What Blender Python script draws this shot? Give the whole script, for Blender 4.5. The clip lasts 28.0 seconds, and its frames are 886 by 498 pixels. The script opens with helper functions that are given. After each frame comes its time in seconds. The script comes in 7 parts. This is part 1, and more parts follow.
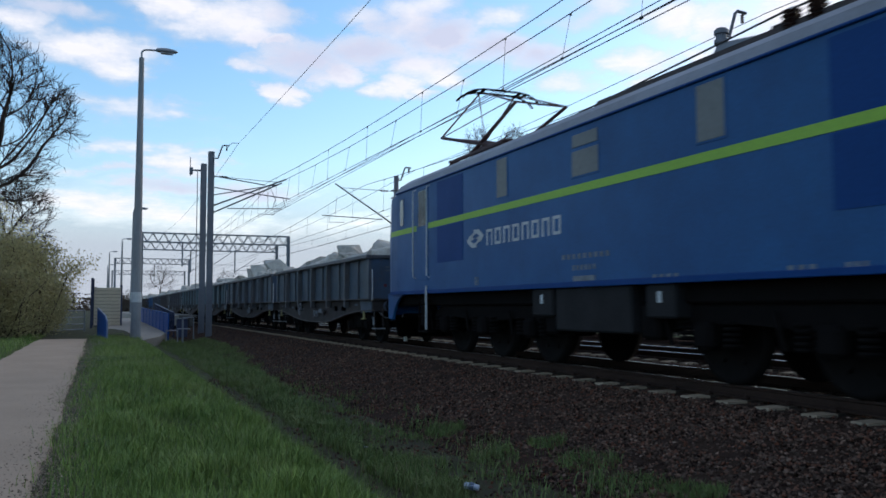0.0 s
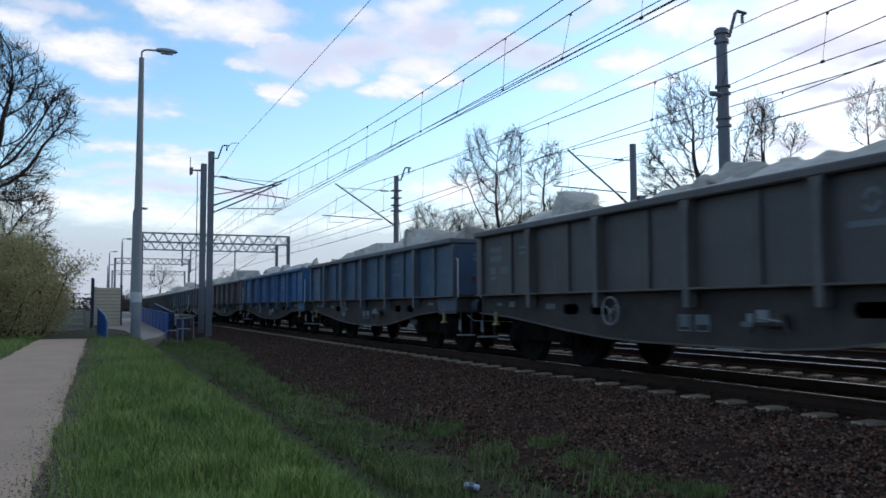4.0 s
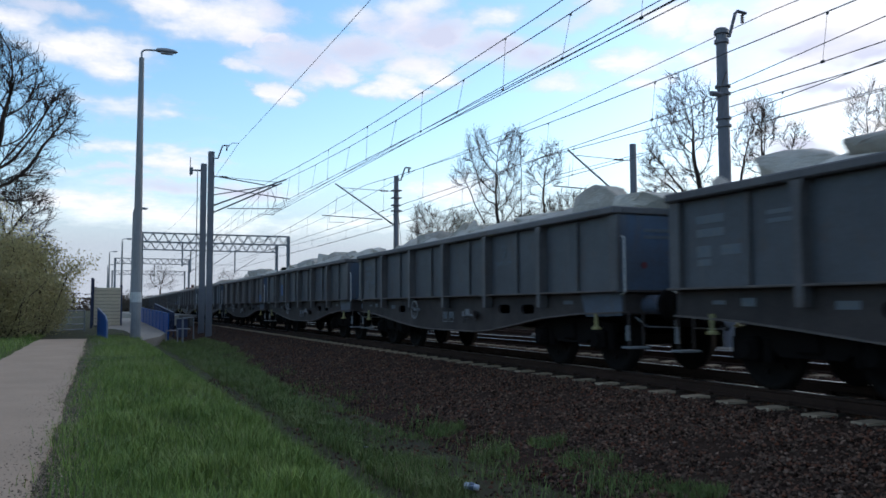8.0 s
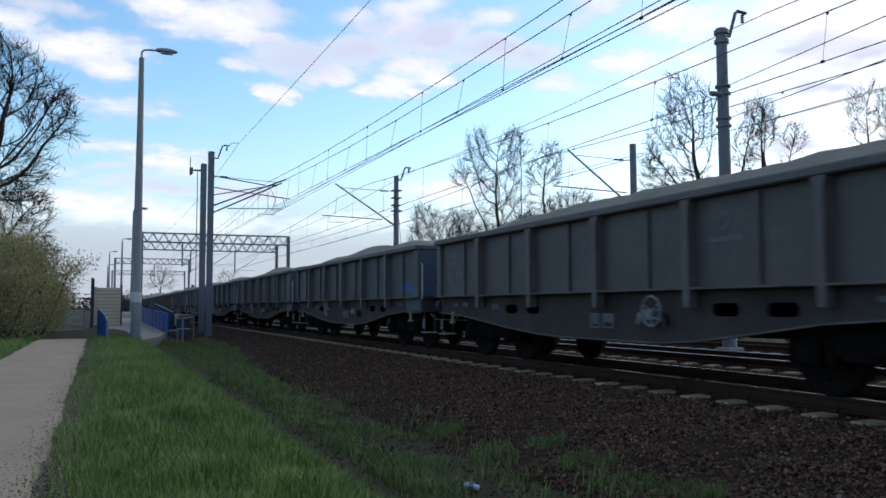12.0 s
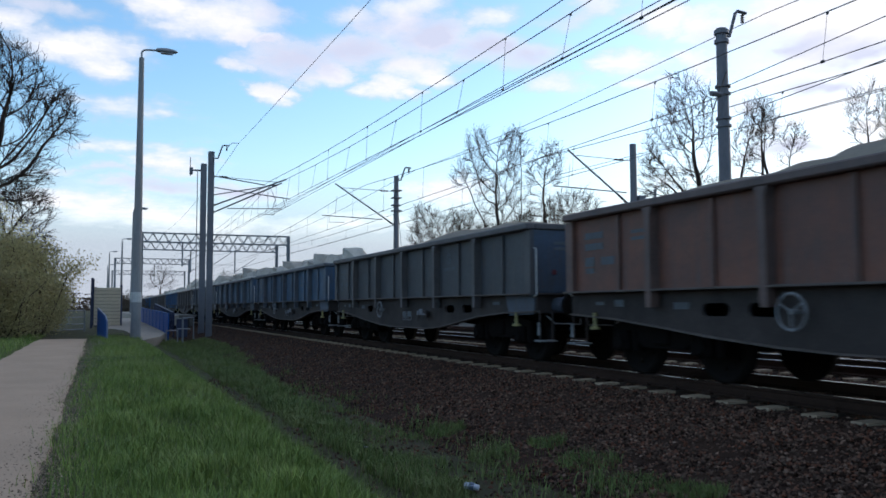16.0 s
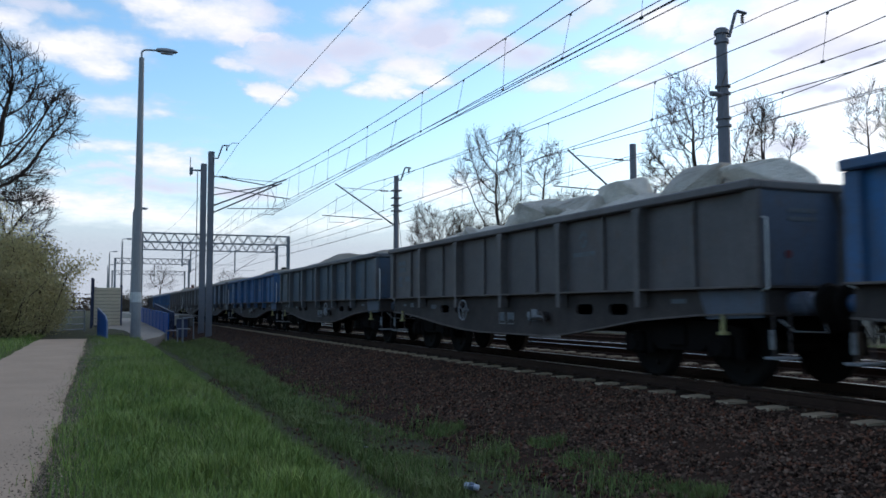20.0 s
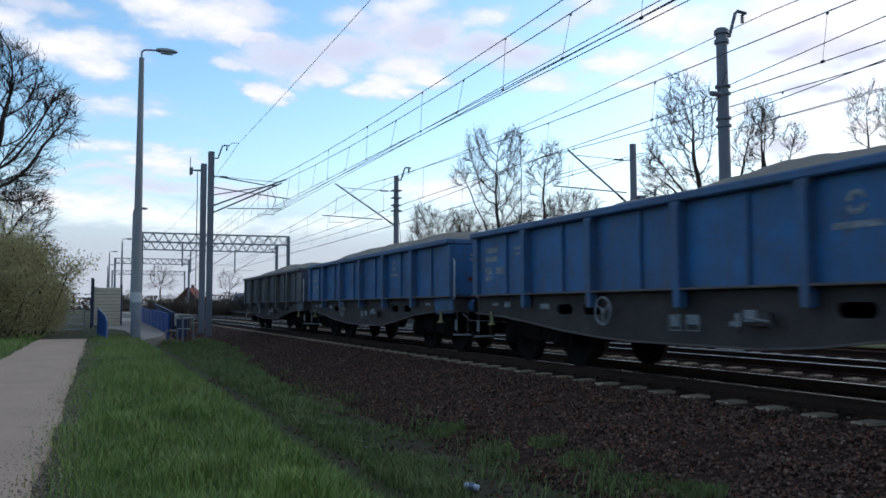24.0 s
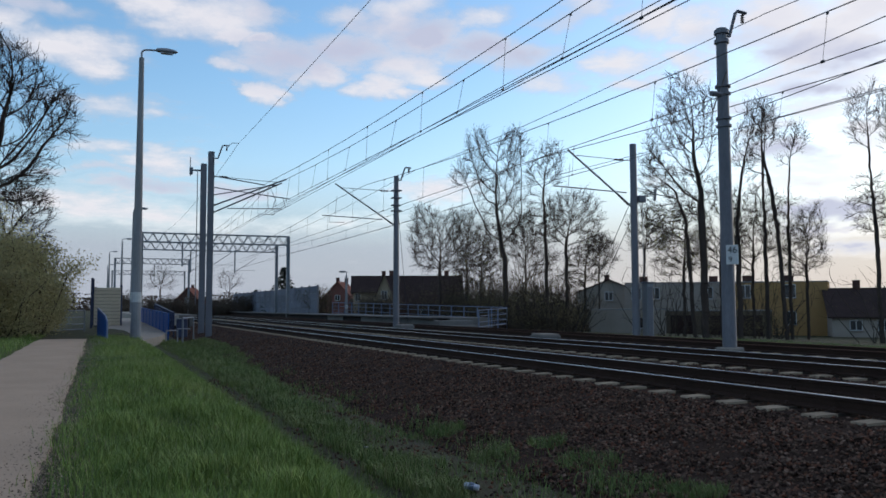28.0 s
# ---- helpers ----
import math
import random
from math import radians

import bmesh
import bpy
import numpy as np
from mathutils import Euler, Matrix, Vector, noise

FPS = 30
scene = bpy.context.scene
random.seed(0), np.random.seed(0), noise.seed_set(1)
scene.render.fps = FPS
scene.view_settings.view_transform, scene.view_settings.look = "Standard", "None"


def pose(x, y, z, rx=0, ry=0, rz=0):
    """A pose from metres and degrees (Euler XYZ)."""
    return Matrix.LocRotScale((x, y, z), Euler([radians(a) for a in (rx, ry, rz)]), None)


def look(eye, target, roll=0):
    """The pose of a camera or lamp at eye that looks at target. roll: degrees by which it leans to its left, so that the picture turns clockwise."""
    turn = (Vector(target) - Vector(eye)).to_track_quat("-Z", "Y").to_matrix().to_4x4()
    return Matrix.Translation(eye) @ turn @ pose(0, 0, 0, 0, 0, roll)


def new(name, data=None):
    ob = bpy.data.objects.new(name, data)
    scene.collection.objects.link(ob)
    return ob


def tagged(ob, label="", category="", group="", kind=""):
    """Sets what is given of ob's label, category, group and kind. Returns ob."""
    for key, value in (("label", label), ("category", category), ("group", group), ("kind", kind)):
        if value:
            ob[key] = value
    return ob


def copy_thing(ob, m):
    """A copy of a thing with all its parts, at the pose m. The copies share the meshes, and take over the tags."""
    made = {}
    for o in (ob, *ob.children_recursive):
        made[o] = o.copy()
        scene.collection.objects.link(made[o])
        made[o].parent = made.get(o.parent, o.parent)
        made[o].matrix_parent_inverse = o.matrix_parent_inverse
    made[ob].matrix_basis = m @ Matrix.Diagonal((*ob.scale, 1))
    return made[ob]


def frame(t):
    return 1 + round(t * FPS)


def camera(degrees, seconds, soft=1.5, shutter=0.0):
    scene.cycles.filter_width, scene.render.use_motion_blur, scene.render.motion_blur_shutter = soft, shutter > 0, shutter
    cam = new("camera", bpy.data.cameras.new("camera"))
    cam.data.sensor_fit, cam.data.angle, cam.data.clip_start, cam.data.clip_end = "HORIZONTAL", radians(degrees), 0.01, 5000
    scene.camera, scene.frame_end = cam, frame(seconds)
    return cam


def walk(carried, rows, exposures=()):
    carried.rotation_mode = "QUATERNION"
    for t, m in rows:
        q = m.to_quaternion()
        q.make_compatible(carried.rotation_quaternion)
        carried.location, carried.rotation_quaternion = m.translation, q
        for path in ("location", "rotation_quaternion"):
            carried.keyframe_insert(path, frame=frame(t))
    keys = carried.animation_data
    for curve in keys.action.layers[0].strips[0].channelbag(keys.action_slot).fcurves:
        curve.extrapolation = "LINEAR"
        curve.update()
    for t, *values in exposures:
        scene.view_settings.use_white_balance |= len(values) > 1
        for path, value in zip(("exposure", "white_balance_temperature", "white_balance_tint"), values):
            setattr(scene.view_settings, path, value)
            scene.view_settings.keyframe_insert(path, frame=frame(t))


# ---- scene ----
# camera: stands still beside the line, rail top is z = 0, the line runs along y
DTRACK = 8.40           # centre of the near track
D2 = 12.48              # second track
D3 = 16.6               # third, rusty track
EYE = Vector((0.0, 0.0, 1.018))
YAW, PITCH = radians(22.66), radians(3.995)
AIM = EYE + Vector((math.sin(YAW) * math.cos(PITCH), math.cos(YAW) * math.cos(PITCH), math.sin(PITCH)))
cam = camera(56.38, 28.0, soft=1.6, shutter=0.12)
walk(cam, [(0.0, look(EYE, AIM, -0.19)), (28.0, look(EYE, AIM, -0.19))],
     [(0.0, 0.4), (1.2, 0.47), (25.3, 0.47), (26.4, 0.26), (28.0, 0.12)])

# ---- light ----
SUN_AZ, SUN_EL = radians(72), radians(9)     # azimuth from +y towards +x
world = bpy.data.worlds.new("evening_sky")
scene.world = world
world.use_nodes = True
wn = world.node_tree.nodes
sky = wn.new("ShaderNodeTexSky")
sky.sky_type = "NISHITA"
sky.sun_disc = False
sky.sun_elevation, sky.sun_rotation = radians(24), SUN_AZ
sky.air_density, sky.dust_density, sky.ozone_density = 1.0, 0.6, 1.6
wn["Background"].inputs["Strength"].default_value = 0.15
vivid = wn.new("ShaderNodeHueSaturation")
vivid.inputs["Saturation"].default_value, vivid.inputs["Value"].default_value, vivid.inputs["Hue"].default_value = 1.22, 1.12, 0.496
world.node_tree.links.new(sky.outputs[0], vivid.inputs["Color"])
world.node_tree.links.new(vivid.outputs[0], wn["Background"].inputs["Color"])
sun = new("sun", bpy.data.lights.new("sun", "SUN"))
sun.data.energy, sun.data.angle, sun.data.color = 0.6, radians(14), (1.0, 0.86, 0.7)
sun.matrix_world = look((0, 0, 0), (-math.sin(SUN_AZ) * math.cos(SUN_EL), -math.cos(SUN_AZ) * math.cos(SUN_EL), -math.sin(SUN_EL)))


# ---- materials ----
class Nodes:
    """A small wrapper that adds nodes to a material and links them."""

    def __init__(self, name):
        self.m = bpy.data.materials.new(name)
        self.m.use_nodes = True
        self.n, self.l = self.m.node_tree.nodes, self.m.node_tree.links
        self.p = self.n["Principled BSDF"]

    def to(self, out, inp):
        self.l.new(out, inp)

    def coords(self, scale=1.0, stretch=(1, 1, 1), generated="Object"):
        tc = self.n.new("ShaderNodeTexCoord")
        mp = self.n.new("ShaderNodeMapping")
        mp.inputs["Scale"].default_value = [scale * c for c in stretch]
        self.to(tc.outputs[generated], mp.inputs["Vector"])
        return mp.outputs[0]

    def noise(self, scale, detail=4, rough=0.6, stretch=(1, 1, 1), vec=None):
        nz = self.n.new("ShaderNodeTexNoise")
        nz.inputs["Scale"].default_value, nz.inputs["Detail"].default_value, nz.inputs["Roughness"].default_value = scale, detail, rough
        self.to(vec or self.coords(1, stretch), nz.inputs["Vector"])
        return nz.outputs[0]

    def ramp(self, fac, stops):
        r = self.n.new("ShaderNodeValToRGB")
        e = r.color_ramp.elements
        while len(e) < len(stops):
            e.new(0.5)
        for el, (pos, col) in zip(e, stops):
            el.position = pos
            el.color = (*col, 1) if len(col) == 3 else col
        self.to(fac, r.inputs[0])
        return r.outputs[0]

    def mix(self, fac, a, b, mode="MIX"):
        x = self.n.new("ShaderNodeMix")
        x.data_type, x.blend_type = "RGBA", mode
        for sock, val in ((x.inputs[0], fac), (x.inputs[6], a), (x.inputs[7], b)):
            if isinstance(val, (int, float)):
                sock.default_value = val
            elif isinstance(val, tuple):
                sock.default_value = (*val, 1)
            else:
                self.to(val, sock)
        return x.outputs[2]

    def math(self, op, a, b=0.0, c=None):
        x = self.n.new("ShaderNodeMath")
        x.operation = op
        for sock, val in zip(x.inputs, (a, b, c)):
            if val is None:
                continue
            if isinstance(val, (int, float)):
                sock.default_value = val
            else:
                self.to(val, sock)
        return x.outputs[0]

    def bump(self, height, strength=0.3, dist=0.02):
        b = self.n.new("ShaderNodeBump")
        b.inputs["Strength"].default_value, b.inputs["Distance"].default_value = strength, dist
        self.to(height, b.inputs["Height"])
        self.to(b.outputs[0], self.p.inputs["Normal"])

    def done(self, color=None, rough=None, metal=0.0, spec=None):
        if color is not None:
            self.to(color, self.p.inputs["Base Color"])
        if rough is not None:
            if isinstance(rough, (int, float)):
                self.p.inputs["Roughness"].default_value = rough
            else:
                self.to(rough, self.p.inputs["Roughness"])
        self.p.inputs["Metallic"].default_value = metal
        if spec is not None:
            self.p.inputs["Specular IOR Level"].default_value = spec
        return self.m


def surface(name, base, other, rough=0.7, metal=0.0, coarse=1.5, fine=30.0, amount=0.6, bump=0.15, dist=0.01, stretch=(1, 1, 1), spec=0.4, per_piece=0.0):
    """Base colour broken by stains at a coarse scale and grain at a fine one."""
    k = Nodes(name)
    big = k.noise(coarse, 5, 0.65, stretch)
    small = k.noise(fine, 3, 0.6, stretch)
    stain = k.ramp(big, [(0.35, (0, 0, 0)), (0.7, (1, 1, 1))])
    col = k.mix(k.math("MULTIPLY", stain, amount), base, other)
    col = k.mix(0.35, col, k.ramp(small, [(0.3, (0.35, 0.35, 0.35)), (0.75, (1, 1, 1))]), "MULTIPLY")
    if per_piece:
        info = k.n.new("ShaderNodeObjectInfo")
        lift = k.math("MULTIPLY_ADD", info.outputs["Random"], per_piece * 2, 1 - per_piece)
        hs = k.n.new("ShaderNodeHueSaturation")
        k.to(col, hs.inputs["Color"])
        k.to(lift, hs.inputs["Value"])
        col = hs.outputs[0]
    k.bump(small, bump, dist)
    return k.done(col, k.math("MULTIPLY_ADD", big, 0.25, rough - 0.12), metal, spec)


def wagon_paint_material():
    """Paint in the object's own colour under brown brake dust, streaks and scuffs."""
    k = Nodes("wagon_paint")
    info = k.n.new("ShaderNodeObjectInfo")
    tc = k.n.new("ShaderNodeTexCoord")
    off = k.n.new("ShaderNodeVectorMath")
    off.operation = "MULTIPLY_ADD"
    comb = k.n.new("ShaderNodeCombineXYZ")
    k.to(info.outputs["Random"], comb.inputs[0])
    k.to(info.outputs["Random"], comb.inputs[1])
    k.to(comb.outputs[0], off.inputs[0])
    off.inputs[1].default_value = (40, 40, 0)
    k.to(tc.outputs["Object"], off.inputs[2])
    vec = off.outputs[0]

    def streaks(sx, sy, sz):
        mp = k.n.new("ShaderNodeMapping")
        mp.inputs["Scale"].default_value = (sx, sy, sz)
        k.to(vec, mp.inputs["Vector"])
        return mp.outputs[0]
    big = k.noise(1.0, 6, 0.72, vec=streaks(1.1, 1.1, 1.7))
    run = k.noise(1.0, 5, 0.75, vec=streaks(8, 8, 0.45))
    rust = k.noise(1.0, 6, 0.75, vec=streaks(2.4, 2.4, 2.0))
    fine = k.noise(30, 4, 0.75, vec=vec)
    dirt = k.math("ADD", k.math("MULTIPLY", big, 0.55), k.math("MULTIPLY", run, 0.45))
    col = k.mix(k.math("MULTIPLY", k.ramp(dirt, [(0.38, (0, 0, 0)), (0.62, (1, 1, 1))]), 0.7), info.outputs["Color"], (0.055, 0.052, 0.053))
    col = k.mix(k.math("MULTIPLY", k.ramp(rust, [(0.54, (0, 0, 0)), (0.7, (1, 1, 1))]), 0.55), col, (0.095, 0.06, 0.045))
    col = k.mix(k.math("MULTIPLY", k.ramp(run, [(0.57, (0, 0, 0)), (0.7, (1, 1, 1))]), 0.4), col, (0.15, 0.14, 0.135))
    col = k.mix(k.math("MULTIPLY", k.ramp(run, [(0.28, (1, 1, 1)), (0.42, (0, 0, 0))]), 0.5), col, (0.02, 0.018, 0.018))
    col = k.mix(0.4, col, k.ramp(fine, [(0.3, (0.35, 0.35, 0.35)), (0.7, (1, 1, 1))]), "MULTIPLY")
    k.bump(k.mix(0.5, big, fine), 0.15, 0.012)
    return k.done(col, k.math("MULTIPLY_ADD", big, 0.3, 0.4), 0.0, 0.4)


def thin_leaf(name, base, other):
    """Small leaves: matt, with some light passing through."""
    k = Nodes(name)
    big = k.noise(0.7, 4, 0.6)
    geo = k.n.new("ShaderNodeNewGeometry")
    col = k.mix(k.ramp(big, [(0.35, (0, 0, 0)), (0.65, (1, 1, 1))]), base, other)
    hs = k.n.new("ShaderNodeHueSaturation")
    k.to(col, hs.inputs["Color"])
    k.to(k.math("MULTIPLY_ADD", geo.outputs["Random Per Island"], 0.4, 0.8), hs.inputs["Value"])
    tl = k.n.new("ShaderNodeBsdfTranslucent")
    k.to(hs.outputs[0], tl.inputs[0])
    mx = k.n.new("ShaderNodeMixShader")
    mx.inputs[0].default_value = 0.45
    k.done(hs.outputs[0], 0.7, 0, 0.2)
    k.to(k.p.outputs[0], mx.inputs[1])
    k.to(tl.outputs[0], mx.inputs[2])
    k.to(mx.outputs[0], k.n["Material Output"].inputs[0])
    return k.m


def stone_material(name, dark, light, scale, tint):
    """Loose stones, each with its own shade."""
    k = Nodes(name)
    geo = k.n.new("ShaderNodeNewGeometry")
    base = k.ramp(geo.outputs["Random Per Island"], [(0.0, dark), (0.6, tuple((a + b) / 2 for a, b in zip(dark, light))), (0.85, tint), (1.0, light)])
    g = k.noise(scale, 4, 0.7)
    col = k.mix(0.5, base, k.ramp(g, [(0.3, (0.45, 0.45, 0.45)), (0.7, (1, 1, 1))]), "MULTIPLY")
    k.bump(g, 0.3, 0.01)
    return k.done(col, 0.9, 0, 0.06)


def lettering_material():
    """Stencilled paint in the object's own colour, half worn away."""
    k = Nodes("stencil_paint")
    info = k.n.new("ShaderNodeObjectInfo")
    worn = k.noise(14, 5, 0.7)
    col = k.mix(k.ramp(worn, [(0.42, (0, 0, 0)), (0.6, (1, 1, 1))]), info.outputs["Color"], (0.1, 0.12, 0.14))
    return k.done(col, 0.7, 0, 0.25)


M = {}
M["stencil"] = lettering_material()
M["paint"] = wagon_paint_material()
# soot on steel, darker than soot alone: underside shade is in the colour
M["soot"] = surface("sooty_shaded_steel", (0.0085, 0.0072, 0.0068), (0.015, 0.012, 0.011), 0.9, 0.0, 2.0, 40, 0.7, 0.2, spec=0.04)
M["sill"] = surface("dusty_frame_steel", (0.068, 0.055, 0.051), (0.034, 0.029, 0.028), 0.8, 0.0, 1.3, 30, 0.9, 0.2, spec=0.2)
M["flange"] = surface("pale_flange_steel", (0.15, 0.125, 0.112), (0.08, 0.066, 0.06), 0.85, 0.0, 2.5, 30, 0.8, 0.2, spec=0.15)
# near-black wheel steel: shade under the frames is in this colour
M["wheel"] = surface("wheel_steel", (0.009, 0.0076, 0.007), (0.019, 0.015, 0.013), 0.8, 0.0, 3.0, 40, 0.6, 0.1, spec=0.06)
M["marking"] = surface("red_marking_paint", (0.13, 0.02, 0.025), (0.08, 0.018, 0.022), 0.6, 0, 5, 40, 0.5)
M["yellow"] = surface("chalky_yellow_paint", (0.32, 0.28, 0.11), (0.15, 0.135, 0.09), 0.7, 0, 6, 40, 0.6)
M["white"] = surface("dull_white_paint", (0.62, 0.62, 0.6), (0.4, 0.39, 0.37), 0.65, 0, 5, 40, 0.6, 0.08)
M["faded"] = surface("faded_lettering_paint", (0.25, 0.26, 0.27), (0.1, 0.1, 0.11), 0.7, 0, 9, 50, 0.8, 0.05)
M["concrete"] = surface("weathered_concrete", (0.33, 0.29, 0.245), (0.2, 0.17, 0.145), 0.85, 0, 1.2, 25, 0.7, 0.25, 0.01, per_piece=0.12, spec=0.08)
M["platform"] = surface("platform_concrete", (0.2, 0.185, 0.17), (0.12, 0.11, 0.1), 0.85, 0, 0.5, 12, 0.7, 0.2, 0.01, per_piece=0.1, spec=0.08)
M["platform_dark"] = surface("dark_platform_wall", (0.05, 0.04, 0.036), (0.03, 0.025, 0.023), 0.9, 0, 0.8, 12, 0.7, 0.2, 0.01, per_piece=0.2, spec=0.08)
M["galv"] = surface("galvanised_steel", (0.3, 0.31, 0.33), (0.2, 0.21, 0.22), 0.5, 0.6, 1.2, 25, 0.6, 0.08, 0.005, (1, 1, 0.3))
M["mast"] = surface("painted_mast_steel", (0.19, 0.19, 0.21), (0.12, 0.122, 0.135), 0.55, 0.3, 1.2, 25, 0.6, 0.08, 0.005, (1, 1, 0.25))
M["pole"] = surface("spun_concrete_pole", (0.3, 0.3, 0.3), (0.2, 0.2, 0.205), 0.8, 0, 1.5, 30, 0.6, 0.15, 0.005, (1, 1, 0.2))
M["sleeper"] = surface("dusty_concrete_sleeper", (0.46, 0.345, 0.235), (0.3, 0.225, 0.155), 0.9, 0, 2.0, 25, 0.7, 0.25, 0.01, per_piece=0.15, spec=0.08)
M["sleeper_dark"] = surface("rust_stained_concrete", (0.085, 0.062, 0.048), (0.05, 0.037, 0.03), 0.9, 0, 3.0, 25, 0.7, 0.25, 0.01, per_piece=0.15, spec=0.08)
M["wire"] = surface("oxidised_copper_wire", (0.07, 0.07, 0.07), (0.04, 0.04, 0.04), 0.5, 0.5, 3, 30, 0.5)
M["insulator"] = surface("brown_porcelain", (0.09, 0.05, 0.04), (0.05, 0.03, 0.03), 0.25, 0, 6, 40, 0.5)
M["railweb"] = surface("rusty_rail_side", (0.05, 0.029, 0.021), (0.032, 0.02, 0.015), 0.85, 0.0, 2, 40, 0.7, 0.2, spec=0.08)
M["railtop"] = surface("polished_rail_head", (0.42, 0.4, 0.39), (0.3, 0.285, 0.28), 0.3, 1.0, 1.5, 50, 0.5, 0.03, 0.003, (1, 0.1, 1))
M["railrust"] = surface("rusted_rail_head", (0.14, 0.065, 0.04), (0.08, 0.04, 0.03), 0.8, 0.2, 2, 40, 0.6, spec=0.08)
M["blue_rail"] = surface("blue_barrier_paint", (0.012, 0.085, 0.33), (0.02, 0.08, 0.26), 0.5, 0, 1.5, 30, 0.5, 0.06, spec=0.15)
M["blue_pale"] = surface("pale_blue_railing_paint", (0.14, 0.18, 0.27), (0.1, 0.12, 0.17), 0.5, 0, 1.5, 30, 0.5, 0.06)
M["dark_blue"] = surface("dark_blue_post_paint", (0.03, 0.04, 0.09), (0.02, 0.025, 0.05), 0.5, 0, 1.5, 30, 0.5, 0.06)
M["beige_panel"] = surface("beige_cladding", (0.74, 0.6, 0.42), (0.6, 0.48, 0.34), 0.7, 0, 0.8, 20, 0.6, 0.1)
M["grey_panel"] = surface("grey_acoustic_panel", (0.15, 0.165, 0.2), (0.1, 0.11, 0.13), 0.7, 0, 0.6, 20, 0.6, 0.12, per_piece=0.2)
M["bark"] = surface("grey_brown_bark", (0.08, 0.06, 0.05), (0.05, 0.038, 0.032), 0.9, 0, 3, 30, 0.7, 0.5, 0.02, (1, 1, 0.3), spec=0.08)
M["twig"] = surface("brown_twig", (0.038, 0.028, 0.024), (0.026, 0.02, 0.017), 0.9, 0, 3, 30, 0.6, spec=0.08)
M["shrub_twig"] = surface("dry_brown_shrub_twig", (0.075, 0.058, 0.046), (0.05, 0.039, 0.032), 0.9, 0, 3, 30, 0.6, spec=0.08)
M["bud"] = thin_leaf("fresh_bud_green", (0.16, 0.16, 0.05), (0.1, 0.09, 0.04))
M["bush_leaf"] = thin_leaf("young_bush_leaf", (0.36, 0.325, 0.15), (0.27, 0.235, 0.12))
M["shrub_leaf"] = thin_leaf("sparse_shrub_leaf", (0.17, 0.15, 0.065), (0.12, 0.095, 0.05))
M["dark_leaf"] = thin_leaf("dark_opening_bud", (0.05, 0.045, 0.03), (0.03, 0.028, 0.02))
M["thicket"] = thin_leaf("dry_thicket_leaf", (0.092, 0.074, 0.055), (0.062, 0.052, 0.04))
M["needle"] = surface("spruce_needle", (0.026, 0.038, 0.024), (0.016, 0.025, 0.016), 0.85, 0, 1.0, 12, 0.8)
M["rooftile"] = surface("dark_brown_roof_tile", (0.05, 0.032, 0.029), (0.03, 0.022, 0.021), 0.8, 0, 1, 15, 0.7, 0.3, 0.02, spec=0.08)
M["redroof"] = surface("red_brown_roof_tile", (0.2, 0.075, 0.055), (0.13, 0.055, 0.042), 0.8, 0, 1, 15, 0.7, 0.3, 0.02, spec=0.08)
M["brick"] = surface("dull_red_render", (0.12, 0.062, 0.05), (0.08, 0.046, 0.038), 0.85, 0, 1, 15, 0.6, spec=0.08)
M["redbrick"] = surface("red_brick_wall", (0.24, 0.09, 0.07), (0.16, 0.07, 0.055), 0.85, 0, 1, 15, 0.6)
M["cream"] = surface("cream_render", (0.46, 0.36, 0.24), (0.36, 0.28, 0.19), 0.85, 0, 0.7, 15, 0.6, spec=0.08)
M["ochre"] = surface("ochre_render", (0.44, 0.265, 0.11), (0.35, 0.215, 0.095), 0.85, 0, 0.5, 12, 0.6, spec=0.08)
M["greywall"] = surface("pale_grey_render", (0.4, 0.34, 0.285), (0.3, 0.26, 0.22), 0.85, 0, 0.5, 12, 0.6, spec=0.08)
M["glass"] = surface("dark_window_glass", (0.03, 0.035, 0.04), (0.05, 0.055, 0.06), 0.12, 0, 0.7, 5, 0.5, 0.0, spec=0.8)
M["lens"] = surface("lamp_lens", (0.5, 0.52, 0.54), (0.4, 0.42, 0.44), 0.25, 0, 4, 30, 0.4, 0.02)
M["loco_blue"] = surface("loco_blue_paint", (0.009, 0.098, 0.265), (0.012, 0.07, 0.19), 0.42, 0, 0.9, 25, 0.9, 0.05, 0.004, spec=0.22)
M["loco_navy"] = surface("loco_navy_paint", (0.004, 0.052, 0.2), (0.006, 0.042, 0.15), 0.5, 0, 0.7, 25, 0.5, 0.05, 0.004, spec=0.12)
M["loco_green"] = surface("lime_green_stripe", (0.3, 0.52, 0.035), (0.26, 0.44, 0.05), 0.45, 0, 0.8, 25, 0.4, 0.04)
M["loco_roof"] = surface("grey_roof_paint", (0.27, 0.28, 0.31), (0.17, 0.17, 0.18), 0.6, 0, 0.8, 20, 0.7, 0.08)
M["roof_gear"] = surface("weathered_roof_gear", (0.06, 0.045, 0.04), (0.035, 0.028, 0.026), 0.85, 0, 2, 30, 0.7, 0.1)
M["box_grey"] = surface("dusty_grey_equipment_paint", (0.032, 0.03, 0.03), (0.02, 0.018, 0.018), 0.8, 0, 1.5, 30, 0.7, 0.1, spec=0.1)
M["red_oxide"] = surface("red_oxide_frame", (0.06, 0.018, 0.017), (0.03, 0.015, 0.014), 0.6, 0, 3, 30, 0.6)
M["tan_blind"] = surface("tan_window_blind", (0.17, 0.165, 0.15), (0.11, 0.11, 0.105), 0.4, 0, 1.5, 15, 0.5)
M["ballast"] = surface("ballast_bed", (0.062, 0.037, 0.026), (0.038, 0.024, 0.018), 0.95, 0, 1.2, 45, 0.8, 0.9, 0.03, spec=0.05)
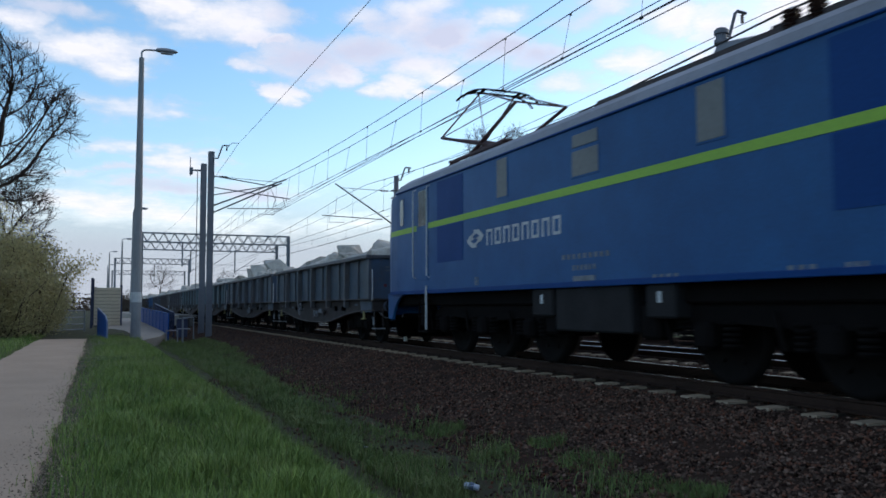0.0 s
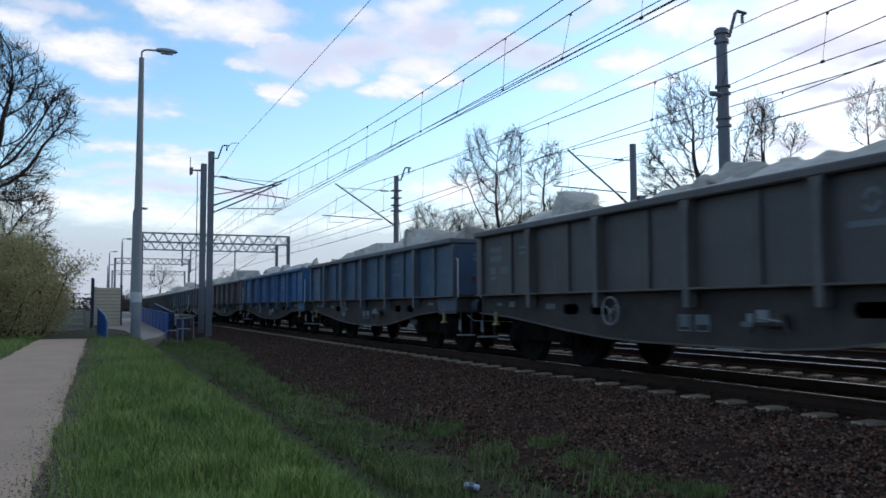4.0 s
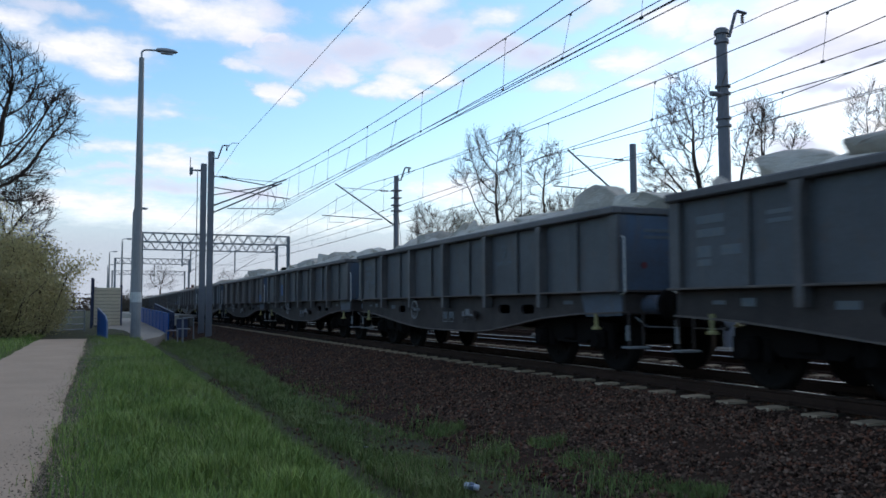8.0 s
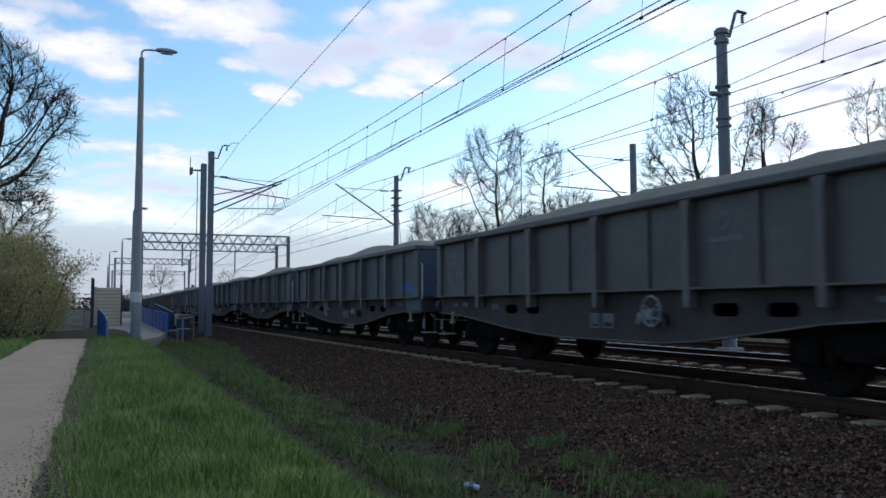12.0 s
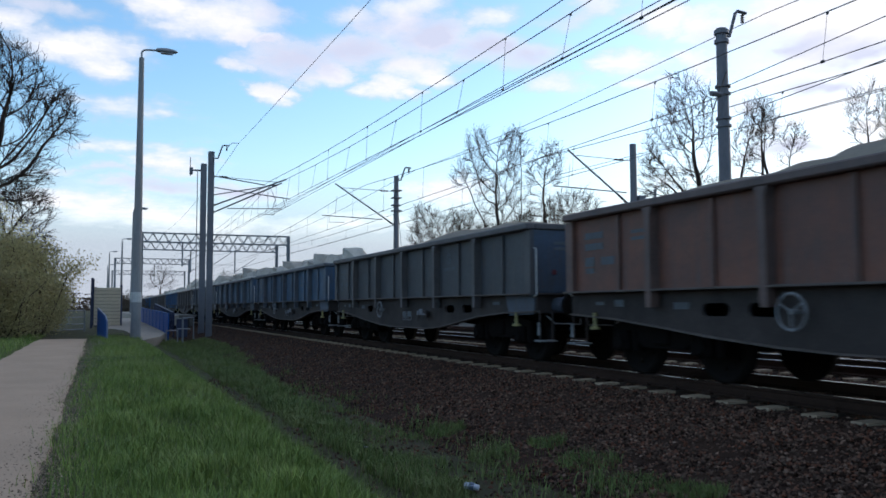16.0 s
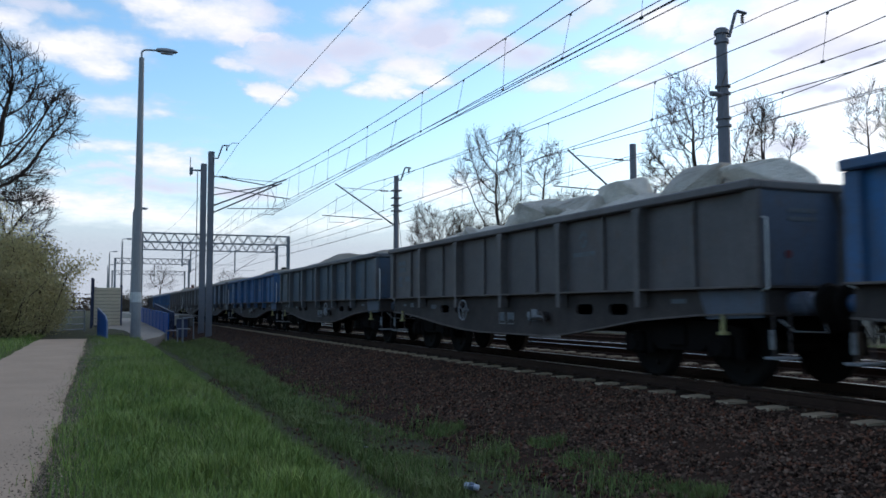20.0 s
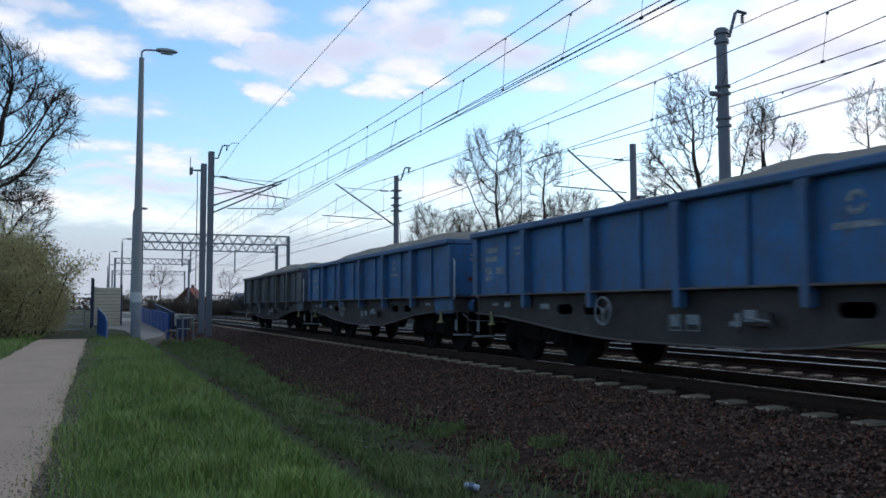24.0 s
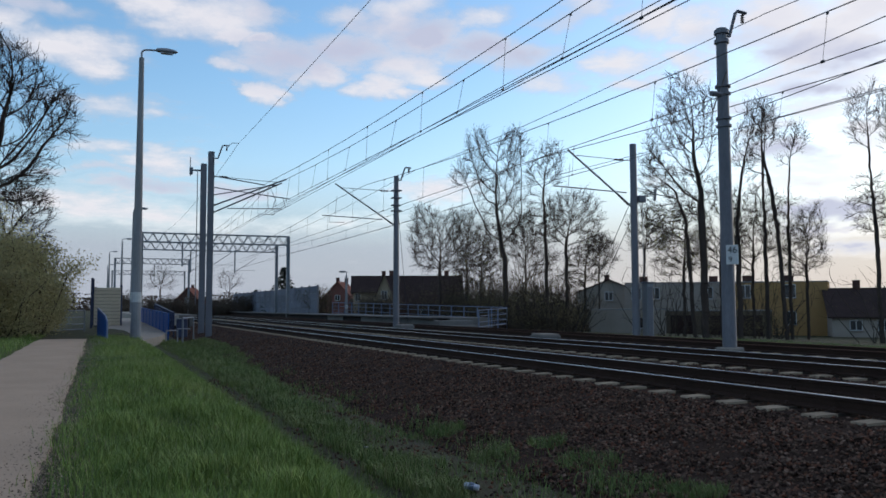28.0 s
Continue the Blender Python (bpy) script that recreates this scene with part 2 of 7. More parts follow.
M["stones"] = stone_material("ballast_stones", (0.022, 0.0115, 0.0085), (0.26, 0.17, 0.125), 14, (0.15, 0.058, 0.034))
M["edge_gravel"] = stone_material("path_edge_gravel", (0.14, 0.1, 0.07), (0.5, 0.38, 0.28), 30, (0.34, 0.24, 0.165))
M["gravel"] = surface("pale_gravel_load", (0.36, 0.32, 0.26), (0.23, 0.205, 0.17), 0.95, 0, 1.5, 40, 0.7, 0.9, 0.05, spec=0.1)
M["rock"] = surface("pale_granite", (0.6, 0.55, 0.48), (0.38, 0.33, 0.27), 0.9, 0, 1.6, 12, 0.7, 0.6, 0.05, per_piece=0.22, spec=0.15)
M["cup"] = surface("crumpled_white_plastic", (0.65, 0.67, 0.72), (0.4, 0.45, 0.6), 0.35, 0, 20, 60, 0.5)
M["sign"] = surface("white_enamel_sign", (0.7, 0.7, 0.68), (0.55, 0.55, 0.53), 0.4, 0, 5, 40, 0.4)
M["black"] = surface("black_paint", (0.015, 0.015, 0.016), (0.03, 0.03, 0.03), 0.5, 0, 5, 40, 0.4)
M["path"] = surface("trodden_sandy_gravel", (0.5, 0.355, 0.245), (0.34, 0.245, 0.17), 0.95, 0, 0.9, 60, 0.35, 0.2, 0.006, spec=0.1)
M["paving"] = surface("concrete_paving", (0.4, 0.34, 0.28), (0.27, 0.25, 0.22), 0.9, 0, 0.8, 25, 0.6, 0.2, spec=0.08)


def ground_material():
    k = Nodes("grass_and_soil")
    big = k.noise(0.35, 6, 0.65)
    mid = k.noise(2.5, 5, 0.7)
    fine = k.noise(40, 4, 0.7)
    col = k.mix(k.ramp(mid, [(0.35, (0, 0, 0)), (0.62, (1, 1, 1))]), (0.078, 0.058, 0.04), (0.066, 0.074, 0.024))
    col = k.mix(k.math("MULTIPLY", k.ramp(big, [(0.4, (0, 0, 0)), (0.65, (1, 1, 1))]), 0.5), col, (0.06, 0.055, 0.025))
    col = k.mix(0.45, col, k.ramp(fine, [(0.3, (0.35, 0.35, 0.35)), (0.7, (1, 1, 1))]), "MULTIPLY")
    k.bump(fine, 0.7, 0.03)
    return k.done(col, 0.95, 0, 0.2)


def grass_material(name, low, high, dry):
    k = Nodes(name)
    geo = k.n.new("ShaderNodeNewGeometry")
    patch = k.noise(1.3, 4, 0.7)
    col = k.ramp(geo.outputs["Random Per Island"], [(0.0, low), (0.75, high), (0.93, high), (1.0, dry)])
    col = k.mix(k.math("MULTIPLY", k.ramp(patch, [(0.38, (0, 0, 0)), (0.62, (1, 1, 1))]), 0.6), col, low)
    dry_spots = k.noise(0.45, 3, 0.6)
    col = k.mix(k.math("MULTIPLY", k.ramp(dry_spots, [(0.5, (0, 0, 0)), (0.7, (1, 1, 1))]), 0.35), col, tuple(0.5 * a + 0.5 * b for a, b in zip(high, dry)))
    k.p.inputs["Subsurface Weight"].default_value = 0.0
    m = k.done(col, 0.6, 0, 0.25)
    return m


M["ground"] = ground_material()
M["grass"] = grass_material("spring_grass", (0.082, 0.135, 0.026), (0.26, 0.335, 0.07), (0.46, 0.4, 0.2))
M["rough_grass"] = grass_material("rough_grass", (0.08, 0.112, 0.03), (0.185, 0.238, 0.066), (0.33, 0.255, 0.135))


# ---- building helpers ----
class MB:
    """Collects vertices and faces for one mesh."""

    def __init__(self):
        self.v, self.f = [], []

    def box(self, c, s, bev=0.0, rot=None):
        hx, hy, hz = s[0] / 2, s[1] / 2, s[2] / 2
        b = min(bev, 0.45 * min(s))
        n0 = len(self.v)
        pts = []
        if b <= 0:
            pts = [(sx * hx, sy * hy, sz * hz) for sz in (-1, 1) for sy in (-1, 1) for sx in (-1, 1)]
            fs = [(0, 2, 3, 1), (4, 5, 7, 6), (0, 1, 5, 4), (2, 6, 7, 3), (0, 4, 6, 2), (1, 3, 7, 5)]
        else:
            idx = {}
            for sz in (-1, 1):
                for sy in (-1, 1):
                    for sx in (-1, 1):
                        for a in range(3):
                            q = [sx * (hx - b), sy * (hy - b), sz * (hz - b)]
                            q[a] = (sx * hx, sy * hy, sz * hz)[a]
                            idx[(sx, sy, sz, a)] = len(pts)
                            pts.append(tuple(q))
            fs = []
            for a in range(3):
                o = [i for i in range(3) if i != a]
                for sg in (-1, 1):
                    loop = []
                    for u, w in ((-1, -1), (1, -1), (1, 1), (-1, 1)):
                        t = [0, 0, 0]
                        t[a], t[o[0]], t[o[1]] = sg, u, w
                        loop.append(idx[(*t, a)])
                    fs.append(tuple(loop if (sg > 0) == (a != 1) else loop[::-1]))
            for a in range(3):
                o = [i for i in range(3) if i != a]
                for u in (-1, 1):
                    for w in (-1, 1):
                        t0, t1 = [0, 0, 0], [0, 0, 0]
                        t0[a], t0[o[0]], t0[o[1]] = -1, u, w
                        t1[a], t1[o[0]], t1[o[1]] = 1, u, w
                        fs.append((idx[(*t0, o[0])], idx[(*t1, o[0])], idx[(*t1, o[1])], idx[(*t0, o[1])]))
            for sz in (-1, 1):
                for sy in (-1, 1):
                    for sx in (-1, 1):
                        fs.append(tuple(idx[(sx, sy, sz, a)] for a in range(3)))
        c = Vector(c)
        for q in pts:
            q = Vector(q)
            if rot is not None:
                q = rot @ q
            self.v.append(tuple(q + c))
        self.f += [tuple(i + n0 for i in fc) for fc in fs]
        return self

    def tube(self, p, q, r0, r1=None, n=6, caps=True):
        p, q = Vector(p), Vector(q)
        r1 = r0 if r1 is None else r1
        d = q - p
        if d.length < 1e-6:
            return self
        d.normalize()
        a = d.cross(Vector((0, 0, 1)) if abs(d.z) < 0.9 else Vector((1, 0, 0))).normalized()
        b = d.cross(a)
        n0 = len(self.v)
        for c, r in ((p, r0), (q, r1)):
            for i in range(n):
                t = 2 * math.pi * i / n
                self.v.append(tuple(c + a * (r * math.cos(t)) + b * (r * math.sin(t))))
        for i in range(n):
            j = (i + 1) % n
            self.f.append((n0 + i, n0 + j, n0 + n + j, n0 + n + i))
        if caps:
            self.f.append(tuple(n0 + i for i in range(n))[::-1])
            self.f.append(tuple(n0 + n + i for i in range(n)))
        return self

    def line(self, pts, r, n=5):
        """One continuous pipe through the points."""
        pts = [Vector(q) for q in pts]
        n0 = len(self.v)
        a = None
        for i, q in enumerate(pts):
            d = (pts[min(i + 1, len(pts) - 1)] - pts[max(i - 1, 0)]).normalized()
            if a is None:
                a = d.cross(Vector((0, 0, 1)) if abs(d.z) < 0.9 else Vector((1, 0, 0)))
            a = (a - d * a.dot(d)).normalized()
            b = d.cross(a)
            for k in range(n):
                t = 2 * math.pi * k / n
                self.v.append(tuple(q + a * (r * math.cos(t)) + b * (r * math.sin(t))))
        for i in range(len(pts) - 1):
            for k in range(n):
                j = (k + 1) % n
                self.f.append((n0 + i * n + k, n0 + i * n + j, n0 + (i + 1) * n + j, n0 + (i + 1) * n + k))
        self.f.append(tuple(n0 + k for k in range(n))[::-1])
        self.f.append(tuple(n0 + (len(pts) - 1) * n + k for k in range(n)))
        return self

    def prism(self, poly, a, b, axis="y"):
        """poly: 2D points in the plane across the axis (x, z for y; y, z for x; x, y for z)."""
        n0, n = len(self.v), len(poly)
        for t in (a, b):
            for u, w in poly:
                self.v.append({"y": (u, t, w), "x": (t, u, w), "z": (u, w, t)}[axis])
        for i in range(n):
            j = (i + 1) % n
            self.f.append((n0 + i, n0 + j, n0 + n + j, n0 + n + i))
        self.f.append(tuple(n0 + i for i in range(n))[::-1])
        self.f.append(tuple(n0 + n + i for i in range(n)))
        return self

    def lathe(self, prof, c=(0, 0, 0), axis="x", n=20):
        """prof: (radius, along) pairs turned round the axis."""
        n0, m = len(self.v), len(prof)
        for i in range(n):
            t = 2 * math.pi * i / n
            for r, h in prof:
                u, w = r * math.cos(t), r * math.sin(t)
                q = {"x": (h, u, w), "y": (u, h, w), "z": (u, w, h)}[axis]
                self.v.append((q[0] + c[0], q[1] + c[1], q[2] + c[2]))
        for i in range(n):
            j = (i + 1) % n
            for a in range(m - 1):
                self.f.append((n0 + i * m + a, n0 + j * m + a, n0 + j * m + a + 1, n0 + i * m + a + 1))
        return self

    def torus(self, c, R, r, axis="x", n=20, k=6):
        return self.lathe([(R + r * math.cos(2 * math.pi * i / k), r * math.sin(2 * math.pi * i / k)) for i in range(k + 1)], c, axis, n)

    def mesh(self, name, mat, smooth=False):
        me = bpy.data.meshes.new(name)
        me.from_pydata(self.v, [], self.f)
        bm = bmesh.new()
        bm.from_mesh(me)
        bmesh.ops.recalc_face_normals(bm, faces=bm.faces)
        bm.to_mesh(me)
        bm.free()
        if mat is not None:
            me.materials.append(mat)
        if smooth:
            me.shade_smooth()
        return me


def part(name, mb, mat, parent=None, label="", smooth=False, at=None):
    """Links a collected mesh (or ready mesh data) as one object under a thing or part."""
    me = mb if isinstance(mb, bpy.types.Mesh) else mb.mesh(name, mat, smooth)
    ob = new(name, me)
    if parent is not None:
        ob.parent = parent
    if at is not None:
        ob.matrix_local = at
    if label:
        ob["label"] = label
    return ob


def thing(name, label, category, group="", kind="", at=None):
    ob = new(name)
    ob.empty_display_size = 0.3
    if at is not None:
        ob.matrix_world = at
    return tagged(ob, label, category, group, kind)


def solo(name, mb, mat, label, category, group="", kind="", smooth=False):
    return tagged(part(name, mb, mat, None, "", smooth), label, category, group, kind)


def spot(bearing, dist, z=0.0):
    """A place by its bearing from the line's direction (degrees to the right) and its distance from the viewpoint."""
    return Vector((dist * math.sin(radians(bearing)), dist * math.cos(radians(bearing)), z))


rng = random.Random(7)
# ---- sky: drifting clouds on a far dome, open between them ----
def cloud_dome():
    k = Nodes("evening_clouds")
    tc = k.n.new("ShaderNodeTexCoord")
    nrm = k.n.new("ShaderNodeVectorMath")
    nrm.operation = "NORMALIZE"
    k.to(tc.outputs["Object"], nrm.inputs[0])
    sep = k.n.new("ShaderNodeSeparateXYZ")
    k.to(nrm.outputs[0], sep.inputs[0])
    up = k.math("MAXIMUM", sep.outputs[2], 0.0)
    den = k.math("ADD", up, 0.16)
    sheet = k.n.new("ShaderNodeCombineXYZ")
    k.to(k.math("DIVIDE", sep.outputs[0], den), sheet.inputs[0])
    k.to(k.math("DIVIDE", sep.outputs[1], den), sheet.inputs[1])
    puff = k.noise(2.1, 9, 0.58, vec=sheet.outputs[0])
    wisp = k.noise(7.5, 8, 0.62, vec=sheet.outputs[0])
    lump = k.math("ADD", k.math("MULTIPLY", puff, 0.5), k.math("MULTIPLY", wisp, 0.5))
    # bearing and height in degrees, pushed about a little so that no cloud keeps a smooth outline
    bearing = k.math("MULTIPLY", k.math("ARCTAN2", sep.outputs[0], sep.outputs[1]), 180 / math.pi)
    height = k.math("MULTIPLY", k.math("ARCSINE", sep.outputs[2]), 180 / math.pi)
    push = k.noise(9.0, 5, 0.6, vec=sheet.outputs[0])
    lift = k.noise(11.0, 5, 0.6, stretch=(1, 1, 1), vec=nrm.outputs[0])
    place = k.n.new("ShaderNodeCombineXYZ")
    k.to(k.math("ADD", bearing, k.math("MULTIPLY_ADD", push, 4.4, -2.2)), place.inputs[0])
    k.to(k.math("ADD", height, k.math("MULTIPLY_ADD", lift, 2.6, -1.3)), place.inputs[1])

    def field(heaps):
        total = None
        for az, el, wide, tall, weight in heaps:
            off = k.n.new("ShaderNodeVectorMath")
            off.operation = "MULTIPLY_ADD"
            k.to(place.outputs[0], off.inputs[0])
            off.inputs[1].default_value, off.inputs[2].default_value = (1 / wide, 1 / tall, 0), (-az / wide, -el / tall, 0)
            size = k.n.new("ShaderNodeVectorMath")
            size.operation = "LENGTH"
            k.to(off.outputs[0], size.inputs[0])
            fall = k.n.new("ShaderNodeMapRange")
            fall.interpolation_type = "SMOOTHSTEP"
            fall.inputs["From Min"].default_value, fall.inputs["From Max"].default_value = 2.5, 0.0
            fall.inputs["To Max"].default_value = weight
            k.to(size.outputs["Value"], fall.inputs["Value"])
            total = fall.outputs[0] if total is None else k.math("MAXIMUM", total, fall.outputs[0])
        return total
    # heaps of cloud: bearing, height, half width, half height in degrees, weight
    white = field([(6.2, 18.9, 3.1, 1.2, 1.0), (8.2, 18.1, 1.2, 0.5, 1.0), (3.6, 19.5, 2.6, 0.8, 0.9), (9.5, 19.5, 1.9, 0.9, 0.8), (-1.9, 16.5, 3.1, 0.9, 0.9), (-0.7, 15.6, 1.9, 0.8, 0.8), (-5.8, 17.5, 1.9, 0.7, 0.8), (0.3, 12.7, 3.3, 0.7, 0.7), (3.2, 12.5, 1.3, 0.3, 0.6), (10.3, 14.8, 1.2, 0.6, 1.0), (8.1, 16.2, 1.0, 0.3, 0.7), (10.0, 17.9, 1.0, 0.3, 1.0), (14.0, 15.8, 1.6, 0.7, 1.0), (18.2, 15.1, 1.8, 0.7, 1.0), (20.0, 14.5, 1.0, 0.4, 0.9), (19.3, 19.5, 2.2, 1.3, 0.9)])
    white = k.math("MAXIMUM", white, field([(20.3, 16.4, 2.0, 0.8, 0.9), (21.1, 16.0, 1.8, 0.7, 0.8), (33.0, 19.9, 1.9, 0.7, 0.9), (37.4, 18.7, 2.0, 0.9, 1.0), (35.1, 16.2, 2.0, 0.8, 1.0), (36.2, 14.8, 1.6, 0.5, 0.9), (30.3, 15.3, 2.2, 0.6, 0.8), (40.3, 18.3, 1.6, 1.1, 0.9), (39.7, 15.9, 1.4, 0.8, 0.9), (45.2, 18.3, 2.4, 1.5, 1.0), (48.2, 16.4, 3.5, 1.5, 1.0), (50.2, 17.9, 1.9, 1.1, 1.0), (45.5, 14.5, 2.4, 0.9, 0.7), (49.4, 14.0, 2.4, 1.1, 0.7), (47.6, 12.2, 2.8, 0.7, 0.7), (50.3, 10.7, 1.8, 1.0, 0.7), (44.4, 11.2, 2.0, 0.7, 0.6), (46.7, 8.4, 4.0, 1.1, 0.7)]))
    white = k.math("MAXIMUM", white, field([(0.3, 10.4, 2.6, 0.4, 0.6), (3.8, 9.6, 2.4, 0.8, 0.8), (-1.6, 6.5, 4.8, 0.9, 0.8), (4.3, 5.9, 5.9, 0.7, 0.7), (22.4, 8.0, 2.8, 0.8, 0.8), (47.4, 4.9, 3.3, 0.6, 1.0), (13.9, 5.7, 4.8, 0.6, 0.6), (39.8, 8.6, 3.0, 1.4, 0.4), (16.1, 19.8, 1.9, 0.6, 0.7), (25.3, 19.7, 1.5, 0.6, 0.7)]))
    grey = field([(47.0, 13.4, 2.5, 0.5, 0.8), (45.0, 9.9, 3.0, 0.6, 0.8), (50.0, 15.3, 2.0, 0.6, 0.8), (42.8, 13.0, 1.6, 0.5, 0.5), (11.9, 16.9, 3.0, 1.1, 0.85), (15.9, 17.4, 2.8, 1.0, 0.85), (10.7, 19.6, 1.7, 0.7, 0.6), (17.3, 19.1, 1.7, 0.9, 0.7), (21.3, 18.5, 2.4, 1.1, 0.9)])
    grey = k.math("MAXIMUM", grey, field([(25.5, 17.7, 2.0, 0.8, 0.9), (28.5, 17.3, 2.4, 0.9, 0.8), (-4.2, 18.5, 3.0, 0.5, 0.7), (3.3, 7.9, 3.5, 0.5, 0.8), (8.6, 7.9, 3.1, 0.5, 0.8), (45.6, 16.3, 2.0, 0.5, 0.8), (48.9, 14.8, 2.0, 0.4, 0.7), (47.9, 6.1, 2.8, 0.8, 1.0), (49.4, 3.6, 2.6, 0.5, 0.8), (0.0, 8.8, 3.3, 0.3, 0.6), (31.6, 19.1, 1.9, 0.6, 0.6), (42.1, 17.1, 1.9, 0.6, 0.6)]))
    # unseen broken cloud overhead and behind, amount set by the ground light wanted
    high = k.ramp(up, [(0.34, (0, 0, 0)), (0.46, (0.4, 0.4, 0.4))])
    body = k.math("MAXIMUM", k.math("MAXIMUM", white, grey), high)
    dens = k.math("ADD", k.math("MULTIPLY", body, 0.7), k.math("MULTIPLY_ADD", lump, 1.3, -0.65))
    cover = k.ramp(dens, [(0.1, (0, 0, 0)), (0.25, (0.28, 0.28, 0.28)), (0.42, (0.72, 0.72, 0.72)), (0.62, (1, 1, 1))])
    # a thin veil low down
    veil = k.ramp(up, [(0.0, (0.97, 0.97, 0.97)), (0.07, (0.9, 0.9, 0.9)), (0.12, (0.5, 0.5, 0.5)), (0.17, (0.16, 0.16, 0.16)), (0.26, (0.05, 0.05, 0.05))])
    streak = k.noise(1.0, 6, 0.6, vec=k.coords(1, (3, 3, 26)))
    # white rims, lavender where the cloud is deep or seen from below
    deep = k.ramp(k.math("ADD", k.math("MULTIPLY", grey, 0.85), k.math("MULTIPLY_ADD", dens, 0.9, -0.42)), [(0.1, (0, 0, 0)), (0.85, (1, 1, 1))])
    tone = k.mix(deep, (0.85, 0.835, 0.88), (0.55, 0.575, 0.725))
    tone = k.mix(k.ramp(wisp, [(0.35, (0.16, 0.16, 0.16)), (0.6, (0, 0, 0))]), tone, (0.55, 0.58, 0.74))
    low = k.mix(k.ramp(streak, [(0.36, (0, 0, 0)), (0.64, (1, 1, 1))]), (0.33, 0.375, 0.48), (0.5, 0.55, 0.655))
    # warmer towards the low sun
    dot = k.n.new("ShaderNodeVectorMath")
    dot.operation = "DOT_PRODUCT"
    k.to(nrm.outputs[0], dot.inputs[0])
    dot.inputs[1].default_value = (math.sin(SUN_AZ), math.cos(SUN_AZ), 0.0)
    glow = k.ramp(dot.outputs["Value"], [(0.6, (0, 0, 0)), (0.97, (1, 1, 1))])
    low = k.mix(glow, low, (0.66, 0.61, 0.6))
    col = k.mix(cover, low, tone)
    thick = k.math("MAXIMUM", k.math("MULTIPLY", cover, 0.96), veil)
    em = k.n.new("ShaderNodeEmission")
    k.to(col, em.inputs[0])
    em.inputs[1].default_value = 0.92
    tr = k.n.new("ShaderNodeBsdfTransparent")
    mx = k.n.new("ShaderNodeMixShader")
    k.to(thick, mx.inputs[0])
    k.to(tr.outputs[0], mx.inputs[1])
    k.to(em.outputs[0], mx.inputs[2])
    k.to(mx.outputs[0], k.n["Material Output"].inputs[0])
    k.m.cycles.emission_sampling = "NONE"
    mb = MB()
    R, ns, nr = 3500.0, 64, 14
    mb.lathe([(R * math.cos(t), R * math.sin(t)) for t in [radians(-2 + 91.9 * i / nr) for i in range(nr + 1)]], (0, 0, 0), "z", ns)
    return solo("cloud_backdrop", mb, k.m, "broken white and lavender evening clouds drifting in blue sky", "sky", kind="structure", smooth=True)


clouds = cloud_dome()

# ---- ground ----
PROFILE = [(-2600, -1.5), (-400, -0.9), (-60, -0.5), (-14, -0.3), (-6, -0.22), (-2.3, -0.17), (-2.0, -0.2), (-0.5, -0.2), (-0.28, -0.155), (-0.05, -0.13), (0.9, -0.13), (1.5, -0.22), (1.95, -0.5),
           (2.25, -0.66), (2.6, -0.64), (3.4, -0.66), (4.2, -0.76), (4.6, -0.85), (5.5, -0.85), (20.0, -0.75), (20.6, -0.4), (24, -0.5), (34, -1.0), (60, -1.9), (150, -2.2), (500, -2.5), (2600, -3.0)]


def ground_z(x):
    for (a, za), (b, zb) in zip(PROFILE, PROFILE[1:]):
        if x <= b:
            return za + (zb - za) * (x - a) / (b - a)
    return PROFILE[-1][1]


def bumps(x, y):
    if -2.15 < x < -0.4 or 4.4 < x < 20.3 or abs(x) > 200:
        return 0.0
    return 0.05 * noise.noise((x * 0.9, y * 0.5, 3.3)) + 0.03 * noise.noise((x * 3, y * 2.2, 8.1))


def ground_sheet():
    xs = sorted(set([a for a, _ in PROFILE] + [-4, -3, -1.2, 0.3, 0.6, 1.2, 1.7, 2.1, 2.4, 3.0, 3.8, 12, 28, 45, 90, -30, -9, -150]))
    ys = [-2600, -700, -200, -60, -20, -8, 0] + [2 + 0.7 * i for i in range(70)] + [54, 60, 70, 85, 100, 130, 170, 230, 320, 450, 650, 1000, 1600, 2600]
    mb = MB()
    for y in ys:
        for x in xs:
            mb.v.append((x, y, ground_z(x) + bumps(x, y)))
    n = len(xs)
    for j in range(len(ys) - 1):
        for i in range(n - 1):
            mb.f.append((j * n + i, j * n + i + 1, (j + 1) * n + i + 1, (j + 1) * n + i))
    return solo("ground", mb, M["ground"], "rough grass and bare soil beside the railway line", "ground", kind="structure", smooth=True)


ground_sheet()


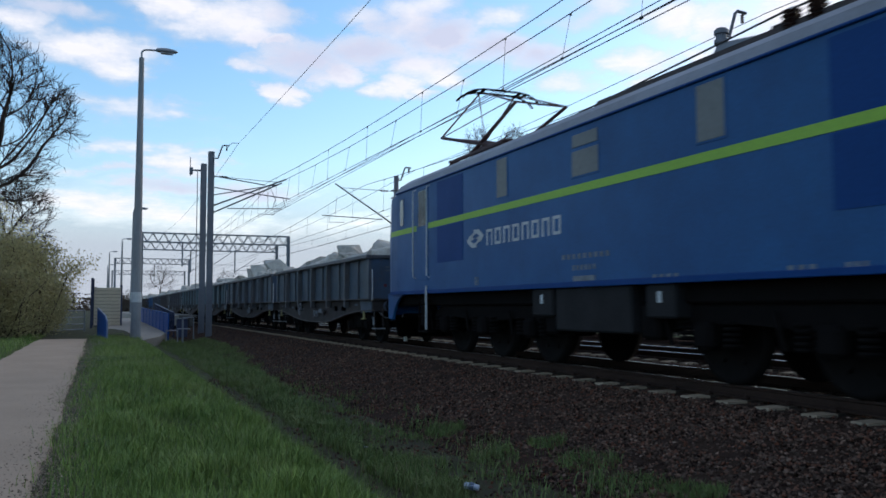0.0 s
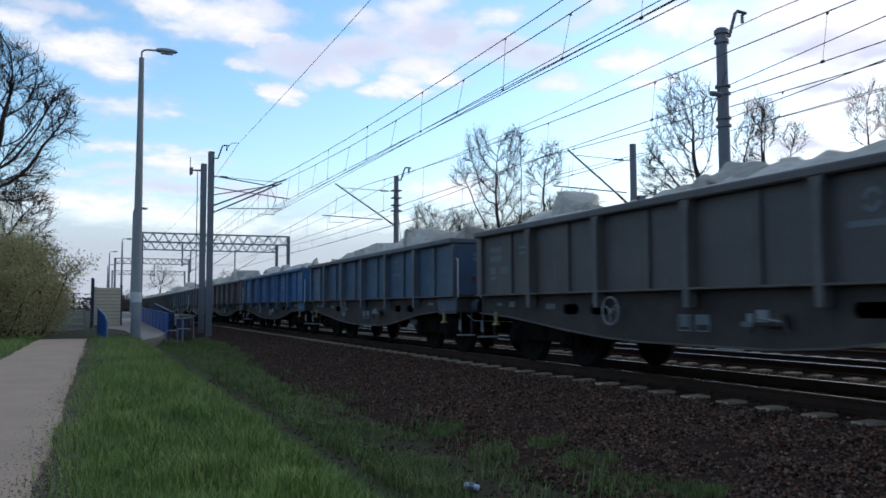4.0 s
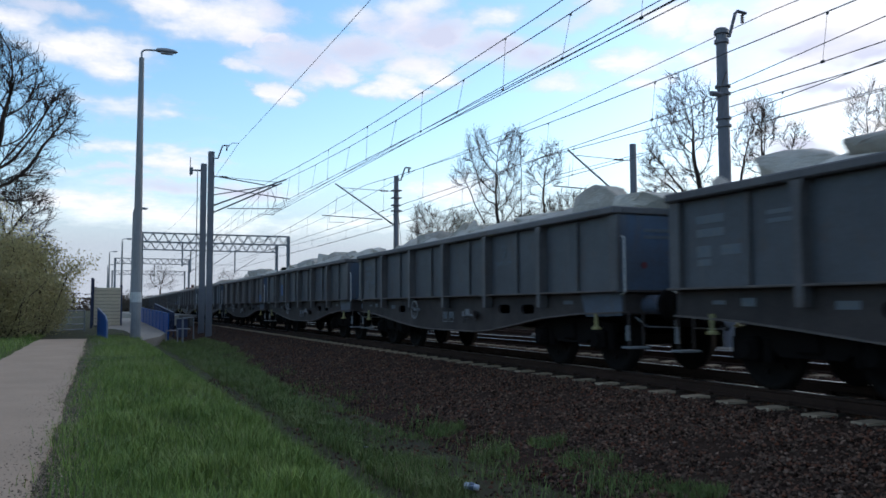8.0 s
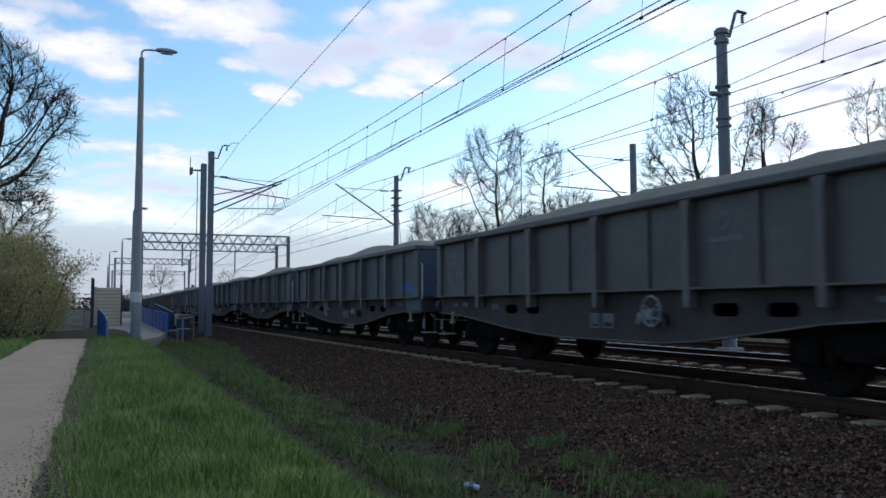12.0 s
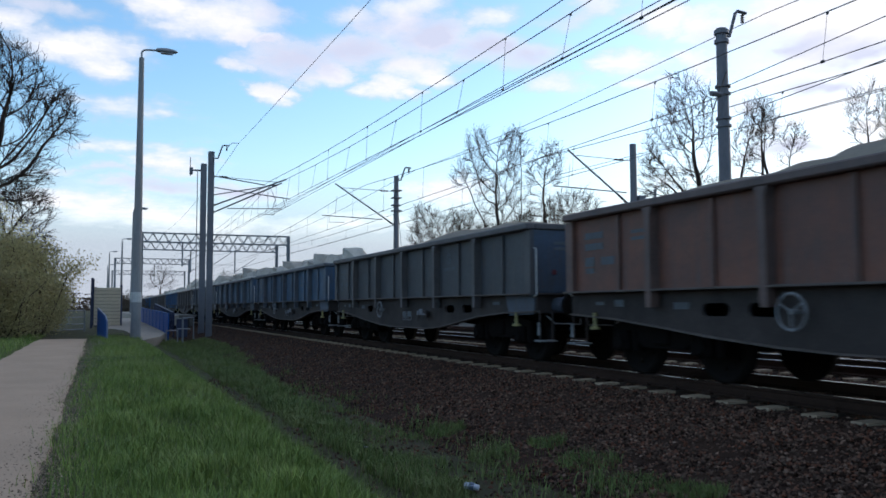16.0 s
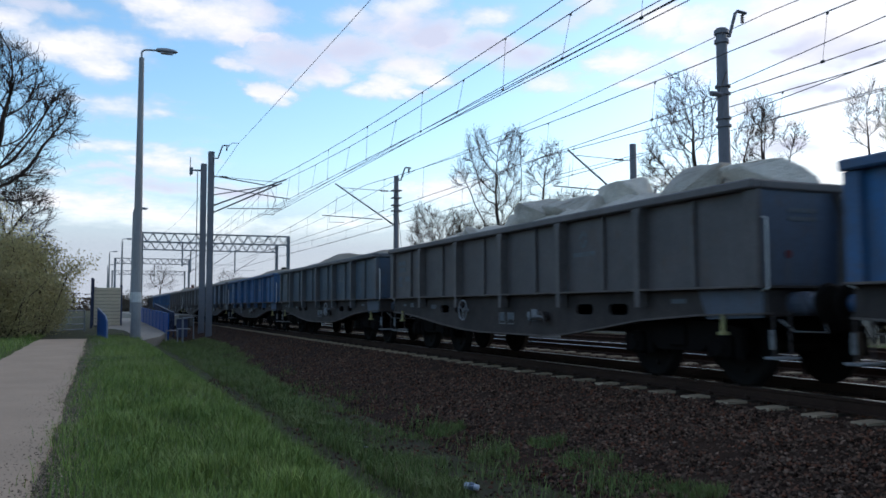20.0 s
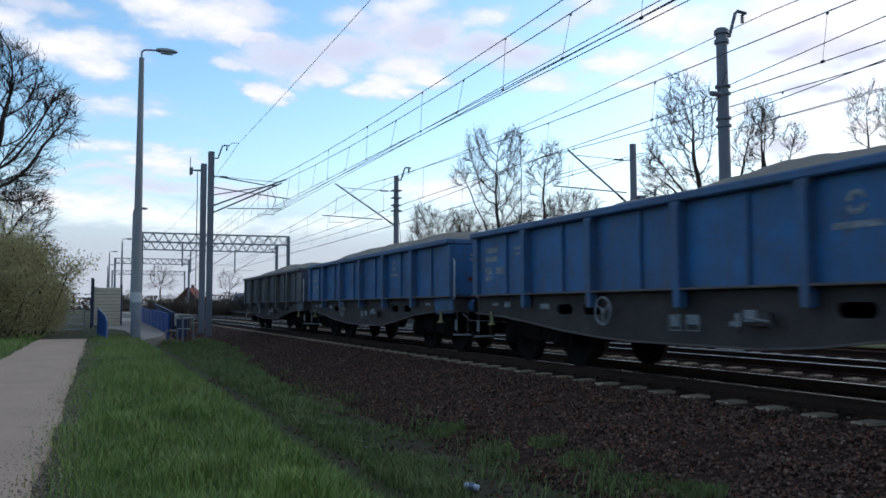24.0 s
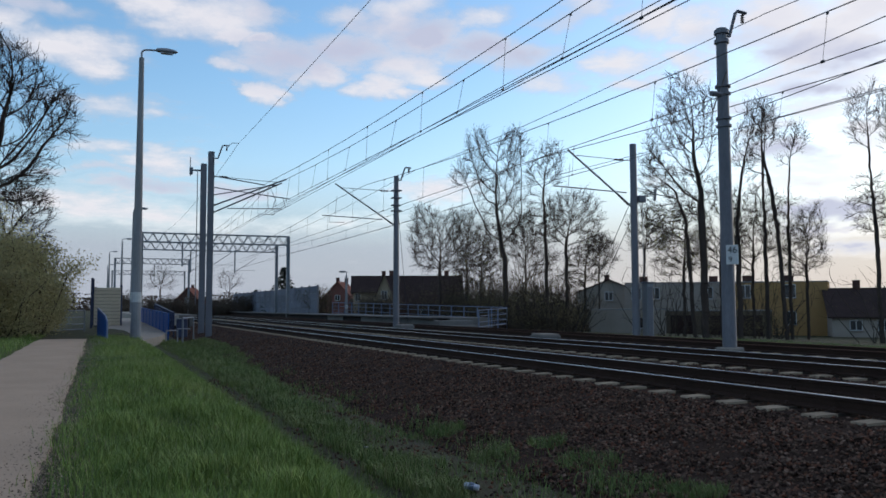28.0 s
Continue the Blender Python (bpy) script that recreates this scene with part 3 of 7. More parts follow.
def strip(name, x0, x1, y0, y1, z, mat, label, category, wobble=0.06, step=0.5, crown=0.0):
    """A flat strip along y with slightly uneven edges that fall away."""
    across = (0.0, 0.025, 0.05, 0.1, 0.3, 0.5, 0.7, 0.9, 0.95, 0.975, 1.0)
    nx = len(across) - 1
    mb = MB()
    m = int((y1 - y0) / step)
    for j in range(m + 1):
        y = y0 + (y1 - y0) * j / m
        a = x0 + wobble * noise.noise((y * 0.7, 1.1, 0)) + wobble * 0.6 * noise.noise((y * 3.1, 7.1, 0)) + wobble * 0.4 * noise.noise((y * 8.3, 4.1, 0))
        b = x1 + wobble * noise.noise((y * 0.7, 5.7, 0)) + wobble * 0.6 * noise.noise((y * 3.1, 2.9, 0)) + wobble * 0.4 * noise.noise((y * 8.3, 9.9, 0))
        for i, t in enumerate(across):
            edge = 0.0 if 0 < i < nx else -0.06
            mb.v.append((a + (b - a) * t, y, z + edge + crown * math.sin(math.pi * t) + 0.002 * noise.noise((t * 3, y * 0.3, 4.4))))
    for j in range(m):
        for i in range(nx):
            o = j * (nx + 1) + i
            mb.f.append((o, o + 1, o + nx + 2, o + nx + 1))
    return solo(name, mb, mat, label, category, kind="structure", smooth=True)


strip("path", -2.03, -0.3, -6, 34.3, -0.15, M["path"], "sandy gravel footpath beside the railway", "path", 0.08, 0.12, 0.01)

# ---- ballast bed: shoulders and crown under all tracks ----
BED = [(3.85, -0.86), (4.05, -0.76), (6.75, -0.24), (7.05, -0.2), (14.2, -0.2), (14.9, -0.24), (18.0, -0.26), (18.6, -0.3), (20.4, -0.72), (20.6, -0.86)]


def bed_z(x):
    for (a, za), (b, zb) in zip(BED, BED[1:]):
        if a <= x <= b:
            return za + (zb - za) * (x - a) / (b - a)
    return -0.86


def ballast_bed():
    xs = [3.85, 4.05, 4.4, 4.8, 5.2, 5.6, 6.0, 6.4, 6.75, 7.05, 7.6, 8.4, 9.2, 10.4, 11.6, 12.5, 13.4, 14.2, 14.9, 16, 17, 18.0, 18.6, 19.5, 20.4, 20.6]
    ys = [-650, -200, -60, -20] + [-5 + 0.5 * i for i in range(130)] + [65, 75, 90, 120, 170, 250, 400, 700]
    mb = MB()
    for y in ys:
        for x in xs:
            w = 0.045 * noise.noise((x * 2.1, y * 1.7, 0.3)) + 0.03 * noise.noise((x * 6, y * 6, 5.3)) if 4.0 < x < 7.0 or 18.6 < x < 20.5 else 0.012 * noise.noise((x * 5, y * 5, 1))
            toe = 0.25 * noise.noise((y * 0.45, 9.9, 0)) if x < 4.5 else 0
            mb.v.append((x + toe, y, bed_z(x) + w))
    n = len(xs)
    for j in range(len(ys) - 1):
        for i in range(n - 1):
            mb.f.append((j * n + i, j * n + i + 1, (j + 1) * n + i + 1, (j + 1) * n + i))
    return solo("ballast_bed", mb, M["ballast"], "dark brown crushed stone bed under the tracks", "track bed", kind="structure", smooth=True)


ballast_bed()


def loose_stones(name, label, spots, size, mat):
    """Many small angular stones in one mesh."""
    base = np.array([(1, 0, 0.1), (-1, 0.1, 0), (0.1, 1, 0), (0, -1, 0.15), (0.1, 0.1, 0.8), (0, 0, -0.7)])
    tri = np.array([(0, 2, 4), (2, 1, 4), (1, 3, 4), (3, 0, 4), (2, 0, 5), (1, 2, 5), (3, 1, 5), (0, 3, 5)])
    r = np.random.RandomState(5)
    n = len(spots)
    P = np.array(spots)
    V = base[None] * (1 + 0.45 * (r.rand(n, 6, 1) - 0.5)) * (size * (0.6 + 0.9 * r.rand(n, 1, 3)))
    a, b = r.rand(n) * 6.28, (r.rand(n) - 0.5) * 1.6
    ca, sa, cb, sb = np.cos(a), np.sin(a), np.cos(b), np.sin(b)
    x, y, z = V[..., 0], V[..., 1], V[..., 2]
    y, z = y * cb[:, None] - z * sb[:, None], y * sb[:, None] + z * cb[:, None]
    x, y = x * ca[:, None] - y * sa[:, None], x * sa[:, None] + y * ca[:, None]
    V = np.stack([x, y, z], -1) + P[:, None, :]
    me = bpy.data.meshes.new(name)
    F = (tri[None] + 6 * np.arange(n)[:, None, None]).reshape(-1, 3)
    me.from_pydata(V.reshape(-1, 3).tolist(), [], F.tolist())
    me.materials.append(mat)
    return tagged(new(name, me), label, "ballast", kind="stuff")


def stone_spots():
    r = np.random.RandomState(11)
    out = []
    for y0, y1, per in ((3.5, 9, 950), (9, 14, 760), (14, 22, 420), (22, 34, 180), (34, 60, 60)):
        n = int((y1 - y0) * 3.3 * per)
        ys, xs = r.uniform(y0, y1, n), r.uniform(3.7, 7.15, n)
        for x, y in zip(xs, ys):
            if x < 4.3 and r.rand() > (x - 3.6) / 0.8:
                continue
            z = bed_z(max(x, 4.05)) + 0.045 * noise.noise((x * 2.1, y * 1.7, 0.3)) if x < 7 else -0.2
            out.append((x, y, z + r.uniform(-0.012, 0.02)))
    for y0, y1, per in ((5, 14, 110), (14, 26, 50)):
        n = int((y1 - y0) * 11 * per)
        ys, xs = r.uniform(y0, y1, n), r.uniform(7.15, 18.3, n)
        out += [(x, y, bed_z(x) + r.uniform(-0.01, 0.015)) for x, y in zip(xs, ys)]
    for i in range(2600):
        y = r.uniform(4.5, 20)
        x = r.uniform(2.2, 4.6)
        out.append((x, y, ground_z(x) + bumps(x, y) + 0.005))
    return out


def edge_spots():
    r = np.random.RandomState(23)
    out = []
    for y0, y1, per in ((4.0, 8, 700), (8, 14, 380), (14, 30, 110)):
        n = int((y1 - y0) * per)
        for y, q in zip(r.uniform(y0, y1, n), np.abs(r.normal(0, 0.16, n))):
            side = r.rand() < 0.8
            x = -0.36 + q if side else -1.97 - q
            out.append((x, y, max(ground_z(x) + bumps(x, y), -0.155) + 0.002))
            if side and r.rand() < 0.16:
                out.append((-0.36 - q * 1.5, y, -0.147))
    return out


loose_stones("path_gravel", "scattered sandy gravel along the path edge", edge_spots(), 0.008, M["edge_gravel"])
loose_stones("ballast_stones", "loose dark brown crushed stones on the track shoulder", stone_spots(), 0.021, M["stones"])


# ---- tracks ----
def sleeper_mesh():
    mb = MB()
    w = 0.13
    for s in (-1, 1):
        a, b, c = s * 1.27, s * 0.9, s * 0.44
        mb.prism([(a - s * 0.07, -0.005), (b, 0.0), (b, -0.2), (a, -0.2)], -w * 0.85, w * 0.85, "y")
        mb.prism([(b, 0.0), (c, 0.0), (c, -0.2), (b, -0.2)], -w * 0.87, w * 0.87, "y")
    mb.box((0, 0, -0.12), (0.94, 0.22, 0.17), 0.02)
    me = mb.mesh("sleeper", M["sleeper"])
    me.materials.append(M["sleeper_dark"])
    for pg in me.polygons:
        if abs(pg.center.x) < 0.895:
            pg.material_index = 1
    return me


def clip_mesh():
    mb = MB()
    for sx in (-1, 1):
        for sd in (-1, 1):
            x = 0.72 * sx + sd * 0.1
            mb.box((x, 0, 0.015), (0.07, 0.11, 0.035), 0.008)
            mb.tube((x - 0.03, -0.04, 0.045), (x + 0.03, 0.04, 0.05), 0.012, n=6)
    return mb.mesh("rail_clip", M["railweb"])


RAIL = [(-0.07, -0.16), (0.07, -0.16), (0.07, -0.145), (0.012, -0.12), (0.012, -0.045), (0.034, -0.035), (0.034, -0.003), (-0.034, -0.003), (-0.034, -0.035), (-0.012, -0.045), (-0.012, -0.12), (-0.07, -0.145)]


def track(dx, label, count, y_first, head, clips):
    t = thing("railway_track", label, "railway track", "railway tracks", "structure", pose(dx, 0, 0))
    for sx in (-0.72, 0.72):
        r = part("rail", MB().prism([(u + sx, w) for u, w in RAIL], -650, 700), M["railweb"], t)
        part("rail_head", MB().prism([(sx - 0.03, -0.003), (sx + 0.03, -0.003), (sx + 0.022, 0.003), (sx - 0.022, 0.003)], -650, 700), head, r, "worn running surface")
    sm, cm = sleeper_mesh(), clip_mesh()
    for i in range(count):
        s = part("sleeper", sm, None, t, at=pose(rng.uniform(-0.015, 0.015), y_first + 0.68 * i, -0.165, 0, 0, rng.uniform(-0.6, 0.6)))
        if i < clips:
            part("rail_clip", cm, None, s)
    return t


track(DTRACK, "electrified railway track with polished rails on concrete sleepers", 170, 1.46, M["railtop"], 40)
track(D2, "second railway track with polished rails on concrete sleepers", 130, 5.2, M["railtop"], 30)
track(D3, "rusty siding track with dull brown rails", 80, 7.1, M["railrust"], 0)


# ---- grass ----
def blades(name, label, spots, mat, tall, width, seed):
    """Bent grass blades, two faces each, in one mesh."""
    r = np.random.RandomState(seed)
    P = np.array(spots)
    n = len(P)
    a = r.rand(n) * 6.28
    patchy = np.array([noise.noise((q[0] * 2.2, q[1] * 2.2, 1.7)) for q in spots])
    h = tall * (0.4 + 0.9 * r.rand(n)) * np.clip(1 + 0.9 * patchy, 0.45, 1.7)
    lean = h * (0.15 + 0.75 * r.rand(n))
    wd = width * (0.6 + 0.8 * r.rand(n))
    d = np.stack([np.cos(a), np.sin(a), 0 * a], -1)
    s = np.stack([-np.sin(a), np.cos(a), 0 * a], -1) * wd[:, None]
    up = np.array([0, 0, 1.0])
    p0, p1 = P - s, P + s
    m = P + d * (lean * 0.35)[:, None] + up * (h * 0.62)[:, None]
    p2, p3 = m - s * 0.7, m + s * 0.7
    p4 = P + d * lean[:, None] + up * (h * 0.98)[:, None]
    V = np.stack([p0, p1, p3, p2, p4], 1).reshape(-1, 3)
    o = 5 * np.arange(n)
    quad = np.stack([o, o + 1, o + 2, o + 3], -1).tolist()
    tri = np.stack([o + 3, o + 2, o + 4], -1).tolist()
    me = bpy.data.meshes.new(name)
    me.from_pydata(V.tolist(), [], quad + tri)
    me.materials.append(mat)
    return tagged(new(name, me), label, "grass", kind="stuff")


def grass_spots(x0, x1, bands, seed, keep):
    r = np.random.RandomState(seed)
    out = []
    for y0, y1, per in bands:
        n = int((y1 - y0) * (x1 - x0) * per)
        for x, y in zip(r.uniform(x0, x1, n), r.uniform(y0, y1, n)):
            if r.rand() < keep(x, y):
                out.append((x, y, max(ground_z(x) + bumps(x, y), bed_z(x) if x > 4.2 else -9) - 0.01))
    return out


def bank_keep(x, y):
    edge = min(1.0, max(0.0, (x + 0.52 + 0.24 * noise.noise((y * 1.1, 3, 0)) + 0.22 * noise.noise((x * 5, y * 4, 0))) / 0.75)) ** 2
    far = min(1.0, max(0.0, (2.05 + 0.18 * noise.noise((y * 0.8, 6, 0)) - x) / 0.35))
    return edge * far * (0.55 + 0.6 * abs(noise.noise((x * 1.5, y * 1.2, 2))) + 0.2)


def verge_keep(x, y):
    """A dark ditch, a strip of dense grass, then thin growth on gravelly soil."""
    left = 2.5 + 0.12 * noise.noise((y * 0.8, 16, 0))
    right = 3.1 + 0.085 * max(0, y - 9) + 0.35 * noise.noise((y * 0.6, 21, 0))
    if x < left:
        return 0.06
    dense = min(1.0, (x - left) / 0.12) * min(1.0, max(0.0, (right - x) / 0.3))
    thin = (0.1 if y < 9.5 else 0.2) * max(0.0, 0.4 + 1.4 * noise.noise((x * 1.1, y * 0.7, 12))) * max(0.0, min(1.0, (4.9 - x) / 0.7))
    return max(dense, thin)


NEAR = ((4.0, 7, 4200), (7, 11, 2900), (11, 17, 1600), (17, 26, 800), (26, 37, 350))
blades("grass_bank", "bright green spring grass between path and ditch", grass_spots(-0.62, 2.2, NEAR, 3, bank_keep), M["grass"], 0.125, 0.0026, 4)
blades("verge_grass", "rough thin grass along the ditch and ballast", grass_spots(2.0, 5.1, ((4.5, 8, 2600), (8, 14, 1900), (14, 24, 900), (24, 44, 450)), 8, verge_keep), M["rough_grass"], 0.12, 0.0046, 9)
blades("meadow_grass", "rough grass beyond the footpath", grass_spots(-7, -2.0, ((12, 20, 250), (20, 40, 160)), 13, lambda x, y: 1.0), M["grass"], 0.14, 0.007, 14)

blades("meadow_grass", "short green grass beyond the siding", grass_spots(21.2, 33, ((14, 22, 90), (22, 36, 60)), 17, lambda x, y: 1.0), M["rough_grass"], 0.12, 0.009, 18)


def clump(name, cx, cy, rad, seed):
    r = np.random.RandomState(seed)
    spots = []
    for _ in range(700):
        a, q = r.rand() * 6.28, rad * math.sqrt(r.rand())
        x, y = cx + q * math.cos(a), cy + q * math.sin(a) * 1.6
        spots.append((x, y, max(bed_z(x), ground_z(x)) - 0.01))
    return blades(name, "tuft of green grass growing through the ballast", spots, M["rough_grass"], 0.12, 0.0034, seed)


for i, (cx, cy, rad) in enumerate(((4.2, 8.6, 0.26), (4.9, 8.6, 0.2), (4.75, 7.5, 0.28), (4.6, 6.5, 0.32), (4.85, 5.9, 0.2), (3.2, 8.4, 0.3), (2.95, 7.3, 0.35), (4.4, 10.5, 0.25))):
    clump("grass_tuft", cx, cy, rad, 31 + i)


# ---- overhead line ----
def hook_arm(parent, x, y, z, sx):
    """Bent pipe at a mast head that carries the guard wire."""
    mb = MB().line([(x, y, z - 0.25), (x + sx * 0.27, y, z - 0.22), (x + sx * 0.48, y, z + 0.42), (x + sx * 0.56, y, z + 0.5), (x + sx * 0.85, y, z + 0.48)], 0.045, 6)
    part("hook_arm", mb, M["mast"], parent)
    ins = MB()
    ins.lathe([(rr, 0.06 * q + dz) for q in range(4) for rr, dz in ((0.02, 0.0), (0.06, 0.02), (0.02, 0.05))], (x + sx * 0.72, y, z + 0.2), "z", 10)
    part("insulator", ins, M["insulator"], parent)


def insulator_on(parent, p, q, n=4, r=0.055):
    p, q = Vector(p), Vector(q)
    mb = MB()
    for i in range(n):
        a = p.lerp(q, i / n)
        b = p.lerp(q, (i + 0.6) / n)
        mb.tube(a, b, r, r * 0.55, 10)
    mb.tube(p, q, r * 0.4, n=6)
    part("insulator", mb, M["insulator"], parent)


def cantilever(parent, x, y, z0, tip_x, tip_z, arm_z, arm_x0, arm_x1, tie_z, twin=False):
    s = 1 if tip_x > x else -1
    mb = MB().tube((x, y, z0), (tip_x, y, tip_z), 0.04, n=8)
    if twin:
        mb.tube((x, y + 0.5, z0 - 0.35), (tip_x - s * 0.15, y + 0.5, tip_z - 0.15), 0.04, n=8)
        mb.tube((x, y - 0.4, z0 + 1.55), (tip_x - s * 1.2, y - 0.4, tip_z - 0.45), 0.03, n=6)
    part("cantilever_tube", mb, M["mast"], parent)
    insulator_on(parent, (x + s * 0.15, y, z0 + 0.06), (x + s * 0.7, y, z0 + (tip_z - z0) * 0.7 / abs(tip_x - x)))
    t = MB().tube((x, y, tie_z), (tip_x - s * 0.4, y, tip_z - 0.2), 0.015, n=5)
    part("top_tie", t, M["wire"], parent)
    insulator_on(parent, (x + s * 0.35, y, tie_z), (x + s * 0.8, y, tie_z), 3)
    a = MB().tube((arm_x0, y, arm_z - 0.05), (arm_x1, y, arm_z + 0.05), 0.025, n=6)
    a.line([(arm_x1 - s * 0.4, y, arm_z), (arm_x1 - s * 0.4, y, arm_z - 0.3), (arm_x1 - s * 1.2, y, arm_z - 0.28)], 0.015, 5)
    a.tube((arm_x1 - s * 0.7, y, arm_z), (arm_x1 - s * 0.7 - s * 0.1, y, arm_z + (tip_z - arm_z) * 0.62), 0.01, n=4)
    part("registration_arm", a, M["mast"], parent)


def mast(label, x, y, z0, z1, r0, r1, square=False):
    m = thing("catenary_mast", label, "catenary mast", "catenary masts", at=None)
    if square:
        mb = MB()
        w = r0
        mb.prism([(x - w, y - w), (x + w, y - w), (x + w, y - w * 0.75), (x + w * 0.25, y - w * 0.6), (x + w * 0.25, y + w * 0.6), (x + w, y + w * 0.75), (x + w, y + w), (x - w, y + w), (x - w, y + w * 0.75), (x - w * 0.25, y + w * 0.6), (x - w * 0.25, y - w * 0.6), (x - w, y - w * 0.75)], z0, z1, "z")
        part("post", mb, M["mast"], m)
    else:
        n = 6
        part("post", MB().lathe([(0.0, z0)] + [(r0 + (r1 - r0) * i / n, z0 + (z1 - z0) * i / n) for i in range(n + 1)] + [(0.0, z1)], (x, y, 0), "z", 16), M["mast"], m, smooth=False)
    part("footing", MB().box((x, y, z0 - 0.04), (0.56, 0.5, 0.24), 0.04), M["concrete"], m)
    return m


m46 = mast("tall round grey mast with a white kilometre plate", 15.0, 16.85, -0.12, 8.3, 0.178, 0.14)
for z in (8.2, 7.95):
    part("collar", MB().lathe([(0.16, z - 0.06), (0.19, z - 0.05), (0.19, z + 0.05), (0.16, z + 0.06)], (15.0, 16.85, 0), "z", 16), M["mast"], m46)
for z in (6.75, 6.55, 5.9, 5.7):
    part("collar", MB().lathe([(0.15, z - 0.04), (0.2, z - 0.03), (0.2, z + 0.03), (0.15, z + 0.04)], (15.0, 16.85, 0), "z", 16), M["mast"], m46)
hook_arm(m46, 15.0, 16.85, 8.35, 1)
part("tie_rod", MB().tube((15.0, 16.7, 7.1), (14.35, 16.5, 6.0), 0.018, n=5), M["wire"], m46)
part("weight", MB().tube((14.3, 16.5, 6.42), (14.62, 16.5, 6.42), 0.07, n=8), M["mast"], m46)
sg = part("kilometre_plate", MB().box((14.92, 16.58, 2.32), (0.3, 0.025, 0.5), 0.006, Euler((0, 0, radians(-38))).to_matrix()), M["sign"], m46, "white plate with black numerals")


def numerals(text, size, mat, parent, m):
    cu = bpy.data.curves.new("numerals", "FONT")
    cu.body, cu.size, cu.extrude, cu.align_x = text, size, 0.002, "CENTER"
    tmp = bpy.data.objects.new("numerals_shape", cu)
    me = bpy.data.meshes.new_from_object(tmp)
    bpy.data.objects.remove(tmp)
    me.materials.append(mat)
    part("numerals", me, None, parent, at=m)


PLATE = pose(14.905, 16.562, 0, 0, 0, -38)
numerals("46", 0.24, M["black"], sg, PLATE @ pose(0.0, 0.0, 2.36, 90))
numerals("9", 0.2, M["black"], sg, PLATE @ pose(-0.05, 0.0, 2.13, 90))

m700 = mast("round grey mast with a cantilever over the second track", 14.8, 42.0, -0.15, 8.1, 0.17, 0.13)
hook_arm(m700, 14.8, 42.0, 8.1, 1)
cantilever(m700, 14.65, 42.0, 5.45, 11.4, 7.5, 5.75, 14.0, 10.7, 7.25)
for z in (7.3, 6.9, 6.5, 6.2):
    part("collar", MB().box((14.8, 42, z), (0.5, 0.42, 0.06), 0.01), M["mast"], m700)
part("guy_wire", MB().tube((14.95, 42.2, 6.6), (17.3, 47.0, 0.1), 0.012, n=4), M["wire"], m700)

m1127 = mast("round grey mast with a cantilever over the rusty siding", 20.45, 28.4, -0.5, 7.75, 0.16, 0.14)
cantilever(m1127, 20.3, 28.4, 5.15, 17.3, 7.3, 5.75, 20.1, 16.6, 7.05)
part("guy_wire", MB().tube((20.45, 28.6, 5.4), (20.5, 33.6, -0.5), 0.018, n=4), M["wire"], m1127)
part("guy_wire", MB().tube((20.45, 28.6, 4.6), (20.5, 33.0, -0.5), 0.018, n=4), M["wire"], m1127)
part("switch_gear", MB().box((20.75, 28.3, 5.45), (0.35, 0.25, 0.3), 0.03).tube((20.8, 28.3, 5.3), (20.8, 28.3, 2.2), 0.02, n=6).tube((21.4, 28.2, 5.9), (21.35, 28.2, 5.4), 0.06, n=8).tube((20.75, 28.3, 5.55), (21.4, 28.2, 5.8), 0.025, n=6), M["mast"], m1127)

cab = thing("signal_cabinet", "tall grey steel cabinet beside the mast", "cabinet")
part("body", MB().box((20.86, 28.15, 0.75), (0.3, 0.4, 2.4), 0.03), M["galv"], cab)
part("door", MB().box((20.84, 27.94, 0.8), (0.24, 0.03, 2.0), 0.01), M["mast"], cab)
part("cap", MB().box((20.86, 28.15, 1.98), (0.36, 0.46, 0.06), 0.015), M["mast"], cab)

mL = mast("steel mast with a twin cantilever over the near track", 5.42, 45.0, -0.75, 9.3, 0.15, 0.15, True)
hook_arm(mL, 5.5, 45.0, 9.2, 1)
part("wire_stay", MB().line([(6.3, 45.0, 9.68), (6.5, 45.0, 9.85), (6.85, 45.0, 9.87)], 0.016, 5), M["wire"], mL)
cantilever(mL, 5.5, 45.0, 6.4, 9.45, 8.05, 6.35, 6.3, 9.2, 8.0, True)
more = MB().tube((5.5, 45.3, 7.45), (9.75, 45.3, 7.0), 0.03, n=6).tube((5.5, 45.2, 7.0), (9.0, 45.2, 7.75), 0.03, n=6)
more.line([(8.6, 45.2, 7.6), (8.9, 45.2, 6.9), (8.7, 45.2, 6.3)], 0.018, 5).line([(9.3, 45.3, 7.1), (9.5, 45.3, 6.5), (8.9, 45.3, 6.25)], 0.018, 5)
part("cantilever_tube", more, M["mast"], mL)
mL2 = mast("steel mast for the tensioning gear behind it", 5.56, 49.6, -0.75, 9.4, 0.16, 0.16, True)
part("tension_gear", MB().box((5.15, 49.6, 9.0), (0.7, 0.1, 0.1), 0.02).tube((4.8, 49.6, 9.75), (4.8, 49.6, 8.65), 0.025, n=6).box((4.85, 49.6, 8.95), (0.18, 0.2, 0.42), 0.03).tube((5.2, 49.5, 8.9), (5.2, 49.5, 1.2), 0.025, n=5), M["mast"], mL2)


def sag(y, spans):
    for (a, za), (b, zb), drop in spans:
        if a <= y <= b:
            t = (y - a) / (b - a)
            return za + (zb - za) * t - drop * 4 * t * (1 - t)
    return spans[0][0][1]


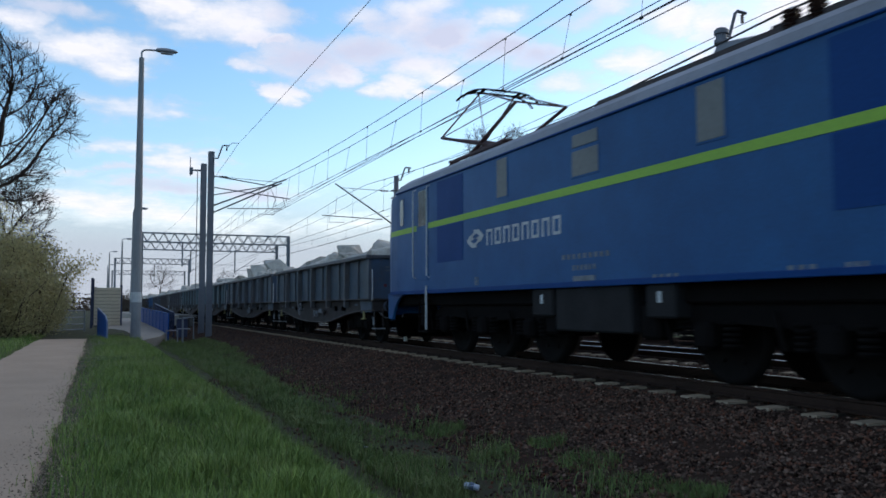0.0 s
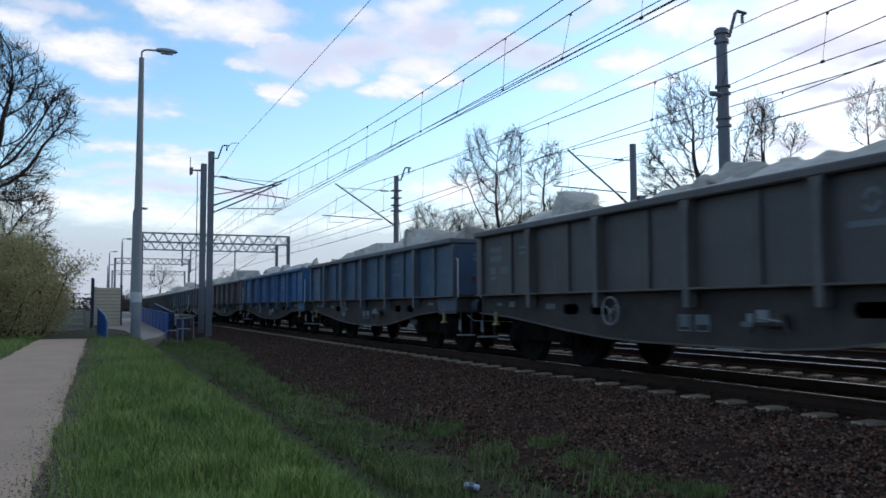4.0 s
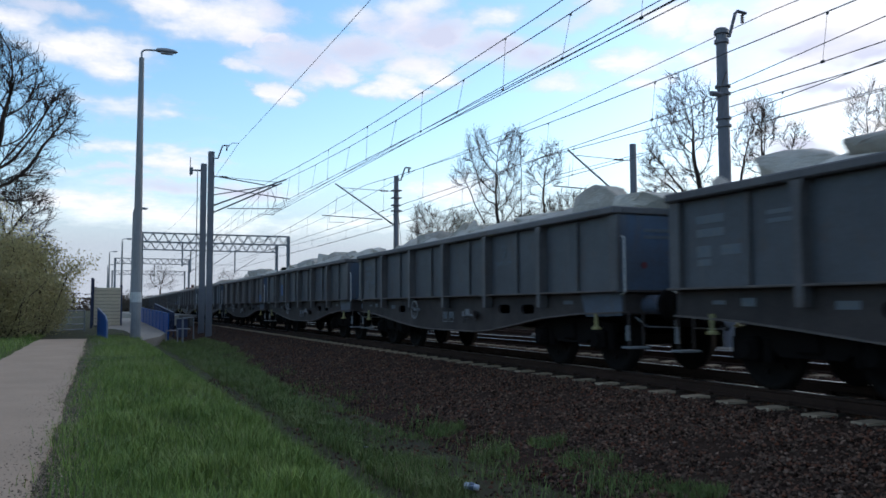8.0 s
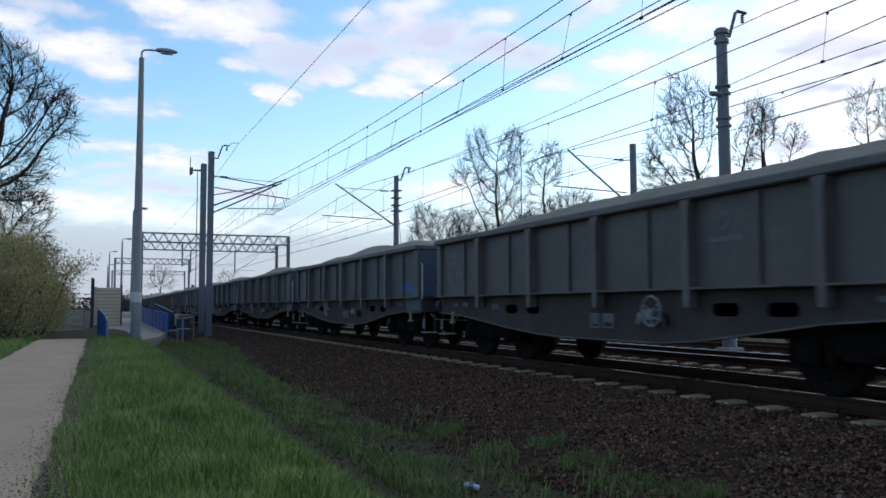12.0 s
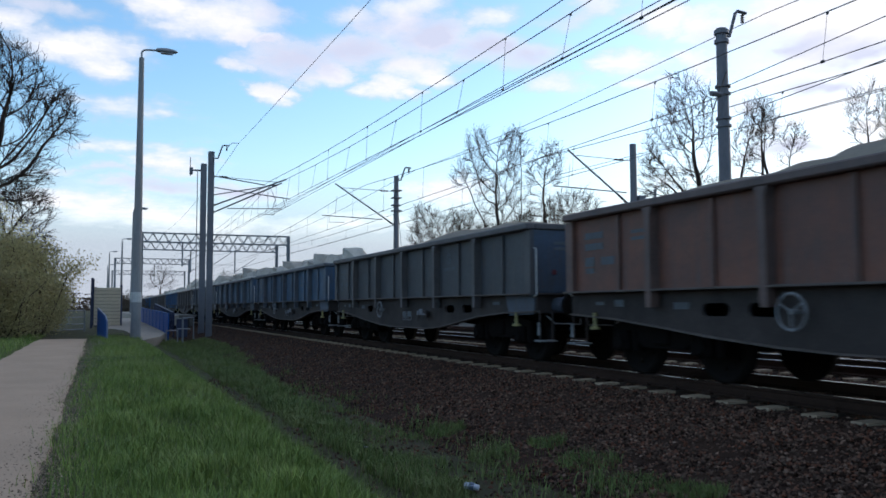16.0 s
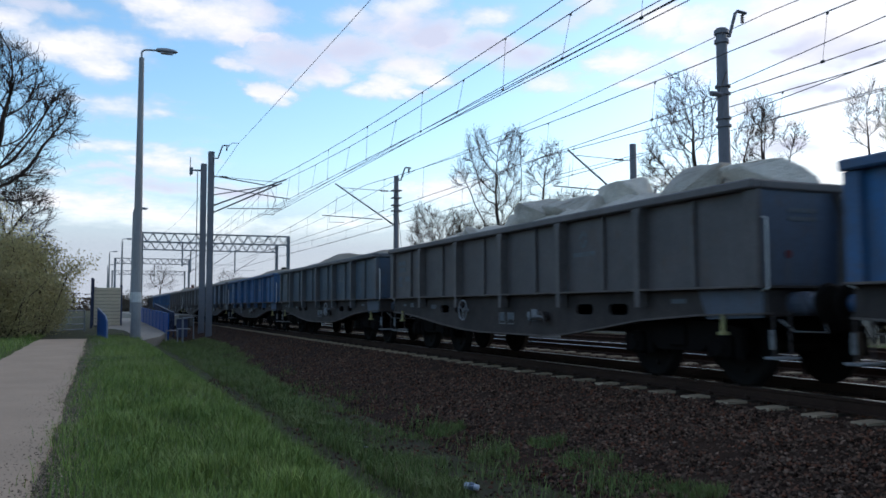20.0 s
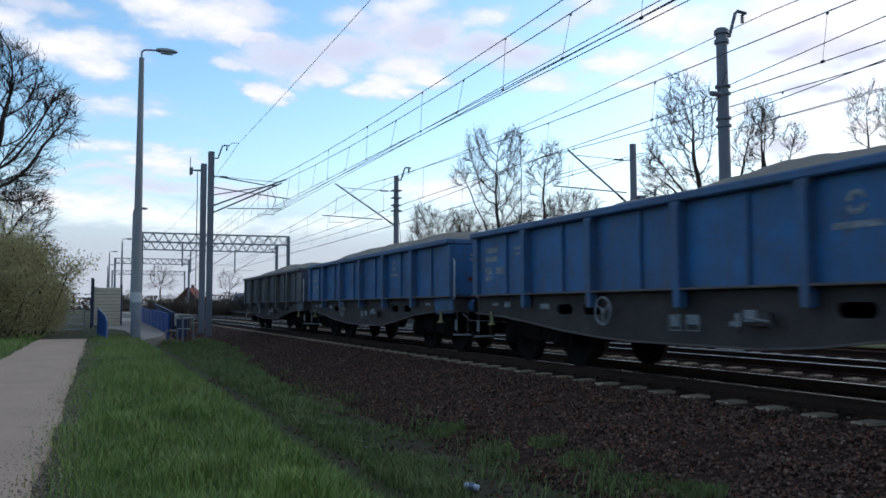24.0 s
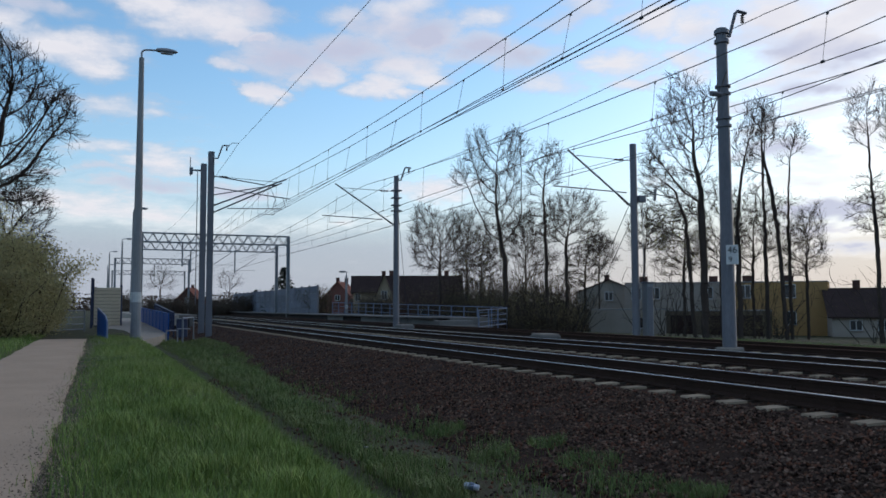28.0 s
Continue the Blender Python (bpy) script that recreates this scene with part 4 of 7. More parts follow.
def wire(name, label, x, spans, r, step=5.0, wave=0.0):
    y0, y1 = spans[0][0][0], spans[-1][1][0]
    n = int((y1 - y0) / step)
    pts = []
    for i in range(n + 1):
        y = y0 + (y1 - y0) * i / n
        pts.append((x + wave * math.sin(y * 0.07), y, sag(y, spans)))
    return solo(name, MB().line(pts, r, 4), M["wire"], label, "overhead wire", "overhead wires")


def line_over(x, supports, hang, contact, feeds, twin, rise=0.0):
    """One track's catenary: supports along y, messenger drop at mid-span, contact wire height."""
    spans = [((a, hang[0]), (b, hang[0]), hang[1]) for a, b in zip(supports, supports[1:])]
    low = [((a, hang[2]), (b, hang[2]), hang[3]) for a, b in zip(supports, supports[1:])]
    flat = [((-40, contact - rise * 50), (45, contact + rise * 35), 0.0), ((45, contact + rise * 35), (supports[-1], contact + rise * 35), 0.0)]
    wire("messenger_wire", "dark stranded messenger wire above the track", x, spans, 0.013)
    if twin:
        wire("messenger_wire", "dark stranded messenger wire above the track", x + 0.12, low, 0.013)
    wire("contact_wire", "grooved copper contact wire above the track", x - 0.04, flat, 0.011, 10)
    if twin:
        wire("contact_wire", "grooved copper contact wire above the track", x + 0.05, [((a[0], a[1] - 0.06), (b[0], b[1] - 0.06), d) for a, b, d in flat], 0.011, 10)
    y = 6.0
    k = 0
    while y < 78:
        zt = sag(y, low if (twin and k % 2) else spans)
        zc = sag(y, flat)
        if zt - zc > 0.15:
            d = MB().tube((x + (0.12 if twin and k % 2 else 0), y, zt), (x, y + 0.15, zc), 0.006, n=4)
            d.box((x, y + 0.15, zc + 0.02), (0.03, 0.09, 0.06), 0.008)
            d.box((x + (0.12 if twin and k % 2 else 0), y, zt - 0.02), (0.03, 0.06, 0.06), 0.008)
            solo("dropper", d, M["wire"], "thin dropper wire hanging from the messenger wire", "dropper", "droppers")
        y += 2.6 if twin else 5.2
        k += 1
    for xo, z0 in feeds:
        wire("feeder_wire", "dark feeder wire strung between masts", xo, [((a, z0), (b, z0), 0.25) for a, b in zip(supports, supports[1:])], 0.01)


line_over(8.4, [-40, -12, 45, 88, 150, 215, 280], (7.83, 0.74, 7.6, 0.8), 5.86, [], True, 0.0115)
for dx, dz in ((0.16, 0.0), (0.25, -0.06)):
    wire("contact_wire", "grooved copper contact wire above the track", 8.4 + dx, [((-40, 6.14 + dz), (45, 6.1 + dz), 0.0)], 0.011, 10)
line_over(12.5, [-40, -14, 42, 103, 150, 215, 280], (7.35, 0.85, 7.3, 0.8), 5.58, [], False)
line_over(16.6, [-36, -8, 28.4, 88, 150, 215], (7.1, 0.5, 7.1, 0.5), 6.0, [(17.6, 6.5)], False)
wire("guard_wire", "single dark guard wire along the masts", 6.85, [((-30, 9.85), (45, 9.87), 0.32), ((45, 9.87), (100, 9.6), 0.6)], 0.012)
wire("guard_wire", "single dark guard wire along the masts", 15.7, [((-25, 8.55), (16.85, 8.55), 0.3), ((16.85, 8.55), (42, 8.4), 0.2), ((42, 8.4), (103, 8.6), 0.8)], 0.012)
for z in (6.72, 5.86):
    solo("anchor_wire", MB().line([(15.0, 16.85, z), (12.6, -1.0, z + 0.03), (10.0, -20.0, z + 0.1)], 0.012, 4), M["wire"], "taut wire running down to the tensioning mast", "overhead wire", "overhead wires")


def gantry(y, x0, x1, z1, drops, depth=0.9):
    g = thing("lattice_gantry", "grey lattice gantry spanning all tracks", "gantry", "lattice gantries")
    for x in (x0, x1):
        leg = MB()
        for dx in (-0.14, 0.14):
            leg.box((x + dx, y, (z1 - 0.6) / 2), (0.05, 0.3, z1 + 0.6), 0)
        leg.box((x, y, (z1 - 0.6) / 2), (0.3, 0.05, z1 + 0.6), 0)
        part("leg", leg, M["galv"], g)
    for dy in (-0.4, 0.4):
        for z in (z1, z1 - depth):
            part("chord", MB().box(((x0 + x1) / 2, y + dy, z), (x1 - x0, 0.09, 0.09), 0), M["galv"], g)
        br = MB()
        n = int((x1 - x0) / 0.52)
        for i in range(n):
            a, b = x0 + (x1 - x0) * i / n, x0 + (x1 - x0) * (i + 1) / n
            s = i % 2
            br.tube((a, y + dy, z1 - depth * s), (b, y + dy, z1 - depth * (1 - s)), 0.035, n=4)
        part("lattice", br, M["galv"], g)
    for x, z in drops:
        d = MB().tube((x, y, z1 - depth), (x, y, z), 0.09, n=6)
        part("drop_post", d, M["galv"], g)
        c = MB().tube((x, y, z + 0.1), (x + 2.6, y, z + 1.9), 0.035, n=6).tube((x + 0.1, y, z + 0.3), (x + 2.4, y, z + 0.35), 0.02, n=5)
        part("cantilever_tube", c, M["galv"], g)
    return g


gantry(88, 3.95, 18.75, 8.55, [(7.9, 5.2), (10.6, 5.1)])
gantry(103, 4.6, 20.5, 8.75, [(10.2, 5.2), (15.4, 5.2)])
gantry(150, 2.6, 14.6, 9.4, [(8.9, 5.4)])
gantry(205, 3.0, 19.0, 9.6, [(9.5, 5.6)])


# ---- street lamps ----
def street_lamp(x, y, z0, z1, label, reach=0.55):
    l = thing("street_lamp", label, "street lamp", "platform lamps")
    part("pole", MB().lathe([(0.0, z0 - 0.2), (0.215, z0 - 0.2), (0.2, z0 + 0.4), (0.1, z1 - 0.35), (0.0, z1 - 0.35)], (x, y, 0), "z", 14), M["pole"], l)
    part("lower_sleeve", MB().lathe([(0.19, z0 + 1.34), (0.208, z0 + 1.35), (0.202, z0 + 1.75), (0.18, z0 + 1.76)], (x, y, 0), "z", 14), M["white"], l, "white band round the pole")
    part("arm", MB().line([(x, y, z1 - 0.4), (x, y, z1 - 0.12), (x + 0.06, y, z1 - 0.03), (x + 0.18, y, z1 + 0.01), (x + reach, y, z1 + 0.03)], 0.04, 8), M["galv"], l)
    hd = MB()
    n0 = len(hd.v)
    prof = [(0.0, 0.06, 0.05), (0.08, 0.12, 0.1), (0.45, 0.15, 0.13), (0.75, 0.12, 0.09), (0.88, 0.04, 0.03)]
    for u, w, h in prof:
        for i in range(10):
            t = 2 * math.pi * i / 10
            hd.v.append((x + reach + u, y + w * math.cos(t), z1 + 0.04 + (h if math.sin(t) > 0 else h * 0.75) * math.sin(t)))
    for k in range(len(prof) - 1):
        for i in range(10):
            j = (i + 1) % 10
            hd.f.append((n0 + k * 10 + i, n0 + k * 10 + j, n0 + (k + 1) * 10 + j, n0 + (k + 1) * 10 + i))
    hd.f += [tuple(n0 + i for i in range(10)), tuple(n0 + 40 + i for i in range(10))[::-1]]
    part("lamp_head", hd, M["galv"], l, "grey cobra-head luminaire", smooth=True)
    part("lens", MB().box((x + reach + 0.45, y, z1 - 0.06), (0.5, 0.2, 0.05), 0.02), M["lens"], l)
    return l


street_lamp(1.46, 36.0, -0.1, 11.75, "tall tapered grey street lamp with a white band")
for x, y, z1 in ((3.3, 92, 11.4), (3.2, 131, 11.2), (1.9, 168, 11.6), (2.0, 205, 10.9)):
    street_lamp(x, y, 0.5, z1, "slim grey street lamp on the platform")
street_lamp(27.5, 96, -0.5, 5.2, "short street lamp beside the houses", -0.9)

# ---- near platform, ramp and barriers ----
pl = thing("side_platform", "low concrete platform beside the near track", "platform", kind="structure")
for i in range(19):
    y0 = 62 + 5 * i
    part("edge_slab", MB().box((6.0, y0 + 2.5, 0.42), (1.2, 4.97, 0.16), 0.02), M["platform"], pl)
    part("wall_block", MB().box((6.25, y0 + 2.5, -0.2), (0.25, 4.97, 1.1), 0.02), M["platform"], pl)
part("deck", MB().box((4.0, 109.5, 0.1), (2.8, 95, 0.72), 0.02), M["paving"], pl)
ramp = MB()
for y, xr, z in ((35.5, 1.6, -0.3), (39, 2.6, -0.27), (44, 3.2, -0.25), (62.2, 2.6, 0.3)):
    ramp.v += [(0.45, y, -0.9), (0.45, y, z), (xr, y, z), (xr, y, -0.9)]
for i in range(3):
    for a in range(3):
        ramp.f.append((4 * i + a, 4 * i + a + 1, 4 * i + a + 5, 4 * i + a + 4))
ramp.f += [(0, 1, 2, 3), (12, 13, 14, 15)]
solo("ramp", ramp, M["paving"], "pale concrete ramp rising to the platform", "ramp", kind="structure")


def barrier(name, label, p, q, h, mat, posts, fill, mat2=None):
    """Railing from p to q: posts, rails and vertical bars or a sheet."""
    p, q = Vector(p), Vector(q)
    b = thing(name, label, "railing", "railings")
    n = posts
    up = Vector((0, 0, 1))
    for i in range(n + 1):
        c = p.lerp(q, i / n)
        part("post", MB().box(c + up * (h / 2 - 0.1), (0.07, 0.07, h + 0.2), 0.01), mat, b)
    for z in (0.12, h):
        part("rail", MB().tube(p + up * z, q + up * z, 0.03, n=6), mat, b)
    if fill == "bars":
        m = int((q - p).length / 0.14)
        for i in range(m):
            c = p.lerp(q, (i + 0.5) / m)
            part("bar", MB().box(c + up * (h / 2 + 0.05), (0.02, 0.02, h - 0.16), 0), mat, b)
    elif fill == "rails":
        for z in (h * 0.36, h * 0.68):
            part("rail", MB().tube(p + up * z, q + up * z, 0.022, n=6), mat, b)
    elif fill == "sheet":
        d = (q - p)
        ang = math.atan2(d.y, d.x)
        for i in range(n):
            c = p.lerp(q, (i + 0.5) / n)
            part("infill_panel", MB().box(c + up * (h / 2 + 0.05), (d.length / n - 0.09, 0.02, h - 0.2), 0.004, Euler((0, 0, ang)).to_matrix()), mat2 or mat, b)
    return b


barrier("ramp_railing", "dark blue railing with infill panels beside the ramp", (3.3, 43.6, -0.42), (2.62, 57, -0.12), 1.14, M["blue_rail"], 8, "sheet")
barrier("ramp_railing", "dark blue railing on the far side of the platform ramp", (3.75, 46, -0.35), (3.7, 61, 0.2), 1.1, M["dark_blue"], 6, "bars")
gb = thing("gate_barrier", "short blue barrier panel at the end of the path", "barrier")
slant = MB().prism([(33.6, -0.2), (33.6, 0.5), (34.4, 0.72), (37.0, 1.0), (37.0, -0.2)], -0.02, 0.02, "x")
part("panel", slant, M["blue_rail"], gb)
part("top_rail", MB().line([(0, 33.6, -0.2), (0, 33.6, 0.5), (0, 34.4, 0.72), (0, 37.0, 1.0), (0, 37.0, -0.2)], 0.035, 6), M["blue_pale"], gb)
gb.matrix_world = pose(0.36, 33.6, 0, 0, 0, 5.5) @ pose(0, -33.6, 0)
for pts in ([(2.62, 35.6, -0.35), (2.62, 35.6, 0.08), (3.1, 36.0, 0.08), (3.1, 36.0, -0.4)], [(3.45, 37.5, -0.5), (3.45, 37.5, 0.5)], [(3.2, 37.5, 0.1), (3.75, 37.5, 0.1)], [(3.6, 39.5, -0.5), (3.6, 39.5, 0.55), (4.3, 41.5, 0.55), (4.3, 41.5, -0.5)]):
    solo("pipe_rail", MB().line(pts, 0.028, 6), M["galv"], "bare steel pipe rail beside the ramp", "railing", "pipe rails")
sb = thing("equipment_box", "small dark equipment box by the platform end", "cabinet")
part("body", MB().box((3.9, 43, 0.0), (0.5, 0.4, 0.9), 0.03), M["dark_blue"], sb)
part("lid", MB().box((3.9, 43, 0.48), (0.56, 0.46, 0.05), 0.01), M["galv"], sb)

sh = thing("shelter", "beige plank shelter with dark blue posts at the platform end", "shelter")
for i in range(11):
    part("plank", MB().box((0.5, 52.0, 0.1 + 0.2 * i), (1.5, 0.06, 0.182), 0.012), M["beige_panel"], sh)
for x, y, h in ((-0.3, 51.9, 2.75), (1.28, 52.1, 2.35), (-0.1, 55.2, 2.3)):
    part("post", MB().box((x, y, h / 2 - 0.1), (0.13, 0.13, h + 0.2), 0.015), M["dark_blue"], sh)
part("side_panel", MB().prism([(51.95, 2.7), (55.2, 2.1), (55.2, 0.0), (51.95, 0.0)], -0.24, -0.18, "x"), M["dark_blue"], sh)
part("backing", MB().box((0.5, 52.06, 1.1), (1.48, 0.04, 2.1), 0), M["dark_blue"], sh)
part("roof", MB().box((0.5, 53.8, 2.1), (1.6, 3.2, 0.07), 0.02), M["galv"], sh)
barrier("mesh_fence", "thin grey wire fence in front of the bushes", (-6.0, 43, -0.3), (-0.6, 47, -0.2), 1.1, M["galv"], 4, "rails")

# ---- far platform, wall and railing ----
fp = thing("far_platform", "concrete platform beyond the siding", "platform", kind="structure")
for i in range(18):
    y0 = 46 + 5 * i
    part("edge_slab", MB().box((19.0, y0 + 2.5, 0.35), (1.4, 4.96, 0.09), 0.02), M["platform"], fp)
    part("wall_block", MB().box((18.75, y0 + 2.5, -0.2), (0.25, 4.93, 0.92), 0.02), M["platform"] if i in (0, 1, 2, 4) else M["platform_dark"], fp)
part("deck", MB().box((21.0, 91, -0.1), (2.7, 90, 0.9), 0.02), M["platform"], fp)
part("steps", MB().box((19.6, 45.4, -0.05), (2.2, 1.0, 0.5), 0.03).box((19.6, 44.7, -0.25), (2.2, 0.8, 0.35), 0.03), M["platform"], fp)
barrier("platform_railing", "pale blue tube railing along the far platform", (24.1, 47.2, -0.2), (22.6, 84, 0.35), 1.15, M["blue_pale"], 18, "rails")
barrier("platform_railing", "pale blue tube railing down the platform steps", (20.9, 44.6, -0.3), (24.1, 47.2, -0.2), 1.1, M["blue_pale"], 3, "rails")
nw = thing("noise_wall", "grey panelled noise barrier behind the far platform", "wall", kind="structure")
for i in range(16):
    y0 = 86 + 3.7 * i
    for k in range(4):
        part("panel", MB().box((21.5, y0 + 1.85, 0.55 + 0.78 * k), (0.12, 3.5, 0.76), 0.02), M["grey_panel"], nw)
    part("post", MB().box((21.5, y0, 1.6), (0.2, 0.18, 3.6), 0.015), M["mast"], nw)
pb = thing("concrete_box", "low pale concrete cable box between the tracks", "cable box")
part("body", MB().box((14.4, 25.3, -0.12), (0.75, 0.9, 0.3), 0.04), M["platform"], pb)
part("lid", MB().box((14.4, 25.3, 0.05), (0.65, 0.8, 0.05), 0.015), M["concrete"], pb)
pb2 = copy_thing(pb, pose(0.2, 14.8, 0.05))


# ---- houses ----
M["flatroof"] = surface("pale_roofing_felt", (0.3, 0.29, 0.28), (0.2, 0.19, 0.18), 0.85, 0, 0.8, 12, 0.6)
M["garage"] = surface("brown_timber_cladding", (0.13, 0.1, 0.07), (0.09, 0.07, 0.05), 0.85, 0, 1.0, 12, 0.7)
def gable_house(label, c, size, wall_h, roof_h, turn, wall, roof, windows, chimneys, storeys=1, base=-2.0):
    """Walls, two roof slopes with eaves, gables, windows with frames and sills, chimneys. Ridge along local x."""
    h = thing("house", label, "house", "houses", at=pose(c[0], c[1], base, 0, 0, turn))
    L, W = size
    w = MB().prism([(-W / 2, 0), (W / 2, 0), (W / 2, wall_h), (0, wall_h + roof_h - 0.05), (-W / 2, wall_h)], -L / 2, L / 2, "x")
    part("wall", w, wall, h)
    for s in (-1, 1):
        e = 0.45
        k = roof_h / (W / 2)
        rf = MB().prism([(0, wall_h + roof_h + 0.12), (0, wall_h + roof_h), (s * (W / 2 + e), wall_h - k * e), (s * (W / 2 + e), wall_h - k * e + 0.12)], -L / 2 - 0.4, L / 2 + 0.4, "x")
        part("roof", rf, roof, h)
    for x, y in chimneys:
        ch = part("chimney", MB().box((x, y, wall_h + roof_h), (0.6, 0.6, 1.6), 0.03), M["brick"], h)
        part("chimney_cap", MB().box((x, y, wall_h + roof_h + 0.82), (0.72, 0.72, 0.08), 0.02), M["concrete"], ch)
    for face, u, z, a, b in windows:
        window_on(h, face, u, z, a, b, L, W)
    return h


def window_on(h, face, u, z, a, b, L, W):
    """face: -y, +y (long sides) or -x, +x (ends)."""
    if face in ("-y", "+y"):
        s = -1 if face == "-y" else 1
        wn_ = part("window", MB().box((u, s * (W / 2 + 0.01), z), (a, 0.06, b), 0.01), M["glass"], h)
        fr = MB()
        for dx in (-a / 2, 0, a / 2):
            fr.box((u + dx, s * (W / 2 + 0.03), z), (0.07, 0.06, b + 0.07), 0)
        for dz in (-b / 2, b / 2):
            fr.box((u, s * (W / 2 + 0.034), z + dz), (a, 0.06, 0.07), 0)
        part("window_frame", fr, M["white"], wn_)
        part("window_sill", MB().box((u, s * (W / 2 + 0.08), z - b / 2 - 0.08), (a + 0.2, 0.2, 0.05), 0.01), M["concrete"], wn_)
    else:
        s = -1 if face == "-x" else 1
        wn_ = part("window", MB().box((s * (L / 2 + 0.01), u, z), (0.06, a, b), 0.01), M["glass"], h)
        fr = MB()
        for dy in (-a / 2, 0, a / 2):
            fr.box((s * (L / 2 + 0.03), u + dy, z), (0.06, 0.07, b + 0.07), 0)
        for dz in (-b / 2, b / 2):
            fr.box((s * (L / 2 + 0.034), u, z + dz), (0.06, a, 0.07), 0)
        part("window_frame", fr, M["white"], wn_)
        part("window_sill", MB().box((s * (L / 2 + 0.08), u, z - b / 2 - 0.08), (0.2, a + 0.2, 0.05), 0.01), M["concrete"], wn_)


def flat_house(label, c, size, height, turn, wall, windows, chimneys, base=-2.0):
    h = thing("house", label, "house", "houses", at=pose(c[0], c[1], base, 0, 0, turn))
    L, W = size
    part("wall", MB().box((0, 0, height / 2), (L, W, height), 0.02), wall, h)
    part("roof", MB().box((0, 0, height + 0.04), (L + 0.06, W + 0.06, 0.1), 0.02), M["flatroof"], h)
    for x, y in chimneys:
        part("chimney", MB().box((x, y, height + 0.4), (0.9, 0.6, 0.9), 0.03), M["brick"], h)
    for face, u, z, a, b in windows:
        window_on(h, face, u, z, a, b, L, W)
    return h


# long sides face the railway (local -y turned towards the viewer)
c = spot(45.0, 93)
flat_house("two-storey ochre house with a flat roof", (c.x, c.y), (8.6, 8), 5.3, -49, M["ochre"], [("-y", -3.3, z, 1.0, 1.3) for z in (1.75, 4.4)] + [("-y", 0.9, z, 1.0, 1.3) for z in (1.75, 4.4)], [(-3.5, 0), (0.5, 1)], -1.95)
c = spot(39.3, 95)
flat_house("two-storey pale grey house with a flat roof", (c.x, c.y), (14, 8), 5.4, -36, M["greywall"], [("-y", u, z, 1.0, 1.2) for u in (-5.8, -3.9, 1.5, 4.2) for z in (4.3,)], [(-5, 0), (2.5, 1)], -1.95)
c = spot(35.2, 74)
flat_house("low white shed with a pale roof", (c.x, c.y), (6.2, 4), 2.3, -34, M["greywall"], [("-y", 1.3, 1.2, 1.4, 0.9)], [], -1.6)
c = spot(39.6, 82)
flat_house("long low brown garage row with a pale flat roof", (c.x, c.y), (13, 4.5), 2.4, -38, M["garage"], [("-y", -4.2, 1.2, 1.0, 0.8)], [], -1.85)
for u in (-1.2, 1.7, 4.6):
    q = Matrix.Translation((c.x, c.y, -1.85)) @ pose(0, 0, 0, 0, 0, -38) @ Vector((u, -2.3, 1.0))
    solo("garage_door", MB().box((q.x, q.y, q.z), (2.2, 0.08, 2.0), 0.02, Euler((0, 0, radians(-38))).to_matrix()), M["rooftile"], "dark brown garage door in the low row", "door", "garage doors")
c = spot(33.9, 104)
gable_house("grey house with a shallow gable roof", (c.x, c.y), (8, 7.5), 4.6, 1.5, 58, M["greywall"], M["rooftile"], [("-x", 0, 4.2, 0.9, 1.0), ("-x", 1.6, 1.6, 1.0, 1.2)], [(1.5, 0)], base=-2.0)
c = spot(51.6, 90)
gable_house("low house with a broad dark roof and pale walls", (c.x, c.y), (13, 9), 2.0, 2.5, -42, M["greywall"], M["rooftile"], [("-y", u, 1.1, 1.0, 0.9) for u in (-4.5, -2.2, 2.0)], [(-3.8, 0)], base=-1.9)
c = spot(18.62, 108)
gable_house("narrow cream gable front under a steep dark roof", (c.x, c.y), (5, 2.7), 3.3, 3.4, 70, M["cream"], M["rooftile"], [("-x", 0, 4.1, 0.7, 1.1), ("-x", 0, 1.6, 1.0, 1.2)], [], base=-1.6)
c = spot(17.7, 128)
gable_house("white-walled house with a dark brown roof", (c.x, c.y), (5.4, 6.0), 5.0, 2.3, -18, M["cream"], M["rooftile"], [("-y", -2.0, 4.1, 0.7, 1.1), ("-y", 1.0, 1.7, 1.0, 1.2)], [(1.9, 0.0)], base=-1.6)
c = spot(21.15, 117)
gable_house("long house with a steep dark brown roof", (c.x, c.y), (10.8, 10), 2.7, 4.2, -18, M["brick"], M["rooftile"], [("-y", 0.5, 1.6, 1.6, 1.2), ("-y", -4, 1.6, 1.0, 1.2)], [(-4.2, 0.3), (3.6, 0.3)], base=-1.6)
c = spot(15.7, 158)
gable_house("house with a red roof and red walls", (c.x, c.y), (8, 6.4), 3.6, 3.6, 62, M["redbrick"], M["redroof"], [("-x", 0, 4.2, 0.9, 1.0)], [(-1, 0.6), (2, -0.4)], base=-1.5)
c = spot(5.75, 205)
gable_house("distant house with a red roof", (c.x, c.y), (8, 6.2), 3.4, 3.4, 70, M["brick"], M["redroof"], [("-x", 0, 3.9, 1.0, 1.1)], [(1, 0)], base=-1.2)


# ---- trees ----
def limb(mb, p, d, length, r, rnd, segs=3, n=5, bend=0.25, lift=0.12):
    """A crooked tapering limb; returns its points and directions."""
    out = []
    for i in range(segs):
        d = (d + Vector((rnd.gauss(0, bend), rnd.gauss(0, bend), rnd.gauss(0, bend) + lift))).normalized()
        q = p + d * (length / segs)
        r2 = r * (1 - 0.75 * (i + 1) / segs) + 0.004
        ra = r * (1 - 0.75 * i / segs) + 0.004
        mb.tube(p, q, ra, r2, n, False)
        out.append((q.copy(), d.copy(), r2))
        p = q
    return out


